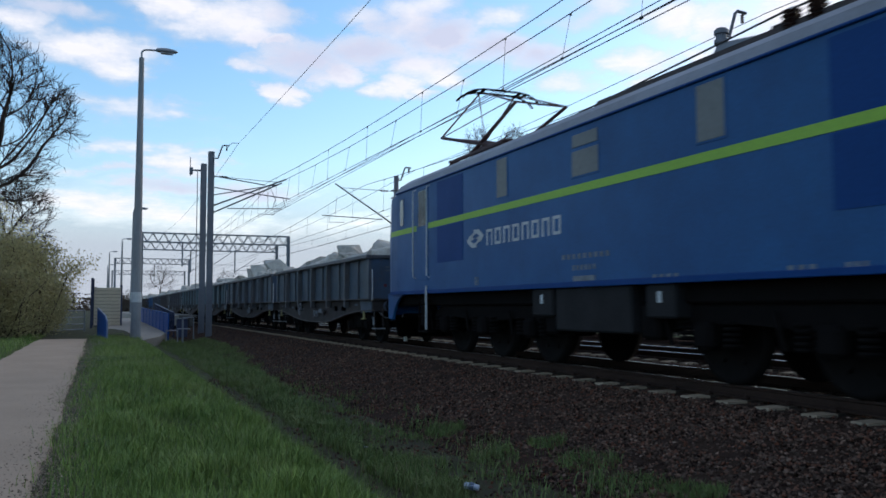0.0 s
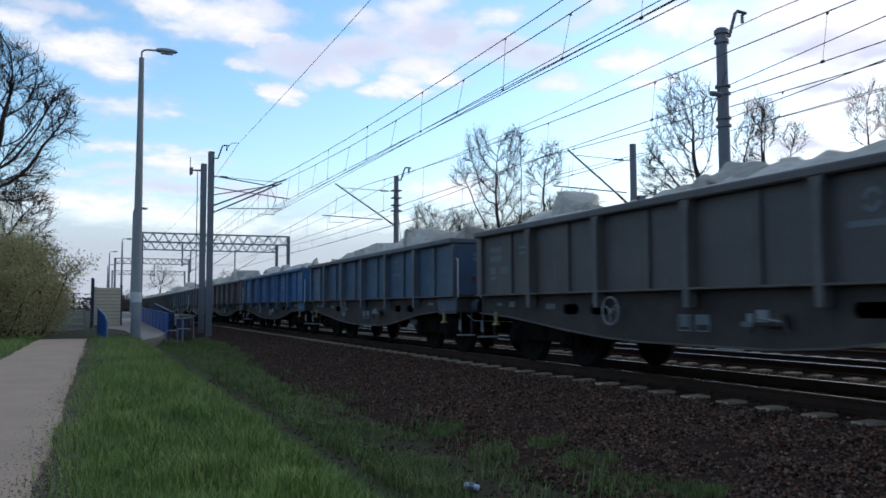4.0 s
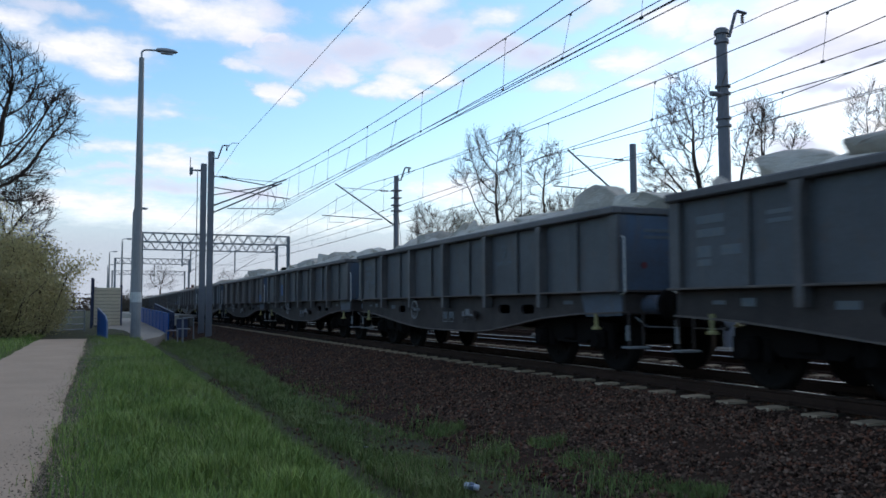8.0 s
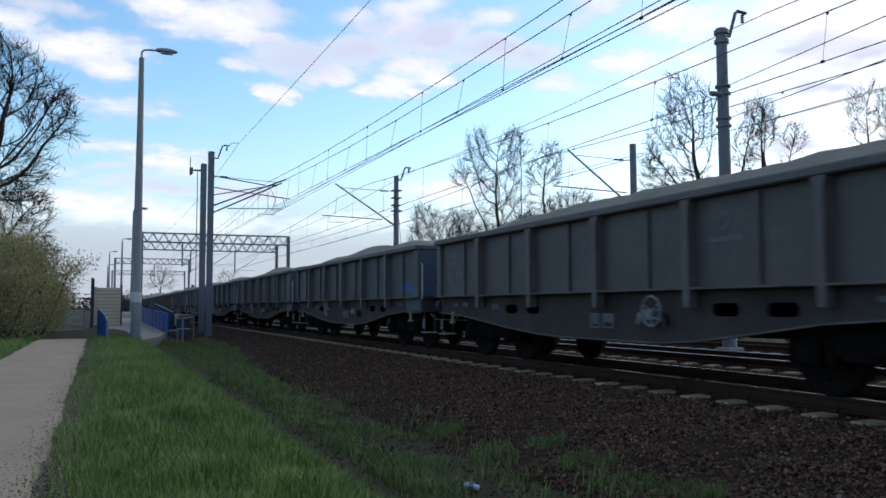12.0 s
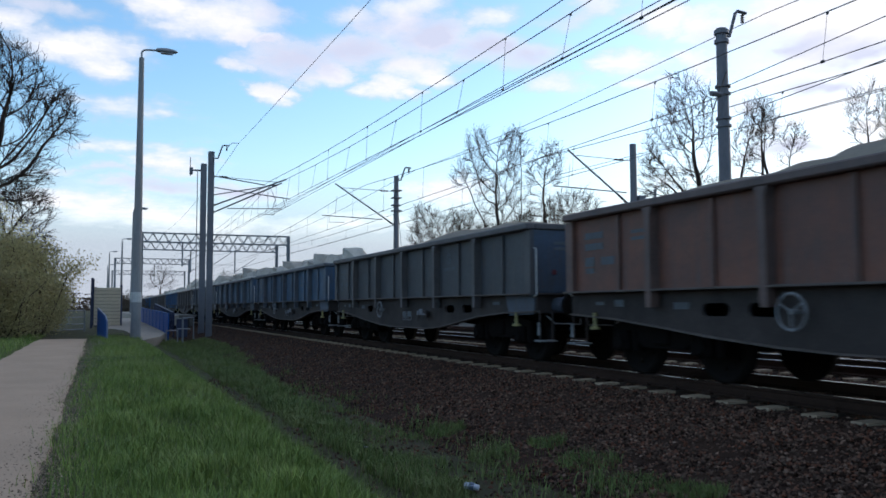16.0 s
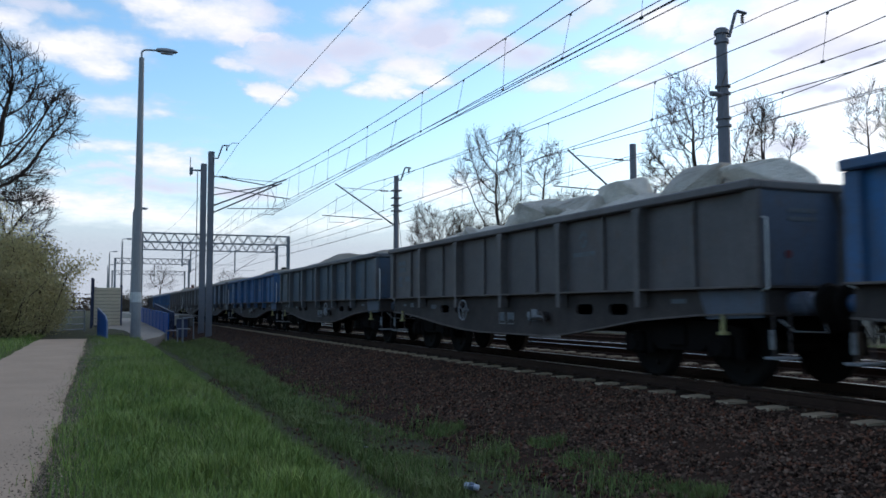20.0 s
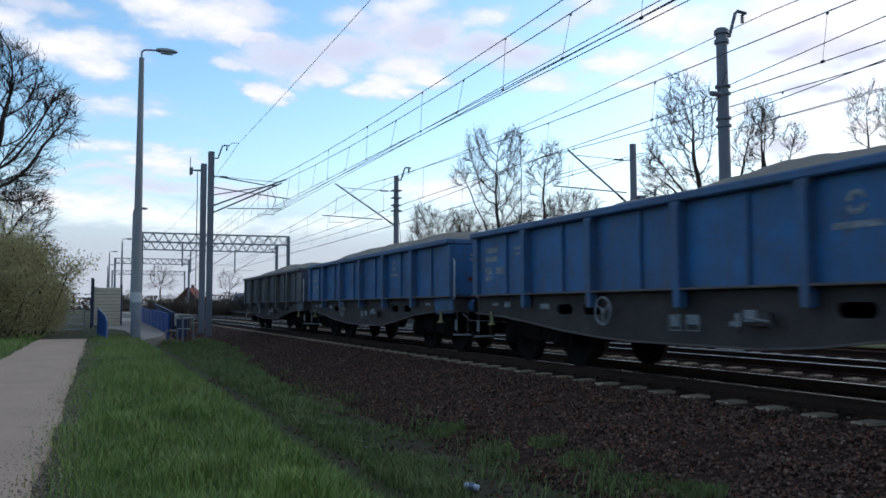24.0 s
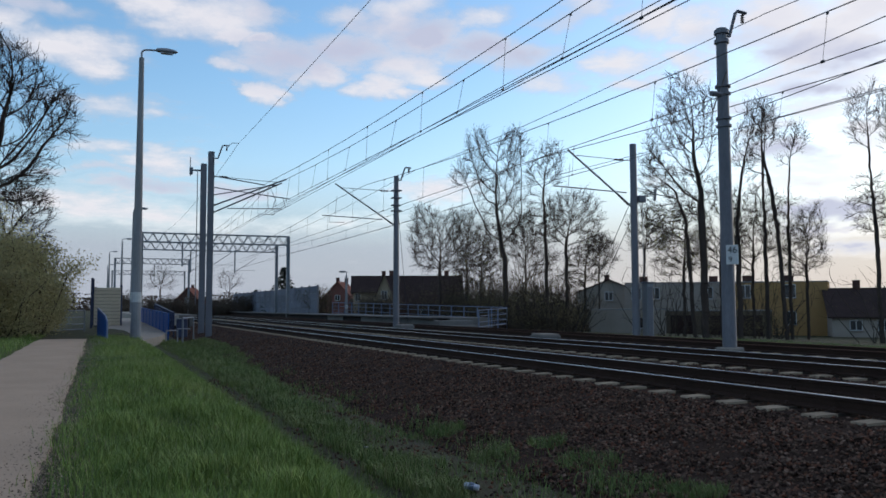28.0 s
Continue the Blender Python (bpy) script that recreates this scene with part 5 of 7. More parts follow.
def side_dir(d, rnd, spread):
    a = d.orthogonal().normalized()
    b = d.cross(a)
    t = rnd.uniform(0, 2 * math.pi)
    return (d * math.cos(spread) + (a * math.cos(t) + b * math.sin(t)) * math.sin(spread)).normalized()


def grow(start, targets, rnd, step=0.34, kill=0.5, wander=0.16, rise=0.05):
    """Branch points that reach out for the free places of a crown. Returns points and the parent of each."""
    pts, par = [Vector(q) for q in start], [i - 1 for i in range(len(start))]
    tg = np.array(targets)
    near = np.full(len(tg), 1e9)
    who = np.zeros(len(tg), int)
    fresh = list(range(max(1, len(pts) // 2), len(pts)))
    shoots = {}
    for _ in range(90):
        for i in fresh:
            d2 = ((tg - np.array(pts[i])) ** 2).sum(1)
            hit_ = d2 < near
            near[hit_], who[hit_] = d2[hit_], i
        # a knot that has shot three times gives up its places
        full = np.array([shoots.get(int(i), 0) > 2 for i in who], bool)
        keep = (near > kill * kill) & ~full
        tg, near, who = tg[keep], near[keep], who[keep]
        if not len(tg):
            break
        fresh = []
        for i in np.unique(who):
            v = tg[who == i] - np.array(pts[i])
            v = (v / np.linalg.norm(v, axis=1)[:, None]).sum(0)
            d = Vector(v).normalized()
            if par[i] >= 0:
                d = d + (pts[i] - pts[par[i]]).normalized() * 1.15
            d = (d + Vector((rnd.gauss(0, wander), rnd.gauss(0, wander), rnd.gauss(0, wander) + rise))).normalized()
            pts.append(pts[i] + d * step)
            par.append(int(i))
            shoots[int(i)] = shoots.get(int(i), 0) + 1
            fresh.append(len(pts) - 1)
    return pts, par


def tree(label, x, y, z, trunk, lobes, seed, r0=0.25, places=420, step=0.25, twigs=3, twig=0.55, buds=0, mat=None, tip=0.0105):
    """trunk: (sideways, height) points; lobes of the crown: sideways, height, half width, half height, share."""
    rnd = random.Random(seed)
    t = thing("tree", label, "tree", "bare trees")
    side = Vector((y, -x, 0)).normalized()
    base = Vector((x, y, 0))
    back = side.cross(Vector((0, 0, 1)))
    start = []
    line_ = [(0.0, z - 0.2)] + list(trunk)
    for (a, b), (c, d) in zip(line_, line_[1:]):
        n = max(2, int(math.hypot(c - a, d - b) / 0.45))
        for i in range(n):
            f = i / n
            start.append(base + side * (a + (c - a) * f + rnd.gauss(0, 0.03)) + back * rnd.gauss(0, 0.04) + Vector((0, 0, b + (d - b) * f)))
    targets = []
    total = sum(l[4] for l in lobes)
    for u, h, rx, rz, share in lobes:
        for _ in range(int(places * 1.45 * share / total)):
            while True:
                q = Vector((rnd.uniform(-1, 1), rnd.uniform(-1, 1), rnd.uniform(-1, 1)))
                if 0.2 < q.length < 1:
                    break
            targets.append(base + side * (u + q.x * rx) + back * (q.y * rx * 0.85) + Vector((0, 0, h + q.z * rz)))
    pts, par = grow(start, targets, rnd, step, step * 1.9, 0.1)
    flow = [0.0] * len(pts)
    kids = [0] * len(pts)
    for i in range(len(pts) - 1, -1, -1):
        if flow[i] == 0.0:
            flow[i] = 1.0
        if par[i] >= 0:
            flow[par[i]] += flow[i]
            kids[par[i]] += 1
    expo = math.log(max(2.0, flow[0])) / math.log(r0 / tip)
    rad = [tip * f ** (1 / expo) for f in flow]
    tr, cr, bd = MB(), MB(), MB()
    for i in range(1, len(pts)):
        p = pts[par[i]]
        big = rad[i] > 0.06
        rp_ = min(rad[par[i]], rad[i] * 1.35) if par[i] >= len(start) or i < len(start) else rad[i] * 1.2
        (tr if big else cr).tube(p, pts[i], rp_, rad[i], 7 if big else 4, False)
        if rad[i] < 0.032:
            d = (pts[i] - p).normalized()
            for _ in range(twigs + 2 if kids[i] == 0 else 3):
                for (p3, d3, r3) in limb(cr, pts[i], side_dir(d, rnd, rnd.uniform(0.25, 0.9)), twig * rnd.uniform(0.5, 1.5), 0.008, rnd, 2, 3, 0.1, 0.06):
                    if rnd.random() < 0.8:
                        limb(cr, p3, side_dir(d3, rnd, 0.7), twig * rnd.uniform(0.3, 0.8), 0.007, rnd, 1, 3, 0.15, 0.05)
                    if buds and rnd.random() < buds:
                        for _k in range(2):
                            s = 0.07
                            c = p3 + Vector((rnd.gauss(0, 0.1), rnd.gauss(0, 0.1), rnd.gauss(0, 0.1)))
                            m = len(bd.v)
                            bd.v += [tuple(c), tuple(c + Vector((rnd.gauss(0, s), rnd.gauss(0, s), rnd.gauss(0, s)))), tuple(c + Vector((rnd.gauss(0, s), rnd.gauss(0, s), rnd.gauss(0, s))))]
                            bd.f.append((m, m + 1, m + 2))
    part("trunk", quick(tr, "trunk", M["bark"]), None, t)
    part("crown", quick(cr, "crown", M["twig"]), None, t)
    if bd.f:
        part("young_foliage", quick(bd, "young_foliage", mat or M["bud"]), None, t)
    return t


def quick(mb, name, mat):
    """Mesh data without the check of normals, for very large meshes."""
    me = bpy.data.meshes.new(name)
    me.from_pydata(mb.v, [], mb.f)
    me.materials.append(mat)
    return me


BARE = "tall bare deciduous tree with thin dark twigs"


def planted(bearing, dist, trunk, lobes, seed, **kw):
    q = spot(bearing, dist)
    return tree(kw.pop("label", BARE), q.x, q.y, ground_z(q.x), trunk, lobes, seed, **kw)


planted(40.22, 56.6, [(-0.04, 4.82), (-0.14, 8.66)], [(-1.13, 13.49, 1.55, 2.95, 5), (-2.89, 11.28, 0.96, 1.66, 2), (0.32, 13.12, 0.81, 2.58, 3), (-0.77, 8.88, 1.66, 2.21, 2)], 1, r0=0.24, places=1344)
planted(39.54, 58.5, [(-0.37, 6.49), (-1.17, 9.17)], [(-2.31, 9.55, 1.07, 1.72, 3), (-1.76, 6.49, 1.15, 1.53, 2)], 2, r0=0.14, places=630, buds=0.15)
planted(42.40, 58.4, [(-0.04, 5.64), (0.11, 8.65)], [(0.46, 11.28, 0.75, 2.07, 3), (1.27, 13.16, 0.83, 1.58, 2), (0.04, 6.39, 0.9, 2.26, 1)], 3, r0=0.17, places=693)
planted(44.05, 61.2, [(-0.04, 7.37), (-0.11, 10.49)], [(0.04, 13.8, 1.01, 1.79, 4), (-0.62, 12.43, 0.7, 1.17, 1), (0.29, 6.59, 1.01, 2.73, 1)], 4, r0=0.14, places=693)
planted(45.19, 60.6, [(-0.46, 6.49), (-0.95, 10.32)], [(-1.03, 13.0, 0.61, 1.91, 2), (-1.8, 10.7, 0.61, 1.15, 1)], 6, r0=0.14, places=357)
planted(45.46, 62.9, [(-0.04, 5.89), (0.07, 10.26)], [(0.48, 12.63, 0.87, 1.27, 4), (0.04, 11.05, 0.48, 1.19, 1), (0.18, 6.69, 1.11, 2.18, 2)], 5, r0=0.12, places=504)
planted(50.51, 61.1, [(-0.07, 5.56), (-0.36, 11.09)], [(-0.88, 13.31, 0.81, 2.03, 2), (-0.03, 13.86, 0.66, 2.03, 2), (-0.39, 7.4, 1.18, 2.21, 2)], 7, r0=0.14, places=693)
planted(51.96, 64.2, [(0.0, 7.26), (-0.03, 10.32)], [(0.0, 13.38, 1.3, 3.06, 3), (-0.17, 7.26, 1.3, 2.3, 1)], 27, r0=0.16, places=546)
planted(27.00, 62.2, [(-0.04, 4.54), (-0.25, 5.26)], [(-1.99, 12.59, 1.1, 1.95, 4), (-3.17, 10.89, 0.85, 1.1, 2), (0.55, 12.8, 1.27, 1.78, 5), (-0.63, 10.04, 2.12, 1.7, 1), (0.04, 7.5, 1.95, 2.12, 2)], 8, r0=0.20, places=1344)
planted(29.83, 64.5, [(-0.09, 7.27), (-0.22, 10.34)], [(0.3, 11.87, 1.22, 1.75, 4), (-0.78, 11.21, 0.87, 1.14, 1), (-0.35, 7.71, 1.57, 2.19, 2)], 10, r0=0.14, places=693)
planted(31.14, 65.7, [(0.04, 5.59), (0.18, 6.93)], [(0.88, 8.04, 1.87, 2.13, 4), (-0.44, 7.82, 1.33, 2.22, 2), (2.11, 6.04, 1.16, 1.16, 1)], 11, r0=0.14, places=882)
planted(22.46, 72.0, [(-0.05, 4.12), (-0.15, 4.86)], [(-1.18, 7.56, 1.67, 2.46, 3), (1.03, 7.07, 1.67, 2.26, 3), (0.05, 5.59, 2.76, 1.77, 2)], 12, r0=0.14, places=1008)
planted(24.30, 76.0, [(0.0, 4.81), (-0.1, 6.37)], [(0.0, 7.67, 1.56, 2.34, 3), (1.04, 5.85, 1.66, 1.87, 2)], 13, r0=0.10, places=546)
planted(28.36, 78.4, [(0.0, 4.38), (0.05, 5.44)], [(-0.27, 7.31, 2.13, 2.24, 3), (1.06, 5.44, 1.92, 1.81, 2)], 15, r0=0.10, places=630)
planted(33.34, 81.4, [(0.0, 3.92), (0.05, 4.74)], [(0.11, 6.1, 1.86, 1.64, 2)], 16, r0=0.09, places=357)
planted(36.34, 67.9, [(0.0, 4.31), (0.09, 5.21)], [(0.22, 7.02, 1.53, 2.08, 3)], 14, r0=0.10, places=546, buds=0.15)
planted(3.83, 147.9, [(0.0, 2.26), (0.0, 3.22)], [(0.0, 5.42, 2.3, 2.11, 3)], 17, r0=0.12, places=357, step=0.5, twig=0.9)
planted(8.14, 155.0, [(0.0, 2.35), (0.0, 3.38)], [(0.0, 5.43, 2.26, 2.05, 3)], 18, r0=0.12, places=315, step=0.5, twig=0.9)
for bearing, dist, top, wide, seed in ((41.25, 61, 9.5, 1.7, 61), (43.2, 64, 9.8, 1.5, 62), (46.4, 66, 8.2, 1.6, 63), (38.9, 62, 8.4, 1.7, 64), (25.3, 74, 8.2, 2.0, 65), (32.4, 72, 7.0, 1.8, 66)):
    planted(bearing, dist, [(0.0, 3.4), (0.1, 4.8)], [(0.0, top * 0.62, wide, top * 0.24, 3), (0.4, top * 0.86, wide * 0.6, top * 0.16, 2), (-0.6, top * 0.5, wide * 0.9, top * 0.16, 2)], seed, r0=0.11, places=620, buds=0.1, label="slender bare tree among taller ones")
planted(-7.38, 41.6, [(0.15, 3.55), (0.43, 5.03), (0.89, 6.75)], [(1.32, 11.18, 1.53, 1.92, 4), (2.98, 9.95, 1.38, 1.62, 4), (1.96, 7.74, 1.28, 1.28, 2), (-0.6, 9.46, 1.97, 2.71, 4), (1.75, 6.26, 1.48, 0.98, 1)], 21, r0=0.3, places=2300, step=0.22, twig=0.5, tip=0.013, label="large bare tree leaning over the bushes")
planted(-6.13, 50.2, [(0.4, 4.12), (0.79, 5.02)], [(2.11, 6.22, 1.08, 1.08, 3), (0.79, 6.52, 1.5, 1.5, 3), (1.58, 4.72, 1.5, 0.9, 1)], 22, r0=0.12, places=882, step=0.25, twig=0.45)
for bearing, dist, seed in ((-3.0, 66.4, 23), (-3.75, 64, 25), (-4.5, 66, 26)):
    planted(bearing, dist, [(0.0, 2.4), (0.0, 3.2)], [(0.0, 4.2, 0.75, 1.5, 3), (-0.1, 5.4, 0.45, 0.9, 1)], seed, r0=0.10, places=480, buds=0.9, mat=M["dark_leaf"], label="slim young tree with dark opening buds")
planted(-1.9, 90, [(0.0, 1.2), (0.0, 1.6)], [(0.0, 2.2, 0.7, 0.9, 2)], 24, r0=0.06, places=160, buds=0.3)


def bush(label, x, y, rx, ry, h, seed, mat, leaves=2600, stems=26, leaf=0.11):
    rnd = random.Random(seed)
    b = thing("bush", label, "bush", "bushes")
    st, lf = MB(), MB()
    z0 = ground_z(x)
    tips = []
    for _ in range(stems):
        a = rnd.uniform(0, 6.28)
        p = Vector((x + rx * 0.6 * rnd.uniform(-1, 1), y + ry * 0.6 * rnd.uniform(-1, 1), z0 - 0.1))
        for (q, d, r) in limb(st, p, Vector((math.cos(a) * 0.4, math.sin(a) * 0.4, 1)).normalized(), h * rnd.uniform(0.6, 1.05), 0.03, rnd, 4, 4, 0.2, 0.1):
            tips.append(q)
            for (q2, d2, r2) in limb(st, q, side_dir(d, rnd, 0.8), h * 0.25, 0.014, rnd, 2, 3, 0.25, 0.05):
                tips.append(q2)
    for _ in range(leaves):
        c = tips[rnd.randrange(len(tips))] + Vector((rnd.gauss(0, 0.28), rnd.gauss(0, 0.28), rnd.gauss(0, 0.22)))
        if c.z < z0:
            continue
        s = leaf * rnd.uniform(0.5, 1.2)
        u = Vector((rnd.gauss(0, 1), rnd.gauss(0, 1), rnd.gauss(0, 1))).normalized()
        w = u.orthogonal().normalized()
        m = len(lf.v)
        lf.v += [tuple(c - u * s), tuple(c + w * s * 0.5), tuple(c + u * s), tuple(c - w * s * 0.5)]
        lf.f.append((m, m + 1, m + 2, m + 3))
    part("branchwork", quick(st, "branchwork", M["shrub_twig"]), None, b)
    part("foliage", quick(lf, "foliage", mat), None, b)
    return b


for bearing, dist, rx, h, sd in ((-6.3, 36, 2.0, 3.6, 41), (-4.8, 40, 2.0, 3.9, 42), (-4.1, 44, 1.5, 3.0, 43), (-3.6, 48, 0.9, 1.9, 44), (-5.6, 50, 2.4, 4.4, 45), (-4.4, 56, 1.8, 2.9, 46), (-7.6, 40, 2.4, 4.6, 48)):
    q = spot(bearing, dist)
    bush("dense olive-brown bush with first spring leaves", q.x, q.y, rx, rx, h, sd, M["bush_leaf"], 25000, 26, 0.064)
for bearing, dist, rx, h, sd in ((26.2, 74, 2.6, 6.5, 81), (27.8, 76, 2.4, 6.8, 82), (29.2, 72, 2.2, 7.0, 83), (30.6, 76, 2.4, 6.0, 84), (22.8, 78, 2.4, 5.6, 86), (24.6, 80, 2.4, 5.4, 87), (36.9, 60, 1.8, 5.0, 88), (38.4, 62, 1.8, 5.6, 89), (41.6, 62, 1.6, 5.4, 90), (43.4, 62, 1.6, 5.6, 91), (44.8, 64, 1.6, 5.0, 92), (50.2, 60, 1.6, 5.0, 93)):
    q = spot(bearing, dist)
    bush("tall thin thicket of bare stems", q.x, q.y, rx, rx, h, sd, M["shrub_leaf"], 500, 26 if bearing < 33 else 9, 0.04)
for bearing, dist, rx, h, sd in ((24.5, 62, 2.5, 2.6, 51), (26.4, 60, 2.2, 2.2, 52), (28.4, 58, 2.4, 3.0, 53), (30.2, 58, 2.6, 2.6, 54), (31.4, 57, 1.6, 1.8, 55), (42.8, 76, 1.8, 1.7, 65), (29.0, 66, 2.4, 4.2, 69), (27.2, 68, 2.4, 4.0, 70), (25.4, 72, 2.4, 4.2, 71), (23.4, 80, 2.6, 4.4, 72), (21.4, 84, 2.4, 4.0, 73), (30.4, 70, 2.4, 4.4, 76), (31.8, 72, 2.2, 4.0, 77), (28.2, 62, 1.8, 3.6, 79), (26.0, 64, 1.8, 3.4, 80), (41.2, 66, 2.0, 3.0, 74), (44.6, 70, 2.0, 2.4, 75), (14.3, 92, 1.6, 3.4, 58), (17.0, 100, 2.0, 3.6, 59), (19.0, 104, 2.0, 3.4, 60), (7.5, 130, 3.0, 3.4, 61), (9.0, 150, 3.5, 3.6, 62)):
    q = spot(bearing, dist)
    bush("tangled bare shrub with a few young leaves", q.x, q.y, rx, rx, h, sd, M["shrub_leaf"], 1800, 38 if bearing < 33 else 15, 0.05)

for bearing, dist, rx, h, sd in ((23.9, 84, 2.4, 4.6, 101), (25.0, 78, 2.4, 4.9, 102), (26.2, 80, 2.6, 5.2, 103), (27.5, 78, 2.4, 4.6, 104), (28.8, 80, 2.6, 4.4, 105), (30.2, 78, 2.4, 4.2, 106), (31.6, 80, 2.4, 4.0, 107), (17.6, 104, 1.3, 3.6, 109), (18.9, 102, 0.9, 3.6, 110), (13.9, 96, 1.2, 3.6, 111), (1.4, 125, 3.2, 3.4, 112), (3.4, 130, 3.4, 3.0, 113), (4.8, 128, 3.0, 3.4, 114), (6.6, 126, 3.0, 3.6, 115), (8.2, 130, 3.2, 3.4, 116), (9.6, 128, 3.0, 3.2, 117)):
    q = spot(bearing, dist)
    bush("dense brown thicket of bare twigs", q.x, q.y, rx, rx, h, sd, M["thicket"], 6000, 30, 0.07 if dist < 110 else 0.1)


def spruce(x, y, z, h, seed):
    rnd = random.Random(seed)
    s = thing("spruce", "dark green spruce with a pointed top", "tree", "spruces")
    part("trunk", MB().tube((x, y, z - 0.2), (x, y, z + h * 0.95), 0.16, 0.02, 7), M["bark"], s)
    mb = MB()
    for i in range(420):
        f = (i / 420) ** 0.8
        r = (1 - f) * h * 0.6 * rnd.uniform(0.5, 1.1) + 0.12
        a = rnd.uniform(0, 6.28)
        zz = z + h * (0.08 + 0.9 * f)
        d = Vector((math.cos(a), math.sin(a), -0.25))
        for k in range(5):
            c = Vector((x, y, zz)) + d * r * (0.3 + 0.16 * k)
            m = len(mb.v)
            w = Vector((-d.y, d.x, 0)) * rnd.uniform(0.1, 0.25)
            mb.v += [tuple(c - w), tuple(c + d * 0.35 + Vector((0, 0, rnd.uniform(-0.15, 0.1)))), tuple(c + w + Vector((0, 0, rnd.uniform(-0.2, 0.05))))]
            mb.f.append((m, m + 1, m + 2))
    part("crown", quick(mb, "crown", M["needle"]), None, s)


q = spot(11.75, 118)
spruce(q.x, q.y, -0.6, 7.4, 71)
q = spot(16.9, 150)
spruce(q.x, q.y, -1.4, 8.2, 72)
q = spot(9.9, 165)
spruce(q.x, q.y, -0.6, 5.2, 73)
# far woods close the horizon
def far_woods():
    rnd = random.Random(5)
    mb = MB()
    for bearing in [x * 0.28 for x in range(-60, 240)]:
        d = rnd.uniform(330, 420)
        q = spot(bearing + rnd.uniform(-0.2, 0.2), d)
        h = rnd.uniform(6, 12) if bearing < 13 else rnd.uniform(3, 7.5)
        for _ in range(200):
            c = Vector((q.x + rnd.gauss(0, 2.0), q.y + rnd.gauss(0, 2.0), -2.5 + min(abs(rnd.gauss(0, h * 0.5)), h * 0.8)))
            s = rnd.uniform(0.2, 0.48)
            u = Vector((rnd.gauss(0, 1), rnd.gauss(0, 1), rnd.gauss(0, 1))).normalized()
            w = u.orthogonal()
            m = len(mb.v)
            mb.v += [tuple(c - u * s), tuple(c + w * s), tuple(c + u * s), tuple(c - w * s)]
            mb.f.append((m, m + 1, m + 2, m + 3))
    me = quick(mb, "far_woods", M["shrub_twig"])
    return tagged(new("far_woods", me), "low brown belt of distant trees on the horizon", "woods", kind="stuff")


far_woods()
# ---- freight wagons: origin at the trailing end on the rail, y runs back along the train ----
PITCH_LEN = 14.04
BODY = 12.86
WHEEL_R, LOCO_R = 0.485, 0.625
WIDE_RIBS = (2.24, 4.34, 6.41, 8.51, 10.64)
THIN_RIBS = (1.4, 3.4, 5.5, 7.58, 9.66, 11.7)
SIDE = 1.36
turning = {"wagon": [], "loco": []}


BELLY = [(0.0, 0.9), (1.2, 0.84), (2.2, 0.75), (3.3, 0.64), (4.4, 0.56), (5.2, 0.53), (7.7, 0.53), (8.5, 0.58), (9.5, 0.7), (10.5, 0.83), (11.7, 0.91), (BODY, 0.94)]


def sill_mesh(x):
    """Fish-bellied side sill with four oval openings, one face outline filled and given thickness."""
    bm = bmesh.new()
    loops = [[(0.0, 1.22)] + BELLY + [(BODY, 1.22)]]
    for c in (3.34, 4.15, 9.0, 9.92):
        w, h = 0.25, 0.085
        loops.append([(c + (w - h) * (1 if math.cos(t) > 0 else -1) + h * math.cos(t), 0.97 + h * math.sin(t)) for t in [2 * math.pi * (i + 0.5) / 12 for i in range(12)]])
    edges = []
    for lp in loops:
        vs = [bm.verts.new((x, -u, w)) for u, w in lp]
        edges += [bm.edges.new((a, b)) for a, b in zip(vs, vs[1:] + vs[:1])]
    bmesh.ops.triangle_fill(bm, use_beauty=True, edges=edges)
    out = bmesh.ops.extrude_face_region(bm, geom=list(bm.faces))
    d = -0.05 if x > 0 else 0.05
    bmesh.ops.translate(bm, vec=(d, 0, 0), verts=[g for g in out["geom"] if isinstance(g, bmesh.types.BMVert)])
    bmesh.ops.recalc_face_normals(bm, faces=bm.faces)
    me = bpy.data.meshes.new("side_sill")
    bm.to_mesh(me)
    bm.free()
    me.materials.append(M["sill"])
    return me


def rib_mesh(wide, sx):
    mb = MB()
    if wide:
        xo = sx * 1.38
        # a folded plate: flared under the top rail, with a flat outer face
        mb.prism([(-0.1, 2.365), (0.1, 2.365), (0.06, 2.25), (0.055, 2.0), (0.06, 1.1), (0.05, 1.0), (-0.05, 1.0), (-0.06, 1.1), (-0.055, 2.0), (-0.06, 2.25)], xo, xo + sx * 0.15, "x")
    else:
        mb.box((sx * 1.405, 0, 1.81), (0.055, 0.06, 1.1), 0.008)
    return mb.mesh("wide_rib" if wide else "thin_rib", M["paint"])


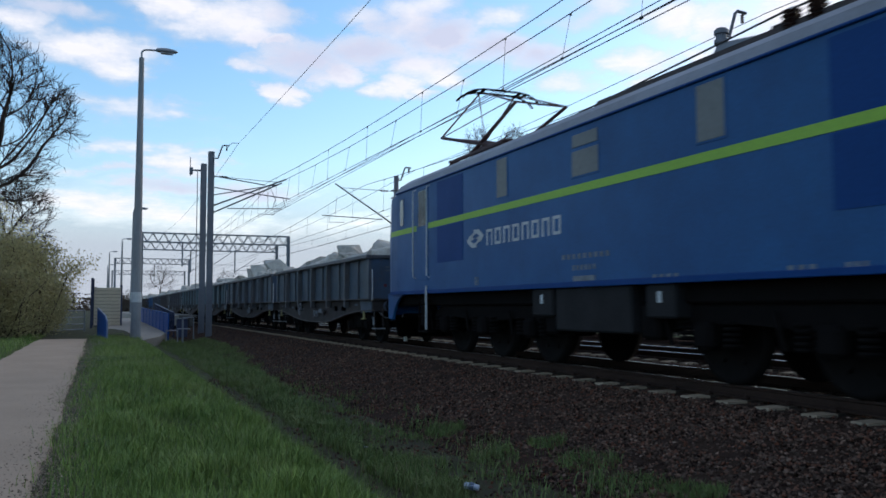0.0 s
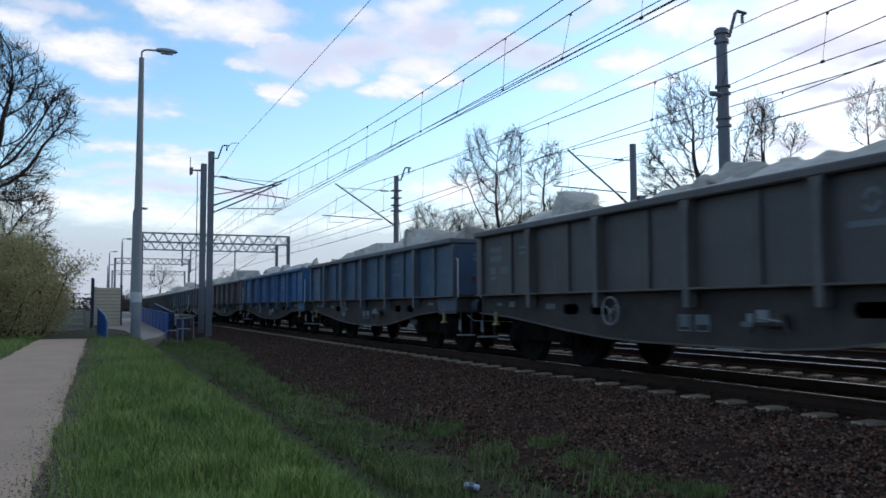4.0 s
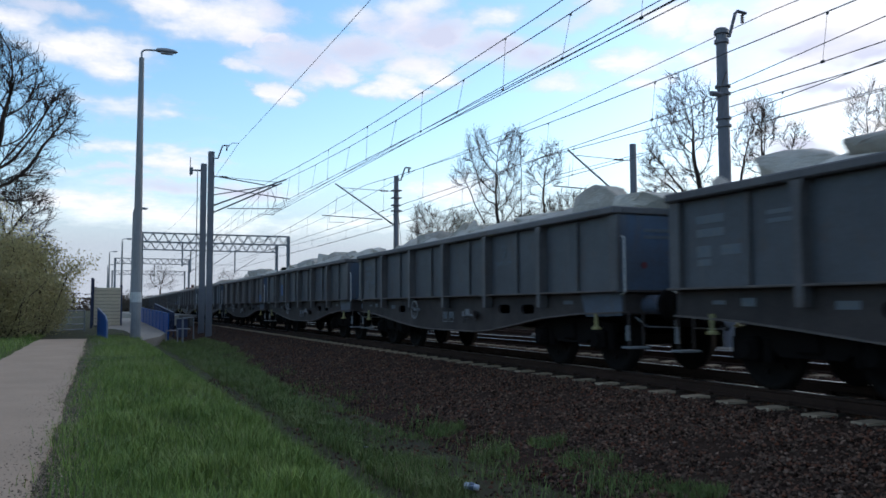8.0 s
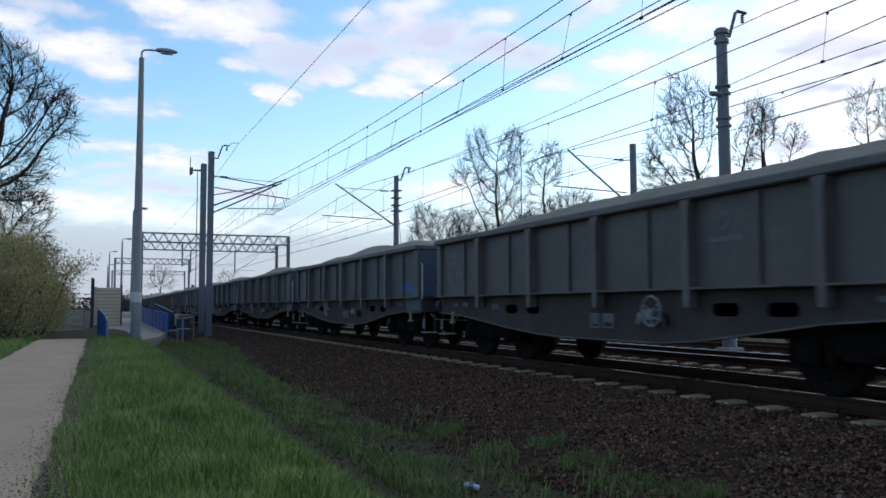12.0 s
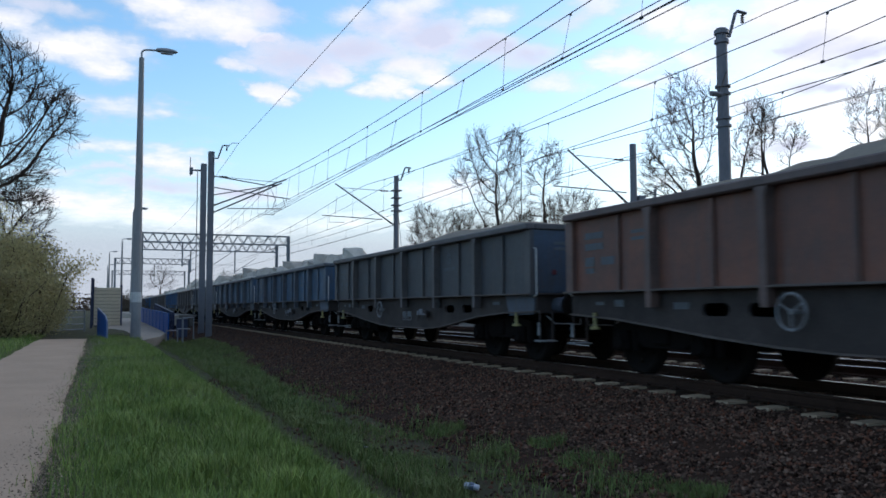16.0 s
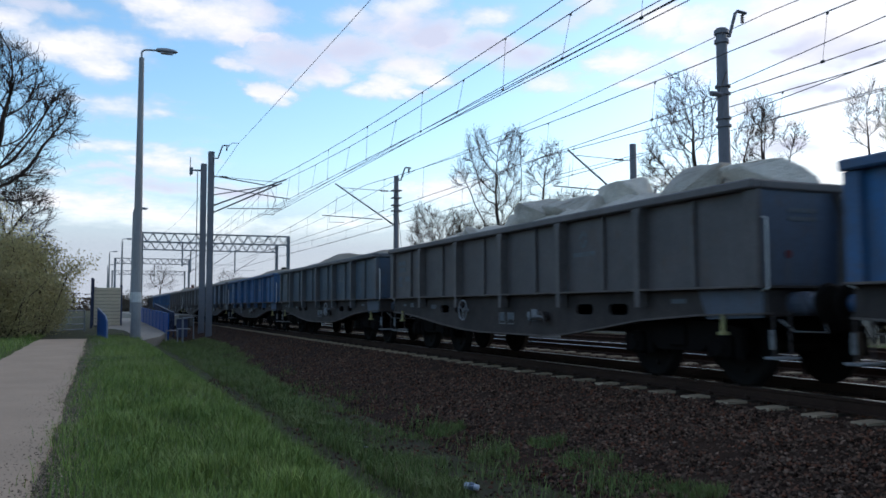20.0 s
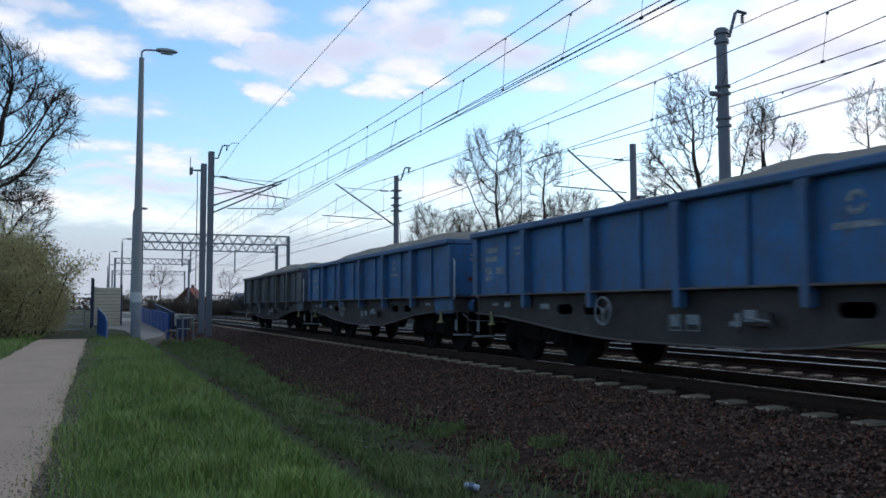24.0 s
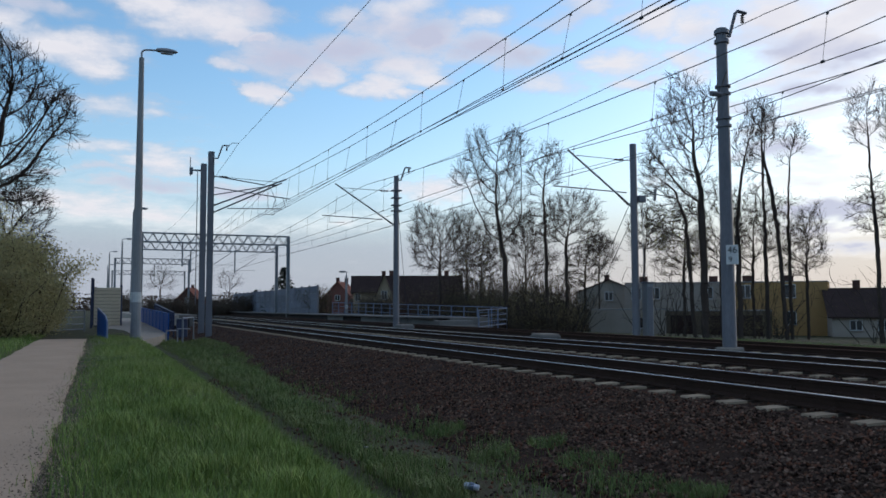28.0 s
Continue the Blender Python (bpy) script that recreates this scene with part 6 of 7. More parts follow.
def wheelset_mesh(r, axle=2.0, solid=True):
    mb = MB()
    for sx in (-1, 1):
        x = sx * 0.72
        mb.lathe([(0.09, x - 0.09 * sx), (0.1, x - 0.03 * sx), (r * 0.45, x - 0.01 * sx), (r * 0.82, x + 0.02 * sx), (r * 0.86, x + 0.06 * sx), (r, x + 0.065 * sx), (r + 0.005, x - 0.03 * sx), (r + 0.028, x - 0.045 * sx), (r + 0.025, x - 0.07 * sx), (r * 0.86, x - 0.07 * sx), (r * 0.8, x - 0.03 * sx), (r * 0.45, x - 0.07 * sx), (0.09, x - 0.09 * sx)], (0, 0, 0), "x", 28)
        for i in range(6):
            t = math.pi * i / 3
            mb.tube((x + 0.02 * sx, r * 0.6 * math.cos(t), r * 0.6 * math.sin(t)), (x + 0.035 * sx, r * 0.6 * math.cos(t), r * 0.6 * math.sin(t)), 0.035, n=6)
    mb.tube((-axle / 2, 0, 0), (axle / 2, 0, 0), 0.085, n=10)
    return mb.mesh("wheelset", M["wheel"], True)


def wheelset(me, parent, y, r, kind):
    """Turns about its own axle; its place in the bogie is held by the parent inverse."""
    ob = new("wheelset", me)
    ob.parent = parent
    ob.matrix_parent_inverse = Matrix.Translation((0, y, r))
    turning[kind].append(ob)
    return ob


def bogie_side_mesh(sx):
    mb = MB()
    x = sx * 1.0
    mb.prism([(-1.2, 0.62), (-0.75, 0.66), (-0.45, 0.42), (0.45, 0.42), (0.75, 0.66), (1.2, 0.62), (1.2, 0.74), (0.7, 0.82), (-0.7, 0.82), (-1.2, 0.74)], x - 0.06, x + 0.06, "x")
    for y in (-0.9, 0.9):
        mb.box((x + sx * 0.05, y, 0.5), (0.22, 0.3, 0.32), 0.05)
        mb.lathe([(0.0, x + sx * 0.2), (0.1, x + sx * 0.2), (0.115, x + sx * 0.17), (0.115, x)], (0, y, 0.49), "x", 14)
        for dy in (-0.26, 0.26):
            mb.tube((x + sx * 0.03, y + dy, 0.36), (x + sx * 0.03, y + dy, 0.64), 0.07, n=10)
    mb.box((x + sx * 0.05, 0, 0.62), (0.14, 0.34, 0.3), 0.03)
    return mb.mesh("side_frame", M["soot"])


def emblem_mesh(x, c, z, s):
    """Round two-part swoosh emblem as plain shapes."""
    mb = MB()
    for flip in (1, -1):
        pts = []
        n = 9
        for i in range(n):
            t = radians(20 + 150 * i / (n - 1))
            pts.append((math.cos(t), math.sin(t)))
        for i in range(n)[::-1]:
            t = radians(20 + 150 * i / (n - 1))
            pts.append((0.55 * math.cos(t) + 0.12, 0.62 * math.sin(t) - 0.05))
        mb.prism([(-(c + flip * u * s * 0.95), z + flip * w * s) for u, w in pts], x, x - 0.006, "x")
    return mb.mesh("emblem", M["stencil"])


def build_wagon():
    w = thing("freight_wagon", "open freight wagon", "freight wagon", "train of wagons")
    me_rib = {(a, s): rib_mesh(a, s) for a in (True, False) for s in (-1, 1)}
    for s in (-1, 1):
        part("side_wall", MB().box((s * SIDE, -BODY / 2, 1.81), (0.04, BODY - 0.1, 1.14), 0.006), M["paint"], w)
        part("floor_flange", MB().box((s * 1.435, -BODY / 2, 1.235), (0.18, BODY - 0.04, 0.03), 0.006), M["flange"], w)
        part("side_sill", sill_mesh(s * 1.34), None, w)
        edge = MB().prism([(-a, z) for a, z in BELLY] + [(-a, z - 0.022) for a, z in BELLY[::-1]], s * 1.26, s * 1.4, "x")
        part("sill_flange", edge, M["flange"], w, "pale lower flange of the side sill")
        for y in WIDE_RIBS:
            part("wide_rib", me_rib[(True, s)], None, w, at=pose(0, -y, 0))
        for y in THIN_RIBS:
            part("thin_rib", me_rib[(False, s)], None, w, at=pose(0, -y, 0))
        for y in (-0.11, -BODY + 0.11):
            part("corner_post", MB().prism([(y - 0.1, 2.36), (y + 0.1, 2.36), (y + 0.1, 1.22), (y - 0.1, 1.22)], s * 1.38, s * 1.455, "x"), M["paint"], w)
        rail = MB().box((s * 1.44, -BODY / 2, 2.425), (0.17, BODY, 0.115), 0.02)
        part("top_rail", rail, M["paint"], w)
        for y in (-0.7, -BODY + 0.7):
            br = MB()
            br.tube((s * 1.37, y, 0.92), (s * 1.37, y, 0.74), 0.032, n=10)
            br.lathe([(0.025, 0.74), (0.04, 0.71), (0.075, 0.695), (0.075, 0.665), (0.0, 0.665)], (s * 1.37, y, 0), "z", 12)
            part("lashing_bollard", br, M["yellow"], w, "chalky yellow bollard under the sill")
        ends = ((-1, -0.05), (1, -BODY + 0.05))
        for sg, y in ends:
            hr = MB()
            yy = y + (0.09 if sg < 0 else -0.09)
            hr.line([(s * 1.36, y, 2.05), (s * 1.36, yy, 2.02), (s * 1.36, yy, 1.22), (s * 1.36, y, 1.19)], 0.014, 6)
            part("handrail", hr, M["white"], w, "worn pale handrail")
            st = MB()
            st.line([(s * 1.3, yy, 0.95), (s * 1.3, yy, 0.42), (s * 1.05, yy, 0.42), (s * 1.05, yy, 0.95)], 0.016, 6)
            sp = part("step", st, M["sill"], w)
            part("step_plate", MB().box((s * 1.18, yy, 0.42), (0.34, 0.22, 0.03), 0.006), M["faded"], sp, "pale worn step plate")
            part("step_grip", MB().tube((s * 1.32, yy, 0.52), (s * 1.32, yy, 0.74), 0.026, n=8), M["faded"], sp, "pale worn grip")
            if sg > 0:
                part("corner_plate", MB().prism([(y, 1.215), (y, 0.88), (y + 0.95, 0.85), (y + 1.1, 1.215)], s * 1.343, s * 1.36, "x"), M["paint"], w)
            bf = MB()
            bx, d = s * 0.875, (1 if sg < 0 else -1)
            bf.lathe([(0.0, y), (0.14, y), (0.14, y + d * 0.24), (0.1, y + d * 0.26), (0.1, y + d * 0.46), (0.0, y + d * 0.46)], (bx, 0, 1.04), "y", 16)
            b = part("buffer", bf, M["paint"], w)
            part("buffer_head", MB().lathe([(0.0, y + d * 0.46), (0.22, y + d * 0.48), (0.235, y + d * 0.5), (0.2, y + d * 0.53), (0.0, y + d * 0.55)], (bx, 0, 1.04), "y", 18), M["wheel"], b)
        # lettering panels as plain bars
        for (u, z, a, h) in ((0.72, 2.1, 0.5, 0.1), (0.72, 1.93, 0.5, 0.1), (0.6, 1.7, 0.26, 0.14), (0.6, 1.56, 0.24, 0.08), (1.08, 1.7, 0.34, 0.12), (1.9, 2.08, 0.46, 0.05), (1.9, 1.98, 0.46, 0.05)):
            part("lettering_bar", MB().box((s * 1.383, -u, z), (0.006, a, h), 0), M["stencil"], w)
        for (u, z, a, h) in ((0.8, 1.06, 0.22, 0.05), (1.3, 1.06, 0.22, 0.1), (2.7, 1.02, 0.3, 0.09), (6.15, 0.82, 0.16, 0.14), (6.5, 0.84, 0.26, 0.12), (7.3, 0.8, 0.24, 0.06), (11.3, 1.08, 0.3, 0.06)):
            part("lettering_bar", MB().box((s * 1.344, -u, z), (0.006, a, h), 0), M["stencil"], w)
        part("emblem", emblem_mesh(s * 1.384, 9.08, 2.06, 0.13), None, w)
        part("lettering_bar", MB().box((s * 1.383, -9.08, 1.83), (0.006, 0.62, 0.07), 0), M["stencil"], w)
    for y, d in ((-0.05, 1), (-BODY + 0.05, -1)):
        e = part("end_wall", MB().box((0, y - d * 0.02, 1.8), (2.74, 0.04, 1.16), 0.006), M["paint"], w)
        part("end_rib", MB().prism([(-0.2, 1.22), (0.2, 1.22), (0.14, 2.1), (0.24, 2.36), (-0.24, 2.36), (-0.14, 2.1)], y, y + d * 0.13, "y"), M["paint"], e)
        part("end_flange", MB().box((0, y + d * 0.05, 1.235), (2.7, 0.1, 0.035), 0.006), M["sill"], e)
        part("end_marking", MB().lathe([(0.0, y + d * 0.012), (0.05, y + d * 0.012), (0.05, y)], (-0.95, 0, 1.62), "y", 12), M["marking"], e, "round red marking")
        for zz in (2.14, 2.04):
            part("lettering_bar", MB().box((-0.72, y + d * 0.004, zz), (0.46, 0.006, 0.05), 0), M["stencil"], e)
        part("end_rail", MB().box((0, y - d * 0.02, 2.425), (2.7, 0.12, 0.112), 0.02), M["paint"], w)
        part("head_stock", MB().box((0, y - d * 0.05, 1.06), (2.7, 0.1, 0.34), 0.02), M["sill"], w)
        cp = MB()
        cp.tube((0, y, 1.0), (0, y + d * 0.35, 0.98), 0.05, n=8)
        cp.torus((0, y + d * 0.45, 0.9), 0.1, 0.025, "x", 14, 6)
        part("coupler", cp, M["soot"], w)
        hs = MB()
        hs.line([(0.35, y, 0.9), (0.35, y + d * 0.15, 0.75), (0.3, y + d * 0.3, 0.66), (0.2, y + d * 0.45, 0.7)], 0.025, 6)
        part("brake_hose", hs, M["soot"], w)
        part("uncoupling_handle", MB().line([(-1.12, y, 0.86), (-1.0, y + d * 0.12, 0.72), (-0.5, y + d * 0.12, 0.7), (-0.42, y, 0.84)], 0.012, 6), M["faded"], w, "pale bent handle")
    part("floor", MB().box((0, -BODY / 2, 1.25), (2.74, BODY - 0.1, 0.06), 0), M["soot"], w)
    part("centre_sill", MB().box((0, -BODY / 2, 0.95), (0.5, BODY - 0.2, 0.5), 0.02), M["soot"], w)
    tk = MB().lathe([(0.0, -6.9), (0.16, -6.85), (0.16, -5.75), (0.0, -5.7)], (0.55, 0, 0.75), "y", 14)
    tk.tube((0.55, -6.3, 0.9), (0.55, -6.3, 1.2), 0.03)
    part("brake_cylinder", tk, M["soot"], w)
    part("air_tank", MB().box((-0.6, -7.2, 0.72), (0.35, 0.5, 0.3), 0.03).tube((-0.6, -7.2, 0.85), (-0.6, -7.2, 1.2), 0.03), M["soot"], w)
    hw = MB()
    hw.torus((-1.53, -4.74, 0.95), 0.2, 0.015, "x", 20, 6)
    for i in range(3):
        t = math.pi * 2 / 3 * i + 0.5
        hw.tube((-1.53, -4.74, 0.95), (-1.53, -4.74 + 0.2 * math.cos(t), 0.95 + 0.2 * math.sin(t)), 0.011, n=5)
    hw.tube((-1.4, -4.74, 0.95), (-1.54, -4.74, 0.95), 0.03, n=8)
    part("handwheel", hw, M["faded"], w, "pale spoked brake handwheel")
    lv = MB().box((-1.45, -7.75, 0.86), (0.1, 0.42, 0.16), 0.02)
    lv.tube((-1.5, -7.65, 0.95), (-1.5, -7.5, 0.7), 0.018, n=6)
    lv.tube((-1.5, -7.95, 0.93), (-1.5, -8.05, 0.72), 0.018, n=6)
    part("brake_lever_box", lv, M["sill"], w)
    lp = MB().box((-1.51, -7.7, 0.9), (0.02, 0.2, 0.14), 0.004).box((-1.51, -7.5, 0.88), (0.02, 0.08, 0.1), 0.004).tube((-1.515, -7.62, 0.88), (-1.515, -7.98, 0.84), 0.016, n=6)
    part("brake_plate", lp, M["faded"], w, "pale brake changeover plate and lever")
    for u in (6.15, 6.5):
        fr = MB()
        for dz in (-0.1, 0.1):
            fr.box((-1.346, -u, 0.8 + dz), (0.006, 0.24, 0.012), 0)
        for dy in (-0.12, 0.12):
            fr.box((-1.346, -u + dy, 0.8), (0.006, 0.012, 0.21), 0)
        part("panel_outline", fr, M["faded"], w)
    sm = {s: bogie_side_mesh(s) for s in (-1, 1)}
    wm = wheelset_mesh(WHEEL_R)
    for y in (-1.93, -BODY + 1.93):
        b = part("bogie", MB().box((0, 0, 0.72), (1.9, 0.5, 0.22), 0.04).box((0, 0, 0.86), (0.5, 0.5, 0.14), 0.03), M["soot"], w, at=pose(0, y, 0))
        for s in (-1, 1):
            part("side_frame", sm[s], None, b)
        for dy in (-0.9, 0.9):
            wheelset(wm, b, dy, WHEEL_R, "wagon")
    return w


# colour, words for it, load (rocks or gravel), shown handwheel size
GREY, SLATE, TEAL, BROWN, NAVY, BLUE, RUST, DULL = (0.064, 0.07, 0.08), (0.05, 0.08, 0.11), (0.035, 0.115, 0.145), (0.078, 0.067, 0.067), (0.03, 0.088, 0.16), (0.012, 0.12, 0.3), (0.2, 0.078, 0.05), (0.034, 0.1, 0.17)
CONSIST = [(SLATE, "slate grey", "r"), (SLATE, "dark slate grey", "r"), (TEAL, "dull teal", "r"), (TEAL, "teal", "r"), (SLATE, "blue-grey", "r"),
           (BROWN, "brown", "r"), (NAVY, "dull blue", "r"), (BLUE, "bright blue", "r"), (BROWN, "brown", "r"), (GREY, "brownish grey", "r"),
           (DULL, "faded blue", "r"), (GREY, "dark grey", "r"), (GREY, "dark grey", "r"), (GREY, "dark grey", "r"), (BROWN, "grey-brown", "r"),
           (SLATE, "dark slate", "g"), (GREY, "dark grey", "g"), (GREY, "grey with a blue lower band", "g"), (BROWN, "grey-brown", "g"), (GREY, "grey with a blue patch", "g"),
           (GREY, "grey", "g"), (SLATE, "blue-grey", "g"), (SLATE, "slate grey", "g"), (SLATE, "dull grey-blue", "g"), (RUST, "reddish brown", "g"),
           (GREY, "grey", "g"), (NAVY, "slate blue", "r"), (DULL, "blue", "r"), (SLATE, "dark slate", "r"), (BROWN, "grey-brown", "r"),
           (BLUE, "bright blue", "r"), (BROWN, "grey-brown", "r"), (SLATE, "slate blue", "g"), (BLUE, "blue", "g"), (NAVY, "dull blue", "g"),
           (GREY, "grey", "g"), (BROWN, "rusty grey with blue panels", "g"), (BLUE, "blue", "g"), (BLUE, "bright blue", "g"), (GREY, "dark grey", "g")]
PATCHES = {14}
DUST = (0.14, 0.118, 0.112)
PAINTED = ("side_wall", "wide_rib", "thin_rib", "corner_post", "corner_plate", "top_rail", "end_wall", "end_rib", "end_rail", "buffer")
FRESH = (0.02, 0.1, 0.28)
FRONT_PATCH = {15, 20, 25, 30}
FAR_WHEEL = {2, 9, 12, 17, 18, 19, 24, 29, 30, 33, 37}


def paint_wagon(w, colour, no):
    r = random.Random(no * 13 + 1)
    shade = r.uniform(1.02, 1.28)
    for o in w.children_recursive:
        kind_of = o.name.split(".")[0]
        if kind_of in PAINTED:
            # raised edges have lost most of their paint to brake dust
            dust = {"side_wall": 0.0, "end_wall": 0.1, "thin_rib": 0.3, "wide_rib": 0.6, "top_rail": 0.7, "end_rail": 0.6}.get(kind_of, 0.3) * (0.3 if colour is BLUE else 1.0)
            tint = shade * (0.88 if colour is BLUE else 1.0)
            ground_coat = colour
            if kind_of in ("end_wall", "corner_plate", "buffer") and colour is not BLUE:
                # end walls, corner plates and buffers are mixed mostly towards blue
                ground_coat = tuple(0.35 * a + 0.65 * b for a, b in zip(colour, (0.028, 0.085, 0.17)))
            o.color = (*[tint * c * (1 - dust) + d * dust for c, d in zip(ground_coat, DUST)], 1)
        if kind_of in ("lettering_bar", "emblem"):
            lift = 0.95 if colour is BLUE else 0.6 if colour in (TEAL, NAVY, DULL) else 0.36 if no % 3 else 0.5
            o.color = (0.26 * lift, 0.27 * lift, 0.28 * lift, 1)
        if kind_of == "handwheel" and no in FAR_WHEEL:
            o.location.y = -3.05
    for s in (-1, 1):
        spots = []     # place, height, length and height of fresh blue patches
        if no in PATCHES:
            spots = [(2.95, 1.72, 0.42, 0.44)]
        if no in FRONT_PATCH:
            spots = [(12.1, 1.45, 0.55, 0.32)] if no % 2 else [(11.9, 1.5, 0.9, 0.26), (12.45, 1.42, 0.4, 0.16)]
        if no == 18:
            spots = [(c, 1.43 + 0.02 * (i % 3), 0.86, 0.3 - 0.03 * (i % 2)) for i, c in enumerate((2.8, 3.85, 4.9, 5.95, 7.0, 8.05, 9.1, 10.15, 11.15, 12.2))] + [(3.85, 1.78, 0.5, 0.4), (2.8, 1.8, 0.7, 0.36)]
        if no == 37:
            spots = [(1.8, 1.75, 0.6, 0.6), (3.85, 1.8, 0.84, 0.84), (4.9, 1.85, 0.84, 0.7), (8.05, 1.7, 0.8, 0.8), (10.15, 1.9, 0.7, 0.5)]
        for c, z, a, h in spots:
            pt = part("paint_patch", MB().box((s * (SIDE + 0.022), -c, z), (0.006, a, h), 0), M["paint"], w, "patch of fresh blue paint")
            pt.color = (*FRESH, 1)


def rock_pool():
    out = []
    for k in range(10):
        bm = bmesh.new()
        r = random.Random(100 + k)
        for _ in range(18):
            q = Vector((r.uniform(-1, 1), r.uniform(-1, 1), r.uniform(-1, 1)))
            q = q / max(abs(q.x), abs(q.y), abs(q.z)) * r.uniform(0.8, 1.0) if r.random() < 0.35 else q.normalized() * r.uniform(0.9, 1.1)
            bm.verts.new(q)
        hull = bmesh.ops.convex_hull(bm, input=list(bm.verts))
        bmesh.ops.delete(bm, geom=list({g for g in hull["geom_interior"] + hull["geom_unused"] if isinstance(g, bmesh.types.BMVert)}), context="VERTS")
        bmesh.ops.bevel(bm, geom=list(bm.edges), offset=0.03, segments=1, affect="EDGES")
        bmesh.ops.triangulate(bm, faces=list(bm.faces))
        bmesh.ops.subdivide_edges(bm, edges=[e for e in bm.edges if e.calc_length() > 0.4], cuts=1)
        for v in bm.verts:
            q = v.co * 2.6 + Vector((k * 7.7, 0, 0))
            v.co *= 1 + 0.1 * noise.noise(q) + 0.06 * noise.noise(q * 2.7)
        bmesh.ops.recalc_face_normals(bm, faces=bm.faces)
        me = bpy.data.meshes.new("boulder")
        bm.to_mesh(me)
        bm.free()
        me.materials.append(M["rock"])
        out.append(me)
    return out


def heap_mesh(seed, height, rough):
    mb = MB()
    nx, ny = 14, 64
    for j in range(ny + 1):
        y = -0.1 - (BODY - 0.2) * j / ny
        t = j / ny
        along = min(1.0, 5.0 * min(t, 1 - t)) ** 0.7 * (0.8 + 0.4 * noise.noise((t * 5.2, seed * 3.7, 0)))
        for i in range(nx + 1):
            x = -1.36 + 2.72 * i / nx
            across = max(0.0, 1 - (abs(x) / 1.36) ** 2.6)
            z = 2.34 + height * along * across + rough * noise.noise((x * 2.3, y * 2.3, seed)) + rough * 0.5 * noise.noise((x * 7, y * 7, seed))
            mb.v.append((x, y, z))
    for j in range(ny):
        for i in range(nx):
            o = j * (nx + 1) + i
            mb.f.append((o, o + 1, o + nx + 2, o + nx + 1))
    n0 = len(mb.v)
    mb.v += [(-1.36, -0.1, 1.3), (1.36, -0.1, 1.3), (1.36, -BODY + 0.1, 1.3), (-1.36, -BODY + 0.1, 1.3)]
    mb.f.append((n0, n0 + 1, n0 + 2, n0 + 3))
    return mb


PILES = {}


def pile(no, *blocks):
    """The large blocks on one wagon: distance from its trailing end, half length, height of the top over the rail."""
    PILES[no] = blocks


pile(1, (3.2, 1.15, 3.06), (5.1, 0.86, 3.02), (6.9, 0.91, 3.16), (8.4, 0.63, 2.81), (10.6, 0.77, 3.04), (11.8, 0.73, 2.87))
pile(2, (4.7, 1.15, 3.28), (8.4, 1.15, 3.36), (11.0, 0.36, 2.90), (12.2, 0.60, 2.75))
pile(3, (3.6, 1.15, 3.13), (6.7, 0.70, 3.00), (8.6, 0.60, 2.92), (12.3, 0.45, 2.99))
pile(4, (1.7, 1.15, 3.11), (5.2, 1.00, 3.11), (7.0, 0.82, 3.08), (10.1, 0.75, 3.01), (11.4, 0.54, 2.99), (12.4, 0.37, 2.62))
pile(5, (1.2, 1.15, 2.97), (4.7, 1.15, 2.98), (9.0, 0.68, 3.10), (10.2, 0.58, 3.00), (11.4, 0.49, 2.77))
pile(6, (1.4, 1.15, 3.24), (5.6, 1.15, 3.04), (11.0, 1.15, 2.99))
pile(8, (0.8, 0.82, 3.05), (2.0, 0.69, 3.19))
pile(9, (1.5, 0.89, 3.13), (3.3, 0.87, 3.18), (5.0, 0.82, 3.30), (8.6, 0.90, 3.12), (10.0, 0.46, 3.00), (11.5, 0.66, 2.92))
pile(10, (1.7, 0.95, 3.26), (4.3, 1.15, 3.25), (7.4, 0.92, 3.02), (9.5, 1.10, 3.19), (11.7, 1.03, 3.01))
pile(11, (1.0, 1.15, 2.99), (4.0, 1.15, 3.45), (6.3, 1.00, 3.12), (8.1, 0.80, 3.02), (9.9, 0.61, 2.91), (10.9, 0.37, 3.11), (11.8, 0.72, 3.06))
pile(12, (2.2, 1.15, 3.08), (4.7, 0.76, 3.31), (6.7, 1.15, 3.32), (8.8, 0.92, 3.23), (10.2, 0.45, 2.98), (11.8, 0.30, 2.89), (12.3, 0.50, 2.72))
pile(13, (2.3, 0.83, 2.91), (4.5, 0.89, 2.96), (8.9, 0.57, 2.90), (11.1, 0.65, 3.04), (12.2, 0.69, 2.87))
pile(14, (1.2, 1.15, 3.05), (3.7, 1.15, 3.11), (7.3, 0.96, 3.02), (10.9, 0.46, 3.01), (11.8, 0.35, 2.72))
pile(15, (3.0, 1.15, 2.93), (6.2, 1.15, 3.13), (8.3, 0.52, 2.96), (10.7, 0.52, 2.86), (12.3, 0.49, 2.77))
pile(27, (2.3, 1.04, 3.18), (6.2, 0.97, 3.07), (8.8, 0.82, 3.02), (10.7, 0.46, 2.90), (12.1, 0.81, 3.08))
pile(28, (2.6, 1.15, 3.20), (5.0, 0.60, 3.03), (6.3, 0.72, 3.20), (8.0, 0.66, 2.97), (10.4, 0.54, 2.92), (12.0, 0.50, 3.00))
pile(29, (5.4, 0.85, 3.11), (7.4, 0.87, 2.97), (9.0, 0.71, 3.17), (10.8, 0.43, 3.14), (12.3, 0.56, 2.81))
pile(30, (3.1, 1.05, 3.12), (5.3, 1.13, 3.19), (7.4, 0.92, 3.42), (8.8, 0.52, 3.00), (10.8, 0.33, 3.26), (11.7, 0.60, 3.26))
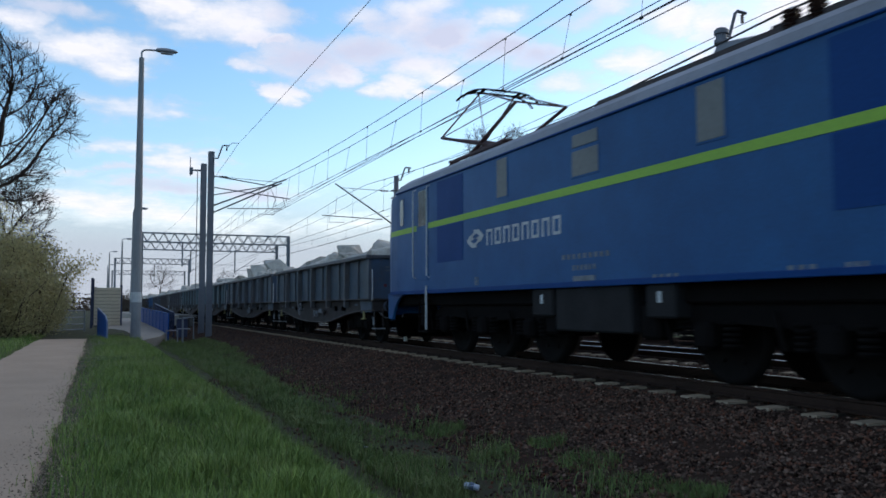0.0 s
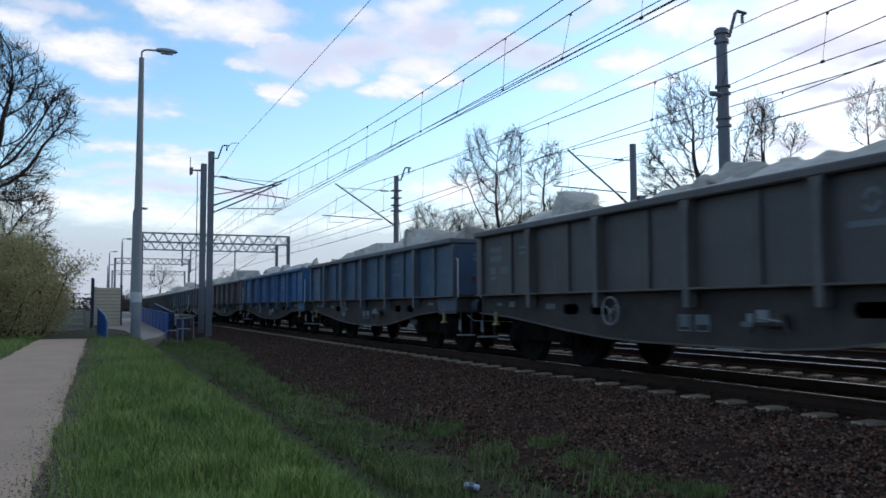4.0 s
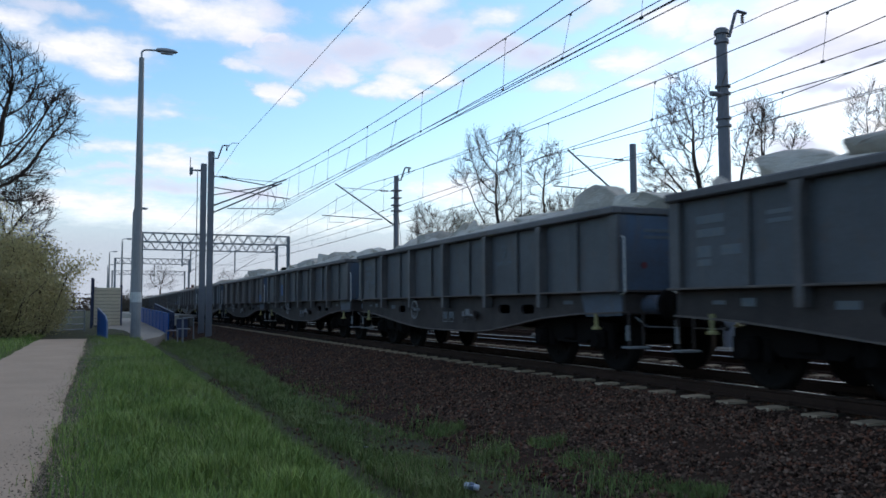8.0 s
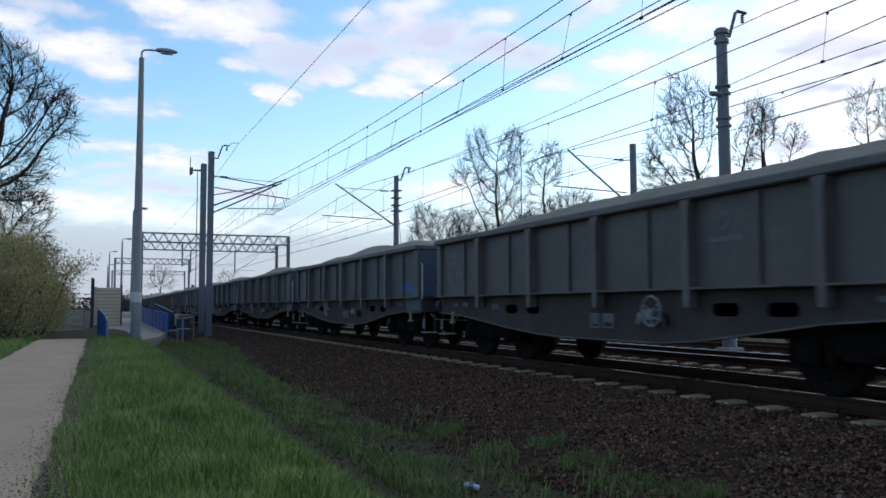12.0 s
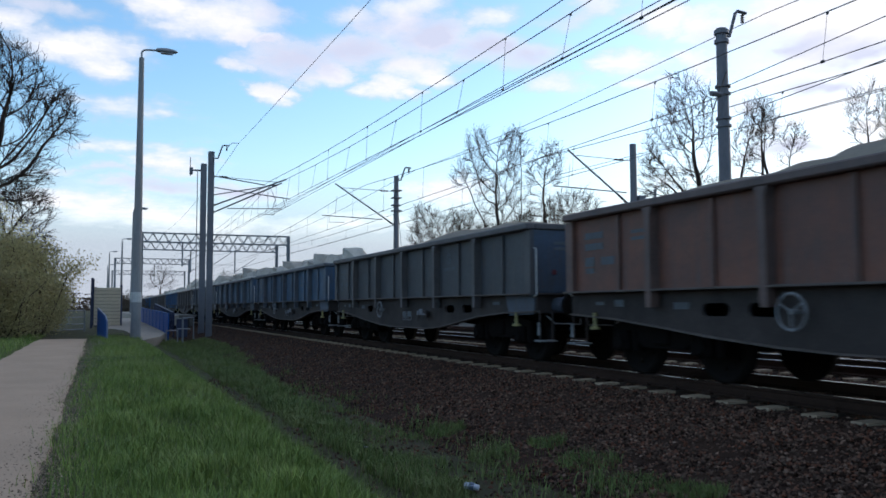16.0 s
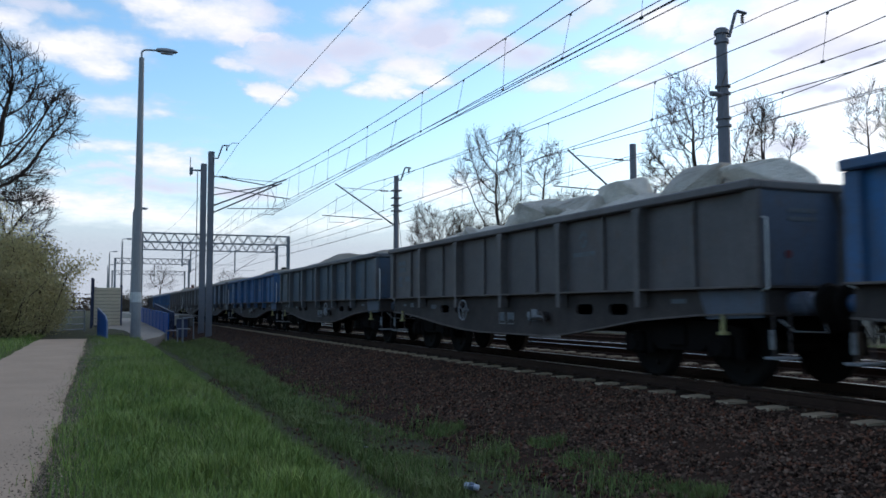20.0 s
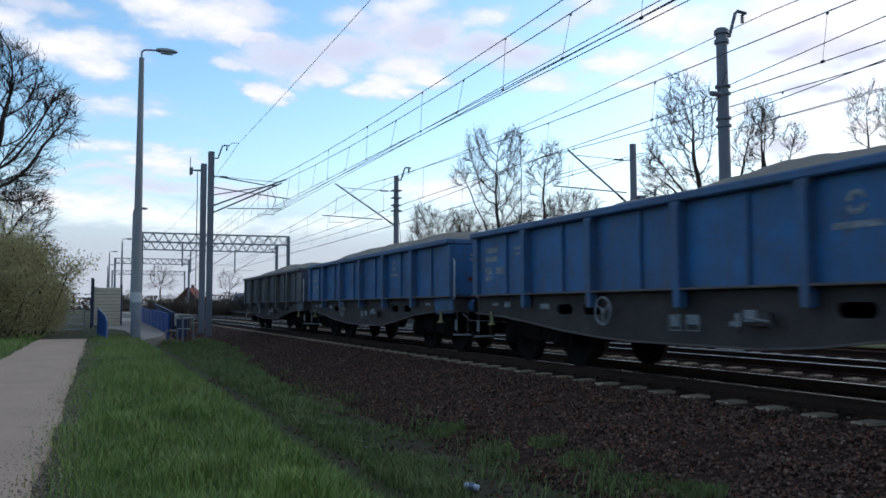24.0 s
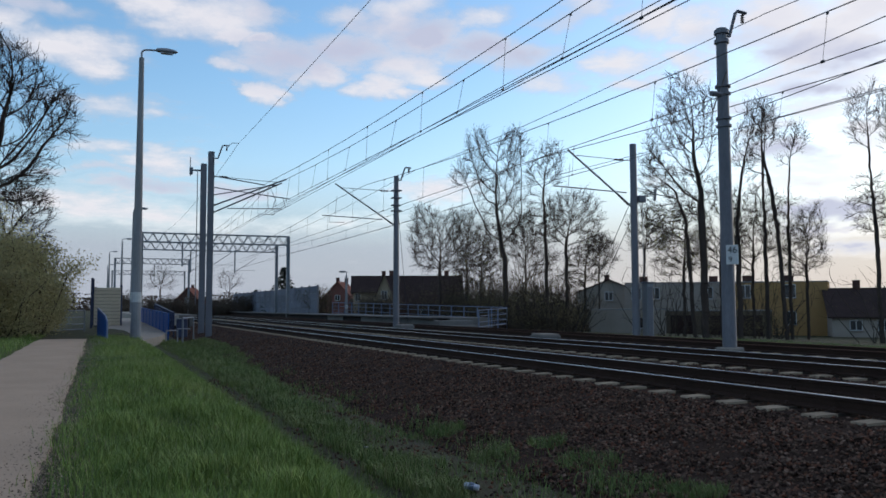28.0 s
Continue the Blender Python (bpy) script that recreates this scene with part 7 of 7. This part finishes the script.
pile(31, (1.0, 1.15, 3.04), (3.8, 0.91, 3.15), (5.0, 0.57, 3.09), (8.4, 0.60, 3.05), (9.9, 0.43, 3.07), (11.0, 0.50, 2.84))
pile(32, (6.3, 0.63, 3.11), (8.1, 1.15, 3.23), (10.5, 0.66, 3.09), (12.0, 0.57, 2.93))


def rock_load(no, pool, bed):
    r = random.Random(no * 31 + 5)
    ld = thing("stone_load", "heap of pale quarried boulders filling the wagon", "stone load", "wagon loads")
    part("rubble_bed", bed, None, ld)
    blocks = PILES.get(no) or [(r.uniform(0.9, 1.1) + 1.75 * i + r.uniform(-0.4, 0.4), r.uniform(0.45, 0.95), r.uniform(2.8, 3.15)) for i in range(7)]
    for y, half, top in blocks:
        # a long heap is two or three blocks leaning on each other
        n = 1 if half < 0.75 else 2
        for i in range(n):
            a = half / n * r.uniform(1.05, 1.2)
            t = top - 0.05 - (0.1 if y < 4 else 0.0) - (0.0 if i == n - 1 else r.uniform(0.05, 0.22))
            tall = max(0.24, (t - 2.3) * r.uniform(0.55, 0.7))
            yy = -(y + (i - (n - 1) / 2) * half * 1.05)
            m = Matrix.LocRotScale((r.uniform(-0.5, -0.2), yy, t - tall * 0.86), Euler((r.uniform(-0.15, 0.15), r.uniform(-0.15, 0.15), r.uniform(-0.3, 0.3))), (r.uniform(0.5, 0.75), a, tall))
            part("boulder", pool[r.randrange(len(pool))], None, ld, at=m)
    for _ in range(15):
        sz = r.uniform(0.14, 0.32)
        x = r.uniform(-1.05, 0.8)
        m = Matrix.LocRotScale((x, r.uniform(-BODY + 0.5, -0.5), 2.4 + 0.2 * (1 - abs(x)) + sz * 0.2), Euler((r.uniform(0, 6), r.uniform(0, 6), r.uniform(0, 6))), (sz * 1.3, sz, sz * 0.8))
        part("boulder", pool[r.randrange(len(pool))], None, ld, at=m)
    return ld


train = []     # (object, number of the wagon's place from the loco)


def make_train():
    proto = build_wagon()
    pool = rock_pool()
    beds = [heap_mesh(s, 0.5, 0.14).mesh("rubble_bed", M["rock"]) for s in (1, 2, 3)]
    heaps = [heap_mesh(s + 20, (0.62, 0.55, 0.5, 0.66)[s], 0.06).mesh("gravel_heap", M["gravel"], True) for s in range(4)]
    for i, (colour, words, load) in enumerate(CONSIST):
        no = i + 1
        w = proto if i == 0 else copy_thing(proto, pose(0, 0, 0))
        tagged(w, ("open wagon in dirty %s" if "with" in words else "open wagon in dirty %s paint with ribbed sides") % words, "freight wagon", "train of wagons")
        paint_wagon(w, colour, no)
        train.append((w, no))
        if load == "r":
            train.append((rock_load(no, pool, beds[no % 3]), no))
        else:
            g = solo("gravel_load", heaps[no % 4], None, "low heap of pale crushed stone filling the wagon", "stone load", "wagon loads")
            train.append((g, no))


make_train()


# ---- locomotive: origin at its middle on the rail ----
def build_loco():
    L = 9.72
    lo = thing("electric_locomotive", "blue six-axle electric locomotive with a lime green stripe and raised pantograph", "locomotive")
    # body side outline with raked cab ends, as loops across the body
    def section(y, half, top, shoulder):
        return [(-half, y, 1.33), (-half, y, 2.72), (-half, y, shoulder), (-half * 0.93, y, shoulder + 0.2), (-half * 0.75, y, top - 0.04), (-half * 0.35, y, top), (half * 0.35, y, top), (half * 0.75, y, top - 0.04), (half * 0.93, y, shoulder + 0.2), (half, y, shoulder), (half, y, 2.72), (half, y, 1.33)]
    mb = MB()
    rings = [(-L + 0.05, 1.28, 2.95, 2.75), (-L + 0.12, 1.36, 3.0, 2.8), (-L + 0.5, 1.45, 4.12, 3.76), (-L + 1.0, 1.48, 4.25, 3.84), (L - 1.0, 1.48, 4.25, 3.84), (L - 0.5, 1.45, 4.12, 3.76), (L - 0.12, 1.36, 3.0, 2.8), (L - 0.05, 1.28, 2.95, 2.75)]
    for y, h, tp, sh in rings:
        mb.v += section(y, h, tp, sh)
    n = 12
    roof = MB()
    roof.v = list(mb.v)
    for k in range(len(rings) - 1):
        for i in range(n):
            j = (i + 1) % n
            fc = (k * n + i, k * n + j, (k + 1) * n + j, (k + 1) * n + i)
            (roof if 2 <= i <= 8 and 2 <= k <= 4 else mb).f.append(fc)
    mb.f.append(tuple(range(n))[::-1])
    mb.f.append(tuple((len(rings) - 1) * n + i for i in range(n)))
    body = part("body", mb, M["loco_blue"], lo)
    part("roof", roof, M["loco_roof"], lo, "grey painted roof", smooth=False)
    for s in (-1, 1):
        x = s * 1.482
        part("stripe", MB().box((x, 0, 2.86), (0.012, 2 * L - 2.0, 0.13), 0), M["loco_green"], body, "lime green waist stripe")
        for sg in (1, -1):
            taper = [(s * 1.486, sg * (L - 0.8)), (s * 1.486, sg * (L - 1.0)), (s * 1.457, sg * (L - 0.5)), (s * 1.35, sg * (L - 0.15)), (s * 1.3, sg * (L - 0.15)), (s * 1.4, sg * (L - 0.6))][1:]
            part("stripe_end", MB().prism(taper, 2.795, 2.925, "z"), M["loco_green"], body)
        part("gutter", MB().box((s * 1.49, 0, 3.85), (0.05, 2 * L - 1.9, 0.04), 0.01), M["loco_navy"], body)
        part("skirt_rail", MB().box((s * 1.478, 0, 1.36), (0.03, 2 * L - 1.0, 0.09), 0.01), M["loco_navy"], body)
        for yy in (5.35, -5.5):
            part("navy_panel", MB().box((x, yy, 3.35), (0.01, 1.4 if yy > 0 else 1.7, 0.86), 0), M["loco_navy"], body)
            part("navy_panel", MB().box((x, yy, 2.38), (0.01, 1.4 if yy > 0 else 1.7, 0.8), 0), M["loco_navy"], body)
        for sg in (1, -1):
            d = part("door", MB().box((s * 1.484, sg * 6.95, 2.72), (0.02, 0.7, 2.2), 0.008), M["loco_blue"], body)
            part("door_window", MB().box((s * 1.492, sg * 6.95, 3.3), (0.014, 0.5, 0.84), 0.005), M["glass"], d)
            for yy in (6.5, 7.38):
                hr = MB().line([(s * 1.49, sg * yy, 3.78), (s * 1.56, sg * yy, 3.74), (s * 1.56, sg * yy, 1.72), (s * 1.49, sg * yy, 1.68)], 0.016, 6)
                part("handrail", hr, M["white"], body, "pale grey handrail")
            part("cab_window", MB().box((s * 1.462, sg * 8.55, 3.34), (0.03, 0.62, 0.66), 0.01, Euler((0, 0, s * sg * 0.06)).to_matrix()), M["glass"], body)
            part("windscreen", MB().box((s * 0.62, sg * (L - 0.2), 3.38), (1.05, 0.05, 0.66), 0.02, Euler((sg * radians(20), 0, 0)).to_matrix()), M["glass"], body)
            part("headlight", MB().lathe([(0.0, sg * (L + 0.05)), (0.12, sg * (L + 0.04)), (0.14, sg * (L - 0.05))], (s * 0.95, 0, 1.75), "y", 16), M["lens"], body)
            bf = MB().lathe([(0.0, sg * L), (0.16, sg * L), (0.14, sg * (L + 0.3)), (0.1, sg * (L + 0.3)), (0.1, sg * (L + 0.48)), (0.24, sg * (L + 0.5)), (0.24, sg * (L + 0.54)), (0.0, sg * (L + 0.56))], (s * 0.875, 0, 1.05), "y", 18)
            part("buffer", bf, M["loco_navy"], lo)
            st = MB()
            for zz in (0.45, 0.8, 1.15):
                st.box((s * 1.42, sg * 6.95, zz), (0.16, 0.5, 0.03), 0.006)
            st.line([(s * 1.46, sg * 6.7, 1.36), (s * 1.46, sg * 6.7, 0.42)], 0.022, 6).line([(s * 1.46, sg * 7.2, 1.36), (s * 1.46, sg * 7.2, 0.42)], 0.022, 6)
            part("cab_step", st, M["soot"], lo)
            part("step_rail", MB().line([(s * 1.5, sg * 6.68, 1.5), (s * 1.5, sg * 6.68, 0.5)], 0.024, 6), M["white"], lo, "pale step handrail")
            part("snow_plough", MB().prism([(-1.2, 0.25), (1.2, 0.25), (1.3, 0.75), (-1.3, 0.75)], sg * (L - 0.35), sg * (L - 0.28)), M["soot"], lo)
        # machine-room windows and louvre on the side
        for yy, wd in ((0.0, 0.75), (-2.85, 0.5), (2.85, 0.42)):
            wn_ = part("side_window", MB().box((s * 1.486, yy, 3.26 if wd > 0.7 else 3.42), (0.016, wd, 0.4 if wd > 0.7 else 0.72), 0.006), M["tan_blind"], body)
            part("window_seal", MB().box((s * 1.483, yy, 3.26 if wd > 0.7 else 3.42), (0.012, wd + 0.06, 0.46 if wd > 0.7 else 0.78), 0.004), M["loco_blue"], wn_)
        part("side_window", MB().box((s * 1.486, 0.0, 3.62), (0.014, 0.72, 0.2), 0.005), M["tan_blind"], body)
        # brand mark and numbers as plain shapes
        em = MB()
        for flip in (1, -1):
            pts = [(-0.2, 1.0), (0.45, 0.95), (1.0, 0.2), (0.6, -0.45), (0.28, -0.1), (0.5, 0.25), (0.1, 0.6), (-0.35, 0.25), (-0.15, 0.0), (-0.3, -0.15), (-0.62, 0.25), (-0.1, 0.72)]
            em.prism([(-s * (4.05 - flip * u * 0.4), 2.37 + flip * w * 0.18) for u, w in pts], x, x + s * 0.008, "x")
        part("emblem", em, M["white"], body, "white swoosh emblem")
        for i in range(8):
            yy = -s * (3.4 - 0.36 * i)
            bar = MB().box((x, yy - 0.1, 2.35), (0.01, 0.055, 0.31), 0)
            bar.box((x, yy + 0.1, 2.35), (0.01, 0.055, 0.31), 0).box((x, yy, 2.48), (0.01, 0.145, 0.05), 0)
            if i % 2:
                bar.box((x, yy, 2.22), (0.01, 0.145, 0.05), 0)
            part("lettering_bar", bar, M["white"], body, "white block of the painted name")
        for yy, zz, a, h, n in ((0.05, 1.8, 1.4, 0.1, 9), (0.08, 1.62, 0.7, 0.1, 6), (0.08, 1.45, 0.62, 0.1, 1), (4.0, 1.52, 0.2, 0.2, 2), (-1.9, 1.42, 0.6, 0.06, 4), (-4.2, 1.42, 0.45, 0.08, 3), (-4.9, 1.42, 0.3, 0.08, 3)):
            for i in range(n):
                wide = a / n
                part("number_bar", MB().box((x, -s * (yy - a / 2 + wide * (i + 0.5)), zz), (0.012, wide * (0.5 if n > 1 else 1), h * 0.8), 0), M["faded"], body)
        for yy, a, z0 in ((0.0, 2.1, 0.62), (1.5, 0.7, 0.85), (-1.7, 0.65, 0.85)):
            bx = part("equipment_box", MB().box((s * 1.15, yy, (1.33 + z0) / 2), (0.55, a, 1.33 - z0), 0.03), M["box_grey"], lo)
            if a < 1:
                part("white_plate", MB().box((s * 1.43, yy, 1.14), (0.012, 0.08, 0.15), 0), M["white"], bx)
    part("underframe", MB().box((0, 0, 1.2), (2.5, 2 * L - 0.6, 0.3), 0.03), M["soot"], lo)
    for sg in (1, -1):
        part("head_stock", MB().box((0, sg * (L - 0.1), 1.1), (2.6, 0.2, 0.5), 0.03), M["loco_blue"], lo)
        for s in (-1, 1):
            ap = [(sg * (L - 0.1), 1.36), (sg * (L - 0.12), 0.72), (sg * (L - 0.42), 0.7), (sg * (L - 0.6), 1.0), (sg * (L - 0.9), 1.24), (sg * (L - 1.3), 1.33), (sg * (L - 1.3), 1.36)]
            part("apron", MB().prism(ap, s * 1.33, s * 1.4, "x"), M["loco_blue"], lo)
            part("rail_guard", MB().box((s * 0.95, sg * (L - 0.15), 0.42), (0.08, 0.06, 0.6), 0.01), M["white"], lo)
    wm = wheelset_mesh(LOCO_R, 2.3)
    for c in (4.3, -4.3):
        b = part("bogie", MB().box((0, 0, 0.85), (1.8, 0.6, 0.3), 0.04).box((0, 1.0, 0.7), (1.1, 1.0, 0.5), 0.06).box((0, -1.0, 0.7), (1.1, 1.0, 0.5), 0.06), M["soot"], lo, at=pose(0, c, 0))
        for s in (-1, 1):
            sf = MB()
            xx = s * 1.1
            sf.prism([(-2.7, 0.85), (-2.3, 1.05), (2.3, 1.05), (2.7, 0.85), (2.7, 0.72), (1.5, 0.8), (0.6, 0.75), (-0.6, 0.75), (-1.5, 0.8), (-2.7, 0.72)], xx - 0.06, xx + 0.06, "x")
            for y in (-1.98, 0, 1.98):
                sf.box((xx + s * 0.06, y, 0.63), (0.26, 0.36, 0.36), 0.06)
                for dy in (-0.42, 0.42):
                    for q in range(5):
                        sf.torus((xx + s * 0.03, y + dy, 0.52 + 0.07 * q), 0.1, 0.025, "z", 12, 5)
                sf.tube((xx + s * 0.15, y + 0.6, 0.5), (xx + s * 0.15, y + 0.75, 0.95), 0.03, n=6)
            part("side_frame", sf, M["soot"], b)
            part("sand_box", MB().box((s * 1.2, 2.95, 0.8), (0.3, 0.4, 0.5), 0.05), M["soot"], b)
            part("sand_box", MB().box((s * 1.2, -2.95, 0.8), (0.3, 0.4, 0.5), 0.05), M["soot"], b)
        for y in (-1.98, 0, 1.98):
            wheelset(wm, b, y, LOCO_R, "loco")
    # roof gear
    part("roof_walk", MB().prism([(-0.75, 4.22), (0.75, 4.22), (0.62, 4.5), (-0.62, 4.5)], -5.2, 0.95), M["roof_gear"], lo, "dark weathered roof walkway")
    part("resistor_hood", MB().prism([(-1.6, 4.48), (-2.6, 4.48), (-2.55, 4.6), (-2.05, 4.68), (-1.75, 4.66)], -0.4, 0.4, "x"), M["loco_roof"], lo)
    part("resistor_hood", MB().prism([(-2.75, 4.48), (-3.2, 4.48), (-3.15, 4.62), (-2.8, 4.64)], -0.4, 0.4, "x"), M["roof_gear"], lo)
    for y in (3.3, 2.7, 2.2, 1.6, -3.35, -3.75, -4.2, -4.8, 7.9, 8.3):
        big = -4 < y < 0
        ins = MB()
        ins.lathe([(rr * (1.6 if big else 0.7), (4.3 if big else 4.2) + 0.06 * q + dz) for q in range(6 if big else 3) for rr, dz in ((0.03, 0.0), (0.08, 0.02), (0.03, 0.06))], (-0.62, y, 0), "z", 12)
        part("insulator", ins, M["insulator"], lo)
    part("busbar", MB().line([(-0.62, 3.3, 4.4), (-0.62, 2.7, 4.42), (-0.62, 1.6, 4.42), (-0.62, -3.3, 4.66), (-0.62, -4.8, 4.6)], 0.015, 6), M["wire"], lo)
    pg = part("pantograph", MB().box((0, 4.5, 4.5), (1.3, 0.1, 0.07), 0.01).box((0, 7.3, 4.5), (1.3, 0.1, 0.07), 0.01).box((-0.58, 5.9, 4.5), (0.07, 2.9, 0.07), 0.01).box((0.58, 5.9, 4.5), (0.07, 2.9, 0.07), 0.01), M["red_oxide"], lo, "raised double-arm pantograph")
    arms = MB()
    for s in (-1, 1):
        arms.tube((s * 0.45, 5.3, 4.55), (s * 0.6, 7.9, 5.2), 0.05, 0.035, 8)
        arms.tube((s * 0.45, 6.5, 4.55), (s * 0.6, 3.95, 5.2), 0.05, 0.035, 8)
        arms.tube((s * 0.6, 7.9, 5.2), (s * 0.45, 6.03, 5.86), 0.022, 0.018, 6)
        arms.tube((s * 0.6, 3.95, 5.2), (s * 0.45, 5.82, 5.86), 0.022, 0.018, 6)
    arms.tube((-0.6, 7.9, 5.2), (0.6, 7.9, 5.2), 0.022, n=6).tube((-0.6, 3.95, 5.2), (0.6, 3.95, 5.2), 0.022, n=6)
    arms.tube((-0.6, 7.9, 5.2), (0.45, 6.03, 5.86), 0.012, n=5).tube((0.6, 7.9, 5.2), (-0.45, 6.03, 5.86), 0.012, n=5)
    arms.box((0, 5.9, 4.6), (0.9, 0.5, 0.12), 0.03).tube((-0.2, 5.3, 4.62), (-0.2, 6.9, 4.66), 0.06, n=8)
    part("arms", arms, M["red_oxide"], pg)
    hd = MB()
    for y in (5.75, 6.1):
        hd.line([(-0.98, y, 5.68), (-0.86, y, 5.8), (-0.68, y, 5.88), (-0.45, y, 5.92), (0.45, y, 5.92), (0.68, y, 5.88), (0.86, y, 5.8), (0.98, y, 5.68)], 0.024, 6)
    for x in (-0.62, -0.45, 0.45, 0.62):
        hd.tube((x, 5.75, 5.89), (x, 6.1, 5.89), 0.03, n=6)
    part("contact_strip", hd, M["soot"], pg)
    for x, y in ((-0.58, 4.5), (0.58, 4.5), (-0.58, 7.3), (0.58, 7.3)):
        ins = MB()
        ins.lathe([(rr, 4.22 + 0.08 * q + dz) for q in range(3) for rr, dz in ((0.04, 0.0), (0.1, 0.02), (0.04, 0.08))], (x, y, 0), "z", 12)
        part("insulator", ins, M["insulator"], pg)
    return lo


loco = build_loco()


# ---- litter ----
def crushed_cup(x, y, z):
    c = thing("crushed_cup", "crumpled white and blue plastic cup lying in the grass", "litter")
    mb = MB().lathe([(0.0, -0.065), (0.026, -0.065), (0.03, 0.0), (0.036, 0.06), (0.039, 0.065), (0.034, 0.06), (0.028, 0.0), (0.0, -0.06)], (0, 0, 0), "y", 14)
    rnd = random.Random(3)
    mb.v = [(a + rnd.uniform(-0.006, 0.006), b, w * 0.8 + rnd.uniform(-0.006, 0.006)) for a, b, w in mb.v]
    part("cup", mb, M["cup"], c)
    part("printed_band", MB().lathe([(0.0325, -0.02), (0.036, 0.025)], (0, 0, 0), "y", 14), M["blue_pale"], c)
    c.matrix_world = pose(x, y, z, 10, 20, 55)


crushed_cup(3.12, 6.82, -0.58)
for x, y in ((2.1, 12.4), (2.0, 13.2), (2.9, 9.3)):
    solo("paper_scrap", MB().box((x, y, ground_z(x) + 0.05), (0.07, 0.05, 0.012), 0.004, Euler((0.3, 0.2, x * 5)).to_matrix()), M["white"], "small pale scrap of paper in the ditch", "litter", "litter")


# ---- movement ----
KNOTS = [(0, 0.485), (3, 0.468), (6, 0.449), (9, 0.425), (12, 0.409), (15, 0.415), (18, 0.421), (21, 0.440), (24, 0.470), (25, 0.481), (28, 0.515)]


def tail_y(t, ph):
    """Place of the last wagon's trailing end along the line."""
    return 20.87 + 22.46 * (25 - t) + PITCH_LEN * (ph - 0.481)


def motions():
    for ob, no in train:
        back = PITCH_LEN * (40 - no)
        walk(ob, [(t, pose(DTRACK, tail_y(t, ph) - back, 0)) for t, ph in KNOTS])
    first = tail_y(0, 0.485) - PITCH_LEN * 39
    mid0 = 10.85
    walk(loco, [(t, pose(DTRACK, mid0 + tail_y(t, ph) - PITCH_LEN * 39 - first, 0)) for t, ph in KNOTS])
    for kind_of, r in (("wagon", WHEEL_R), ("loco", LOCO_R)):
        lead = turning[kind_of][0]
        step = math.degrees(22.46 / FPS / r)
        walk(lead, [(i / FPS, pose(0, 0, 0, (step * i) % 360)) for i in range(28 * FPS + 1)])
        keys = lead.animation_data
        stem = lead.data
        for o in scene.objects:
            if o.data is stem and o is not lead:
                o.rotation_mode = "QUATERNION"
                ad = o.animation_data_create()
                ad.action = keys.action
                ad.action_slot = keys.action_slot
    # the clouds drift slowly
    walk(clouds, [(0.0, pose(0, 0, 0, 0, 0, -1.15)), (28.0, pose(0, 0, 0, 0, 0, 0.09))])


motions()
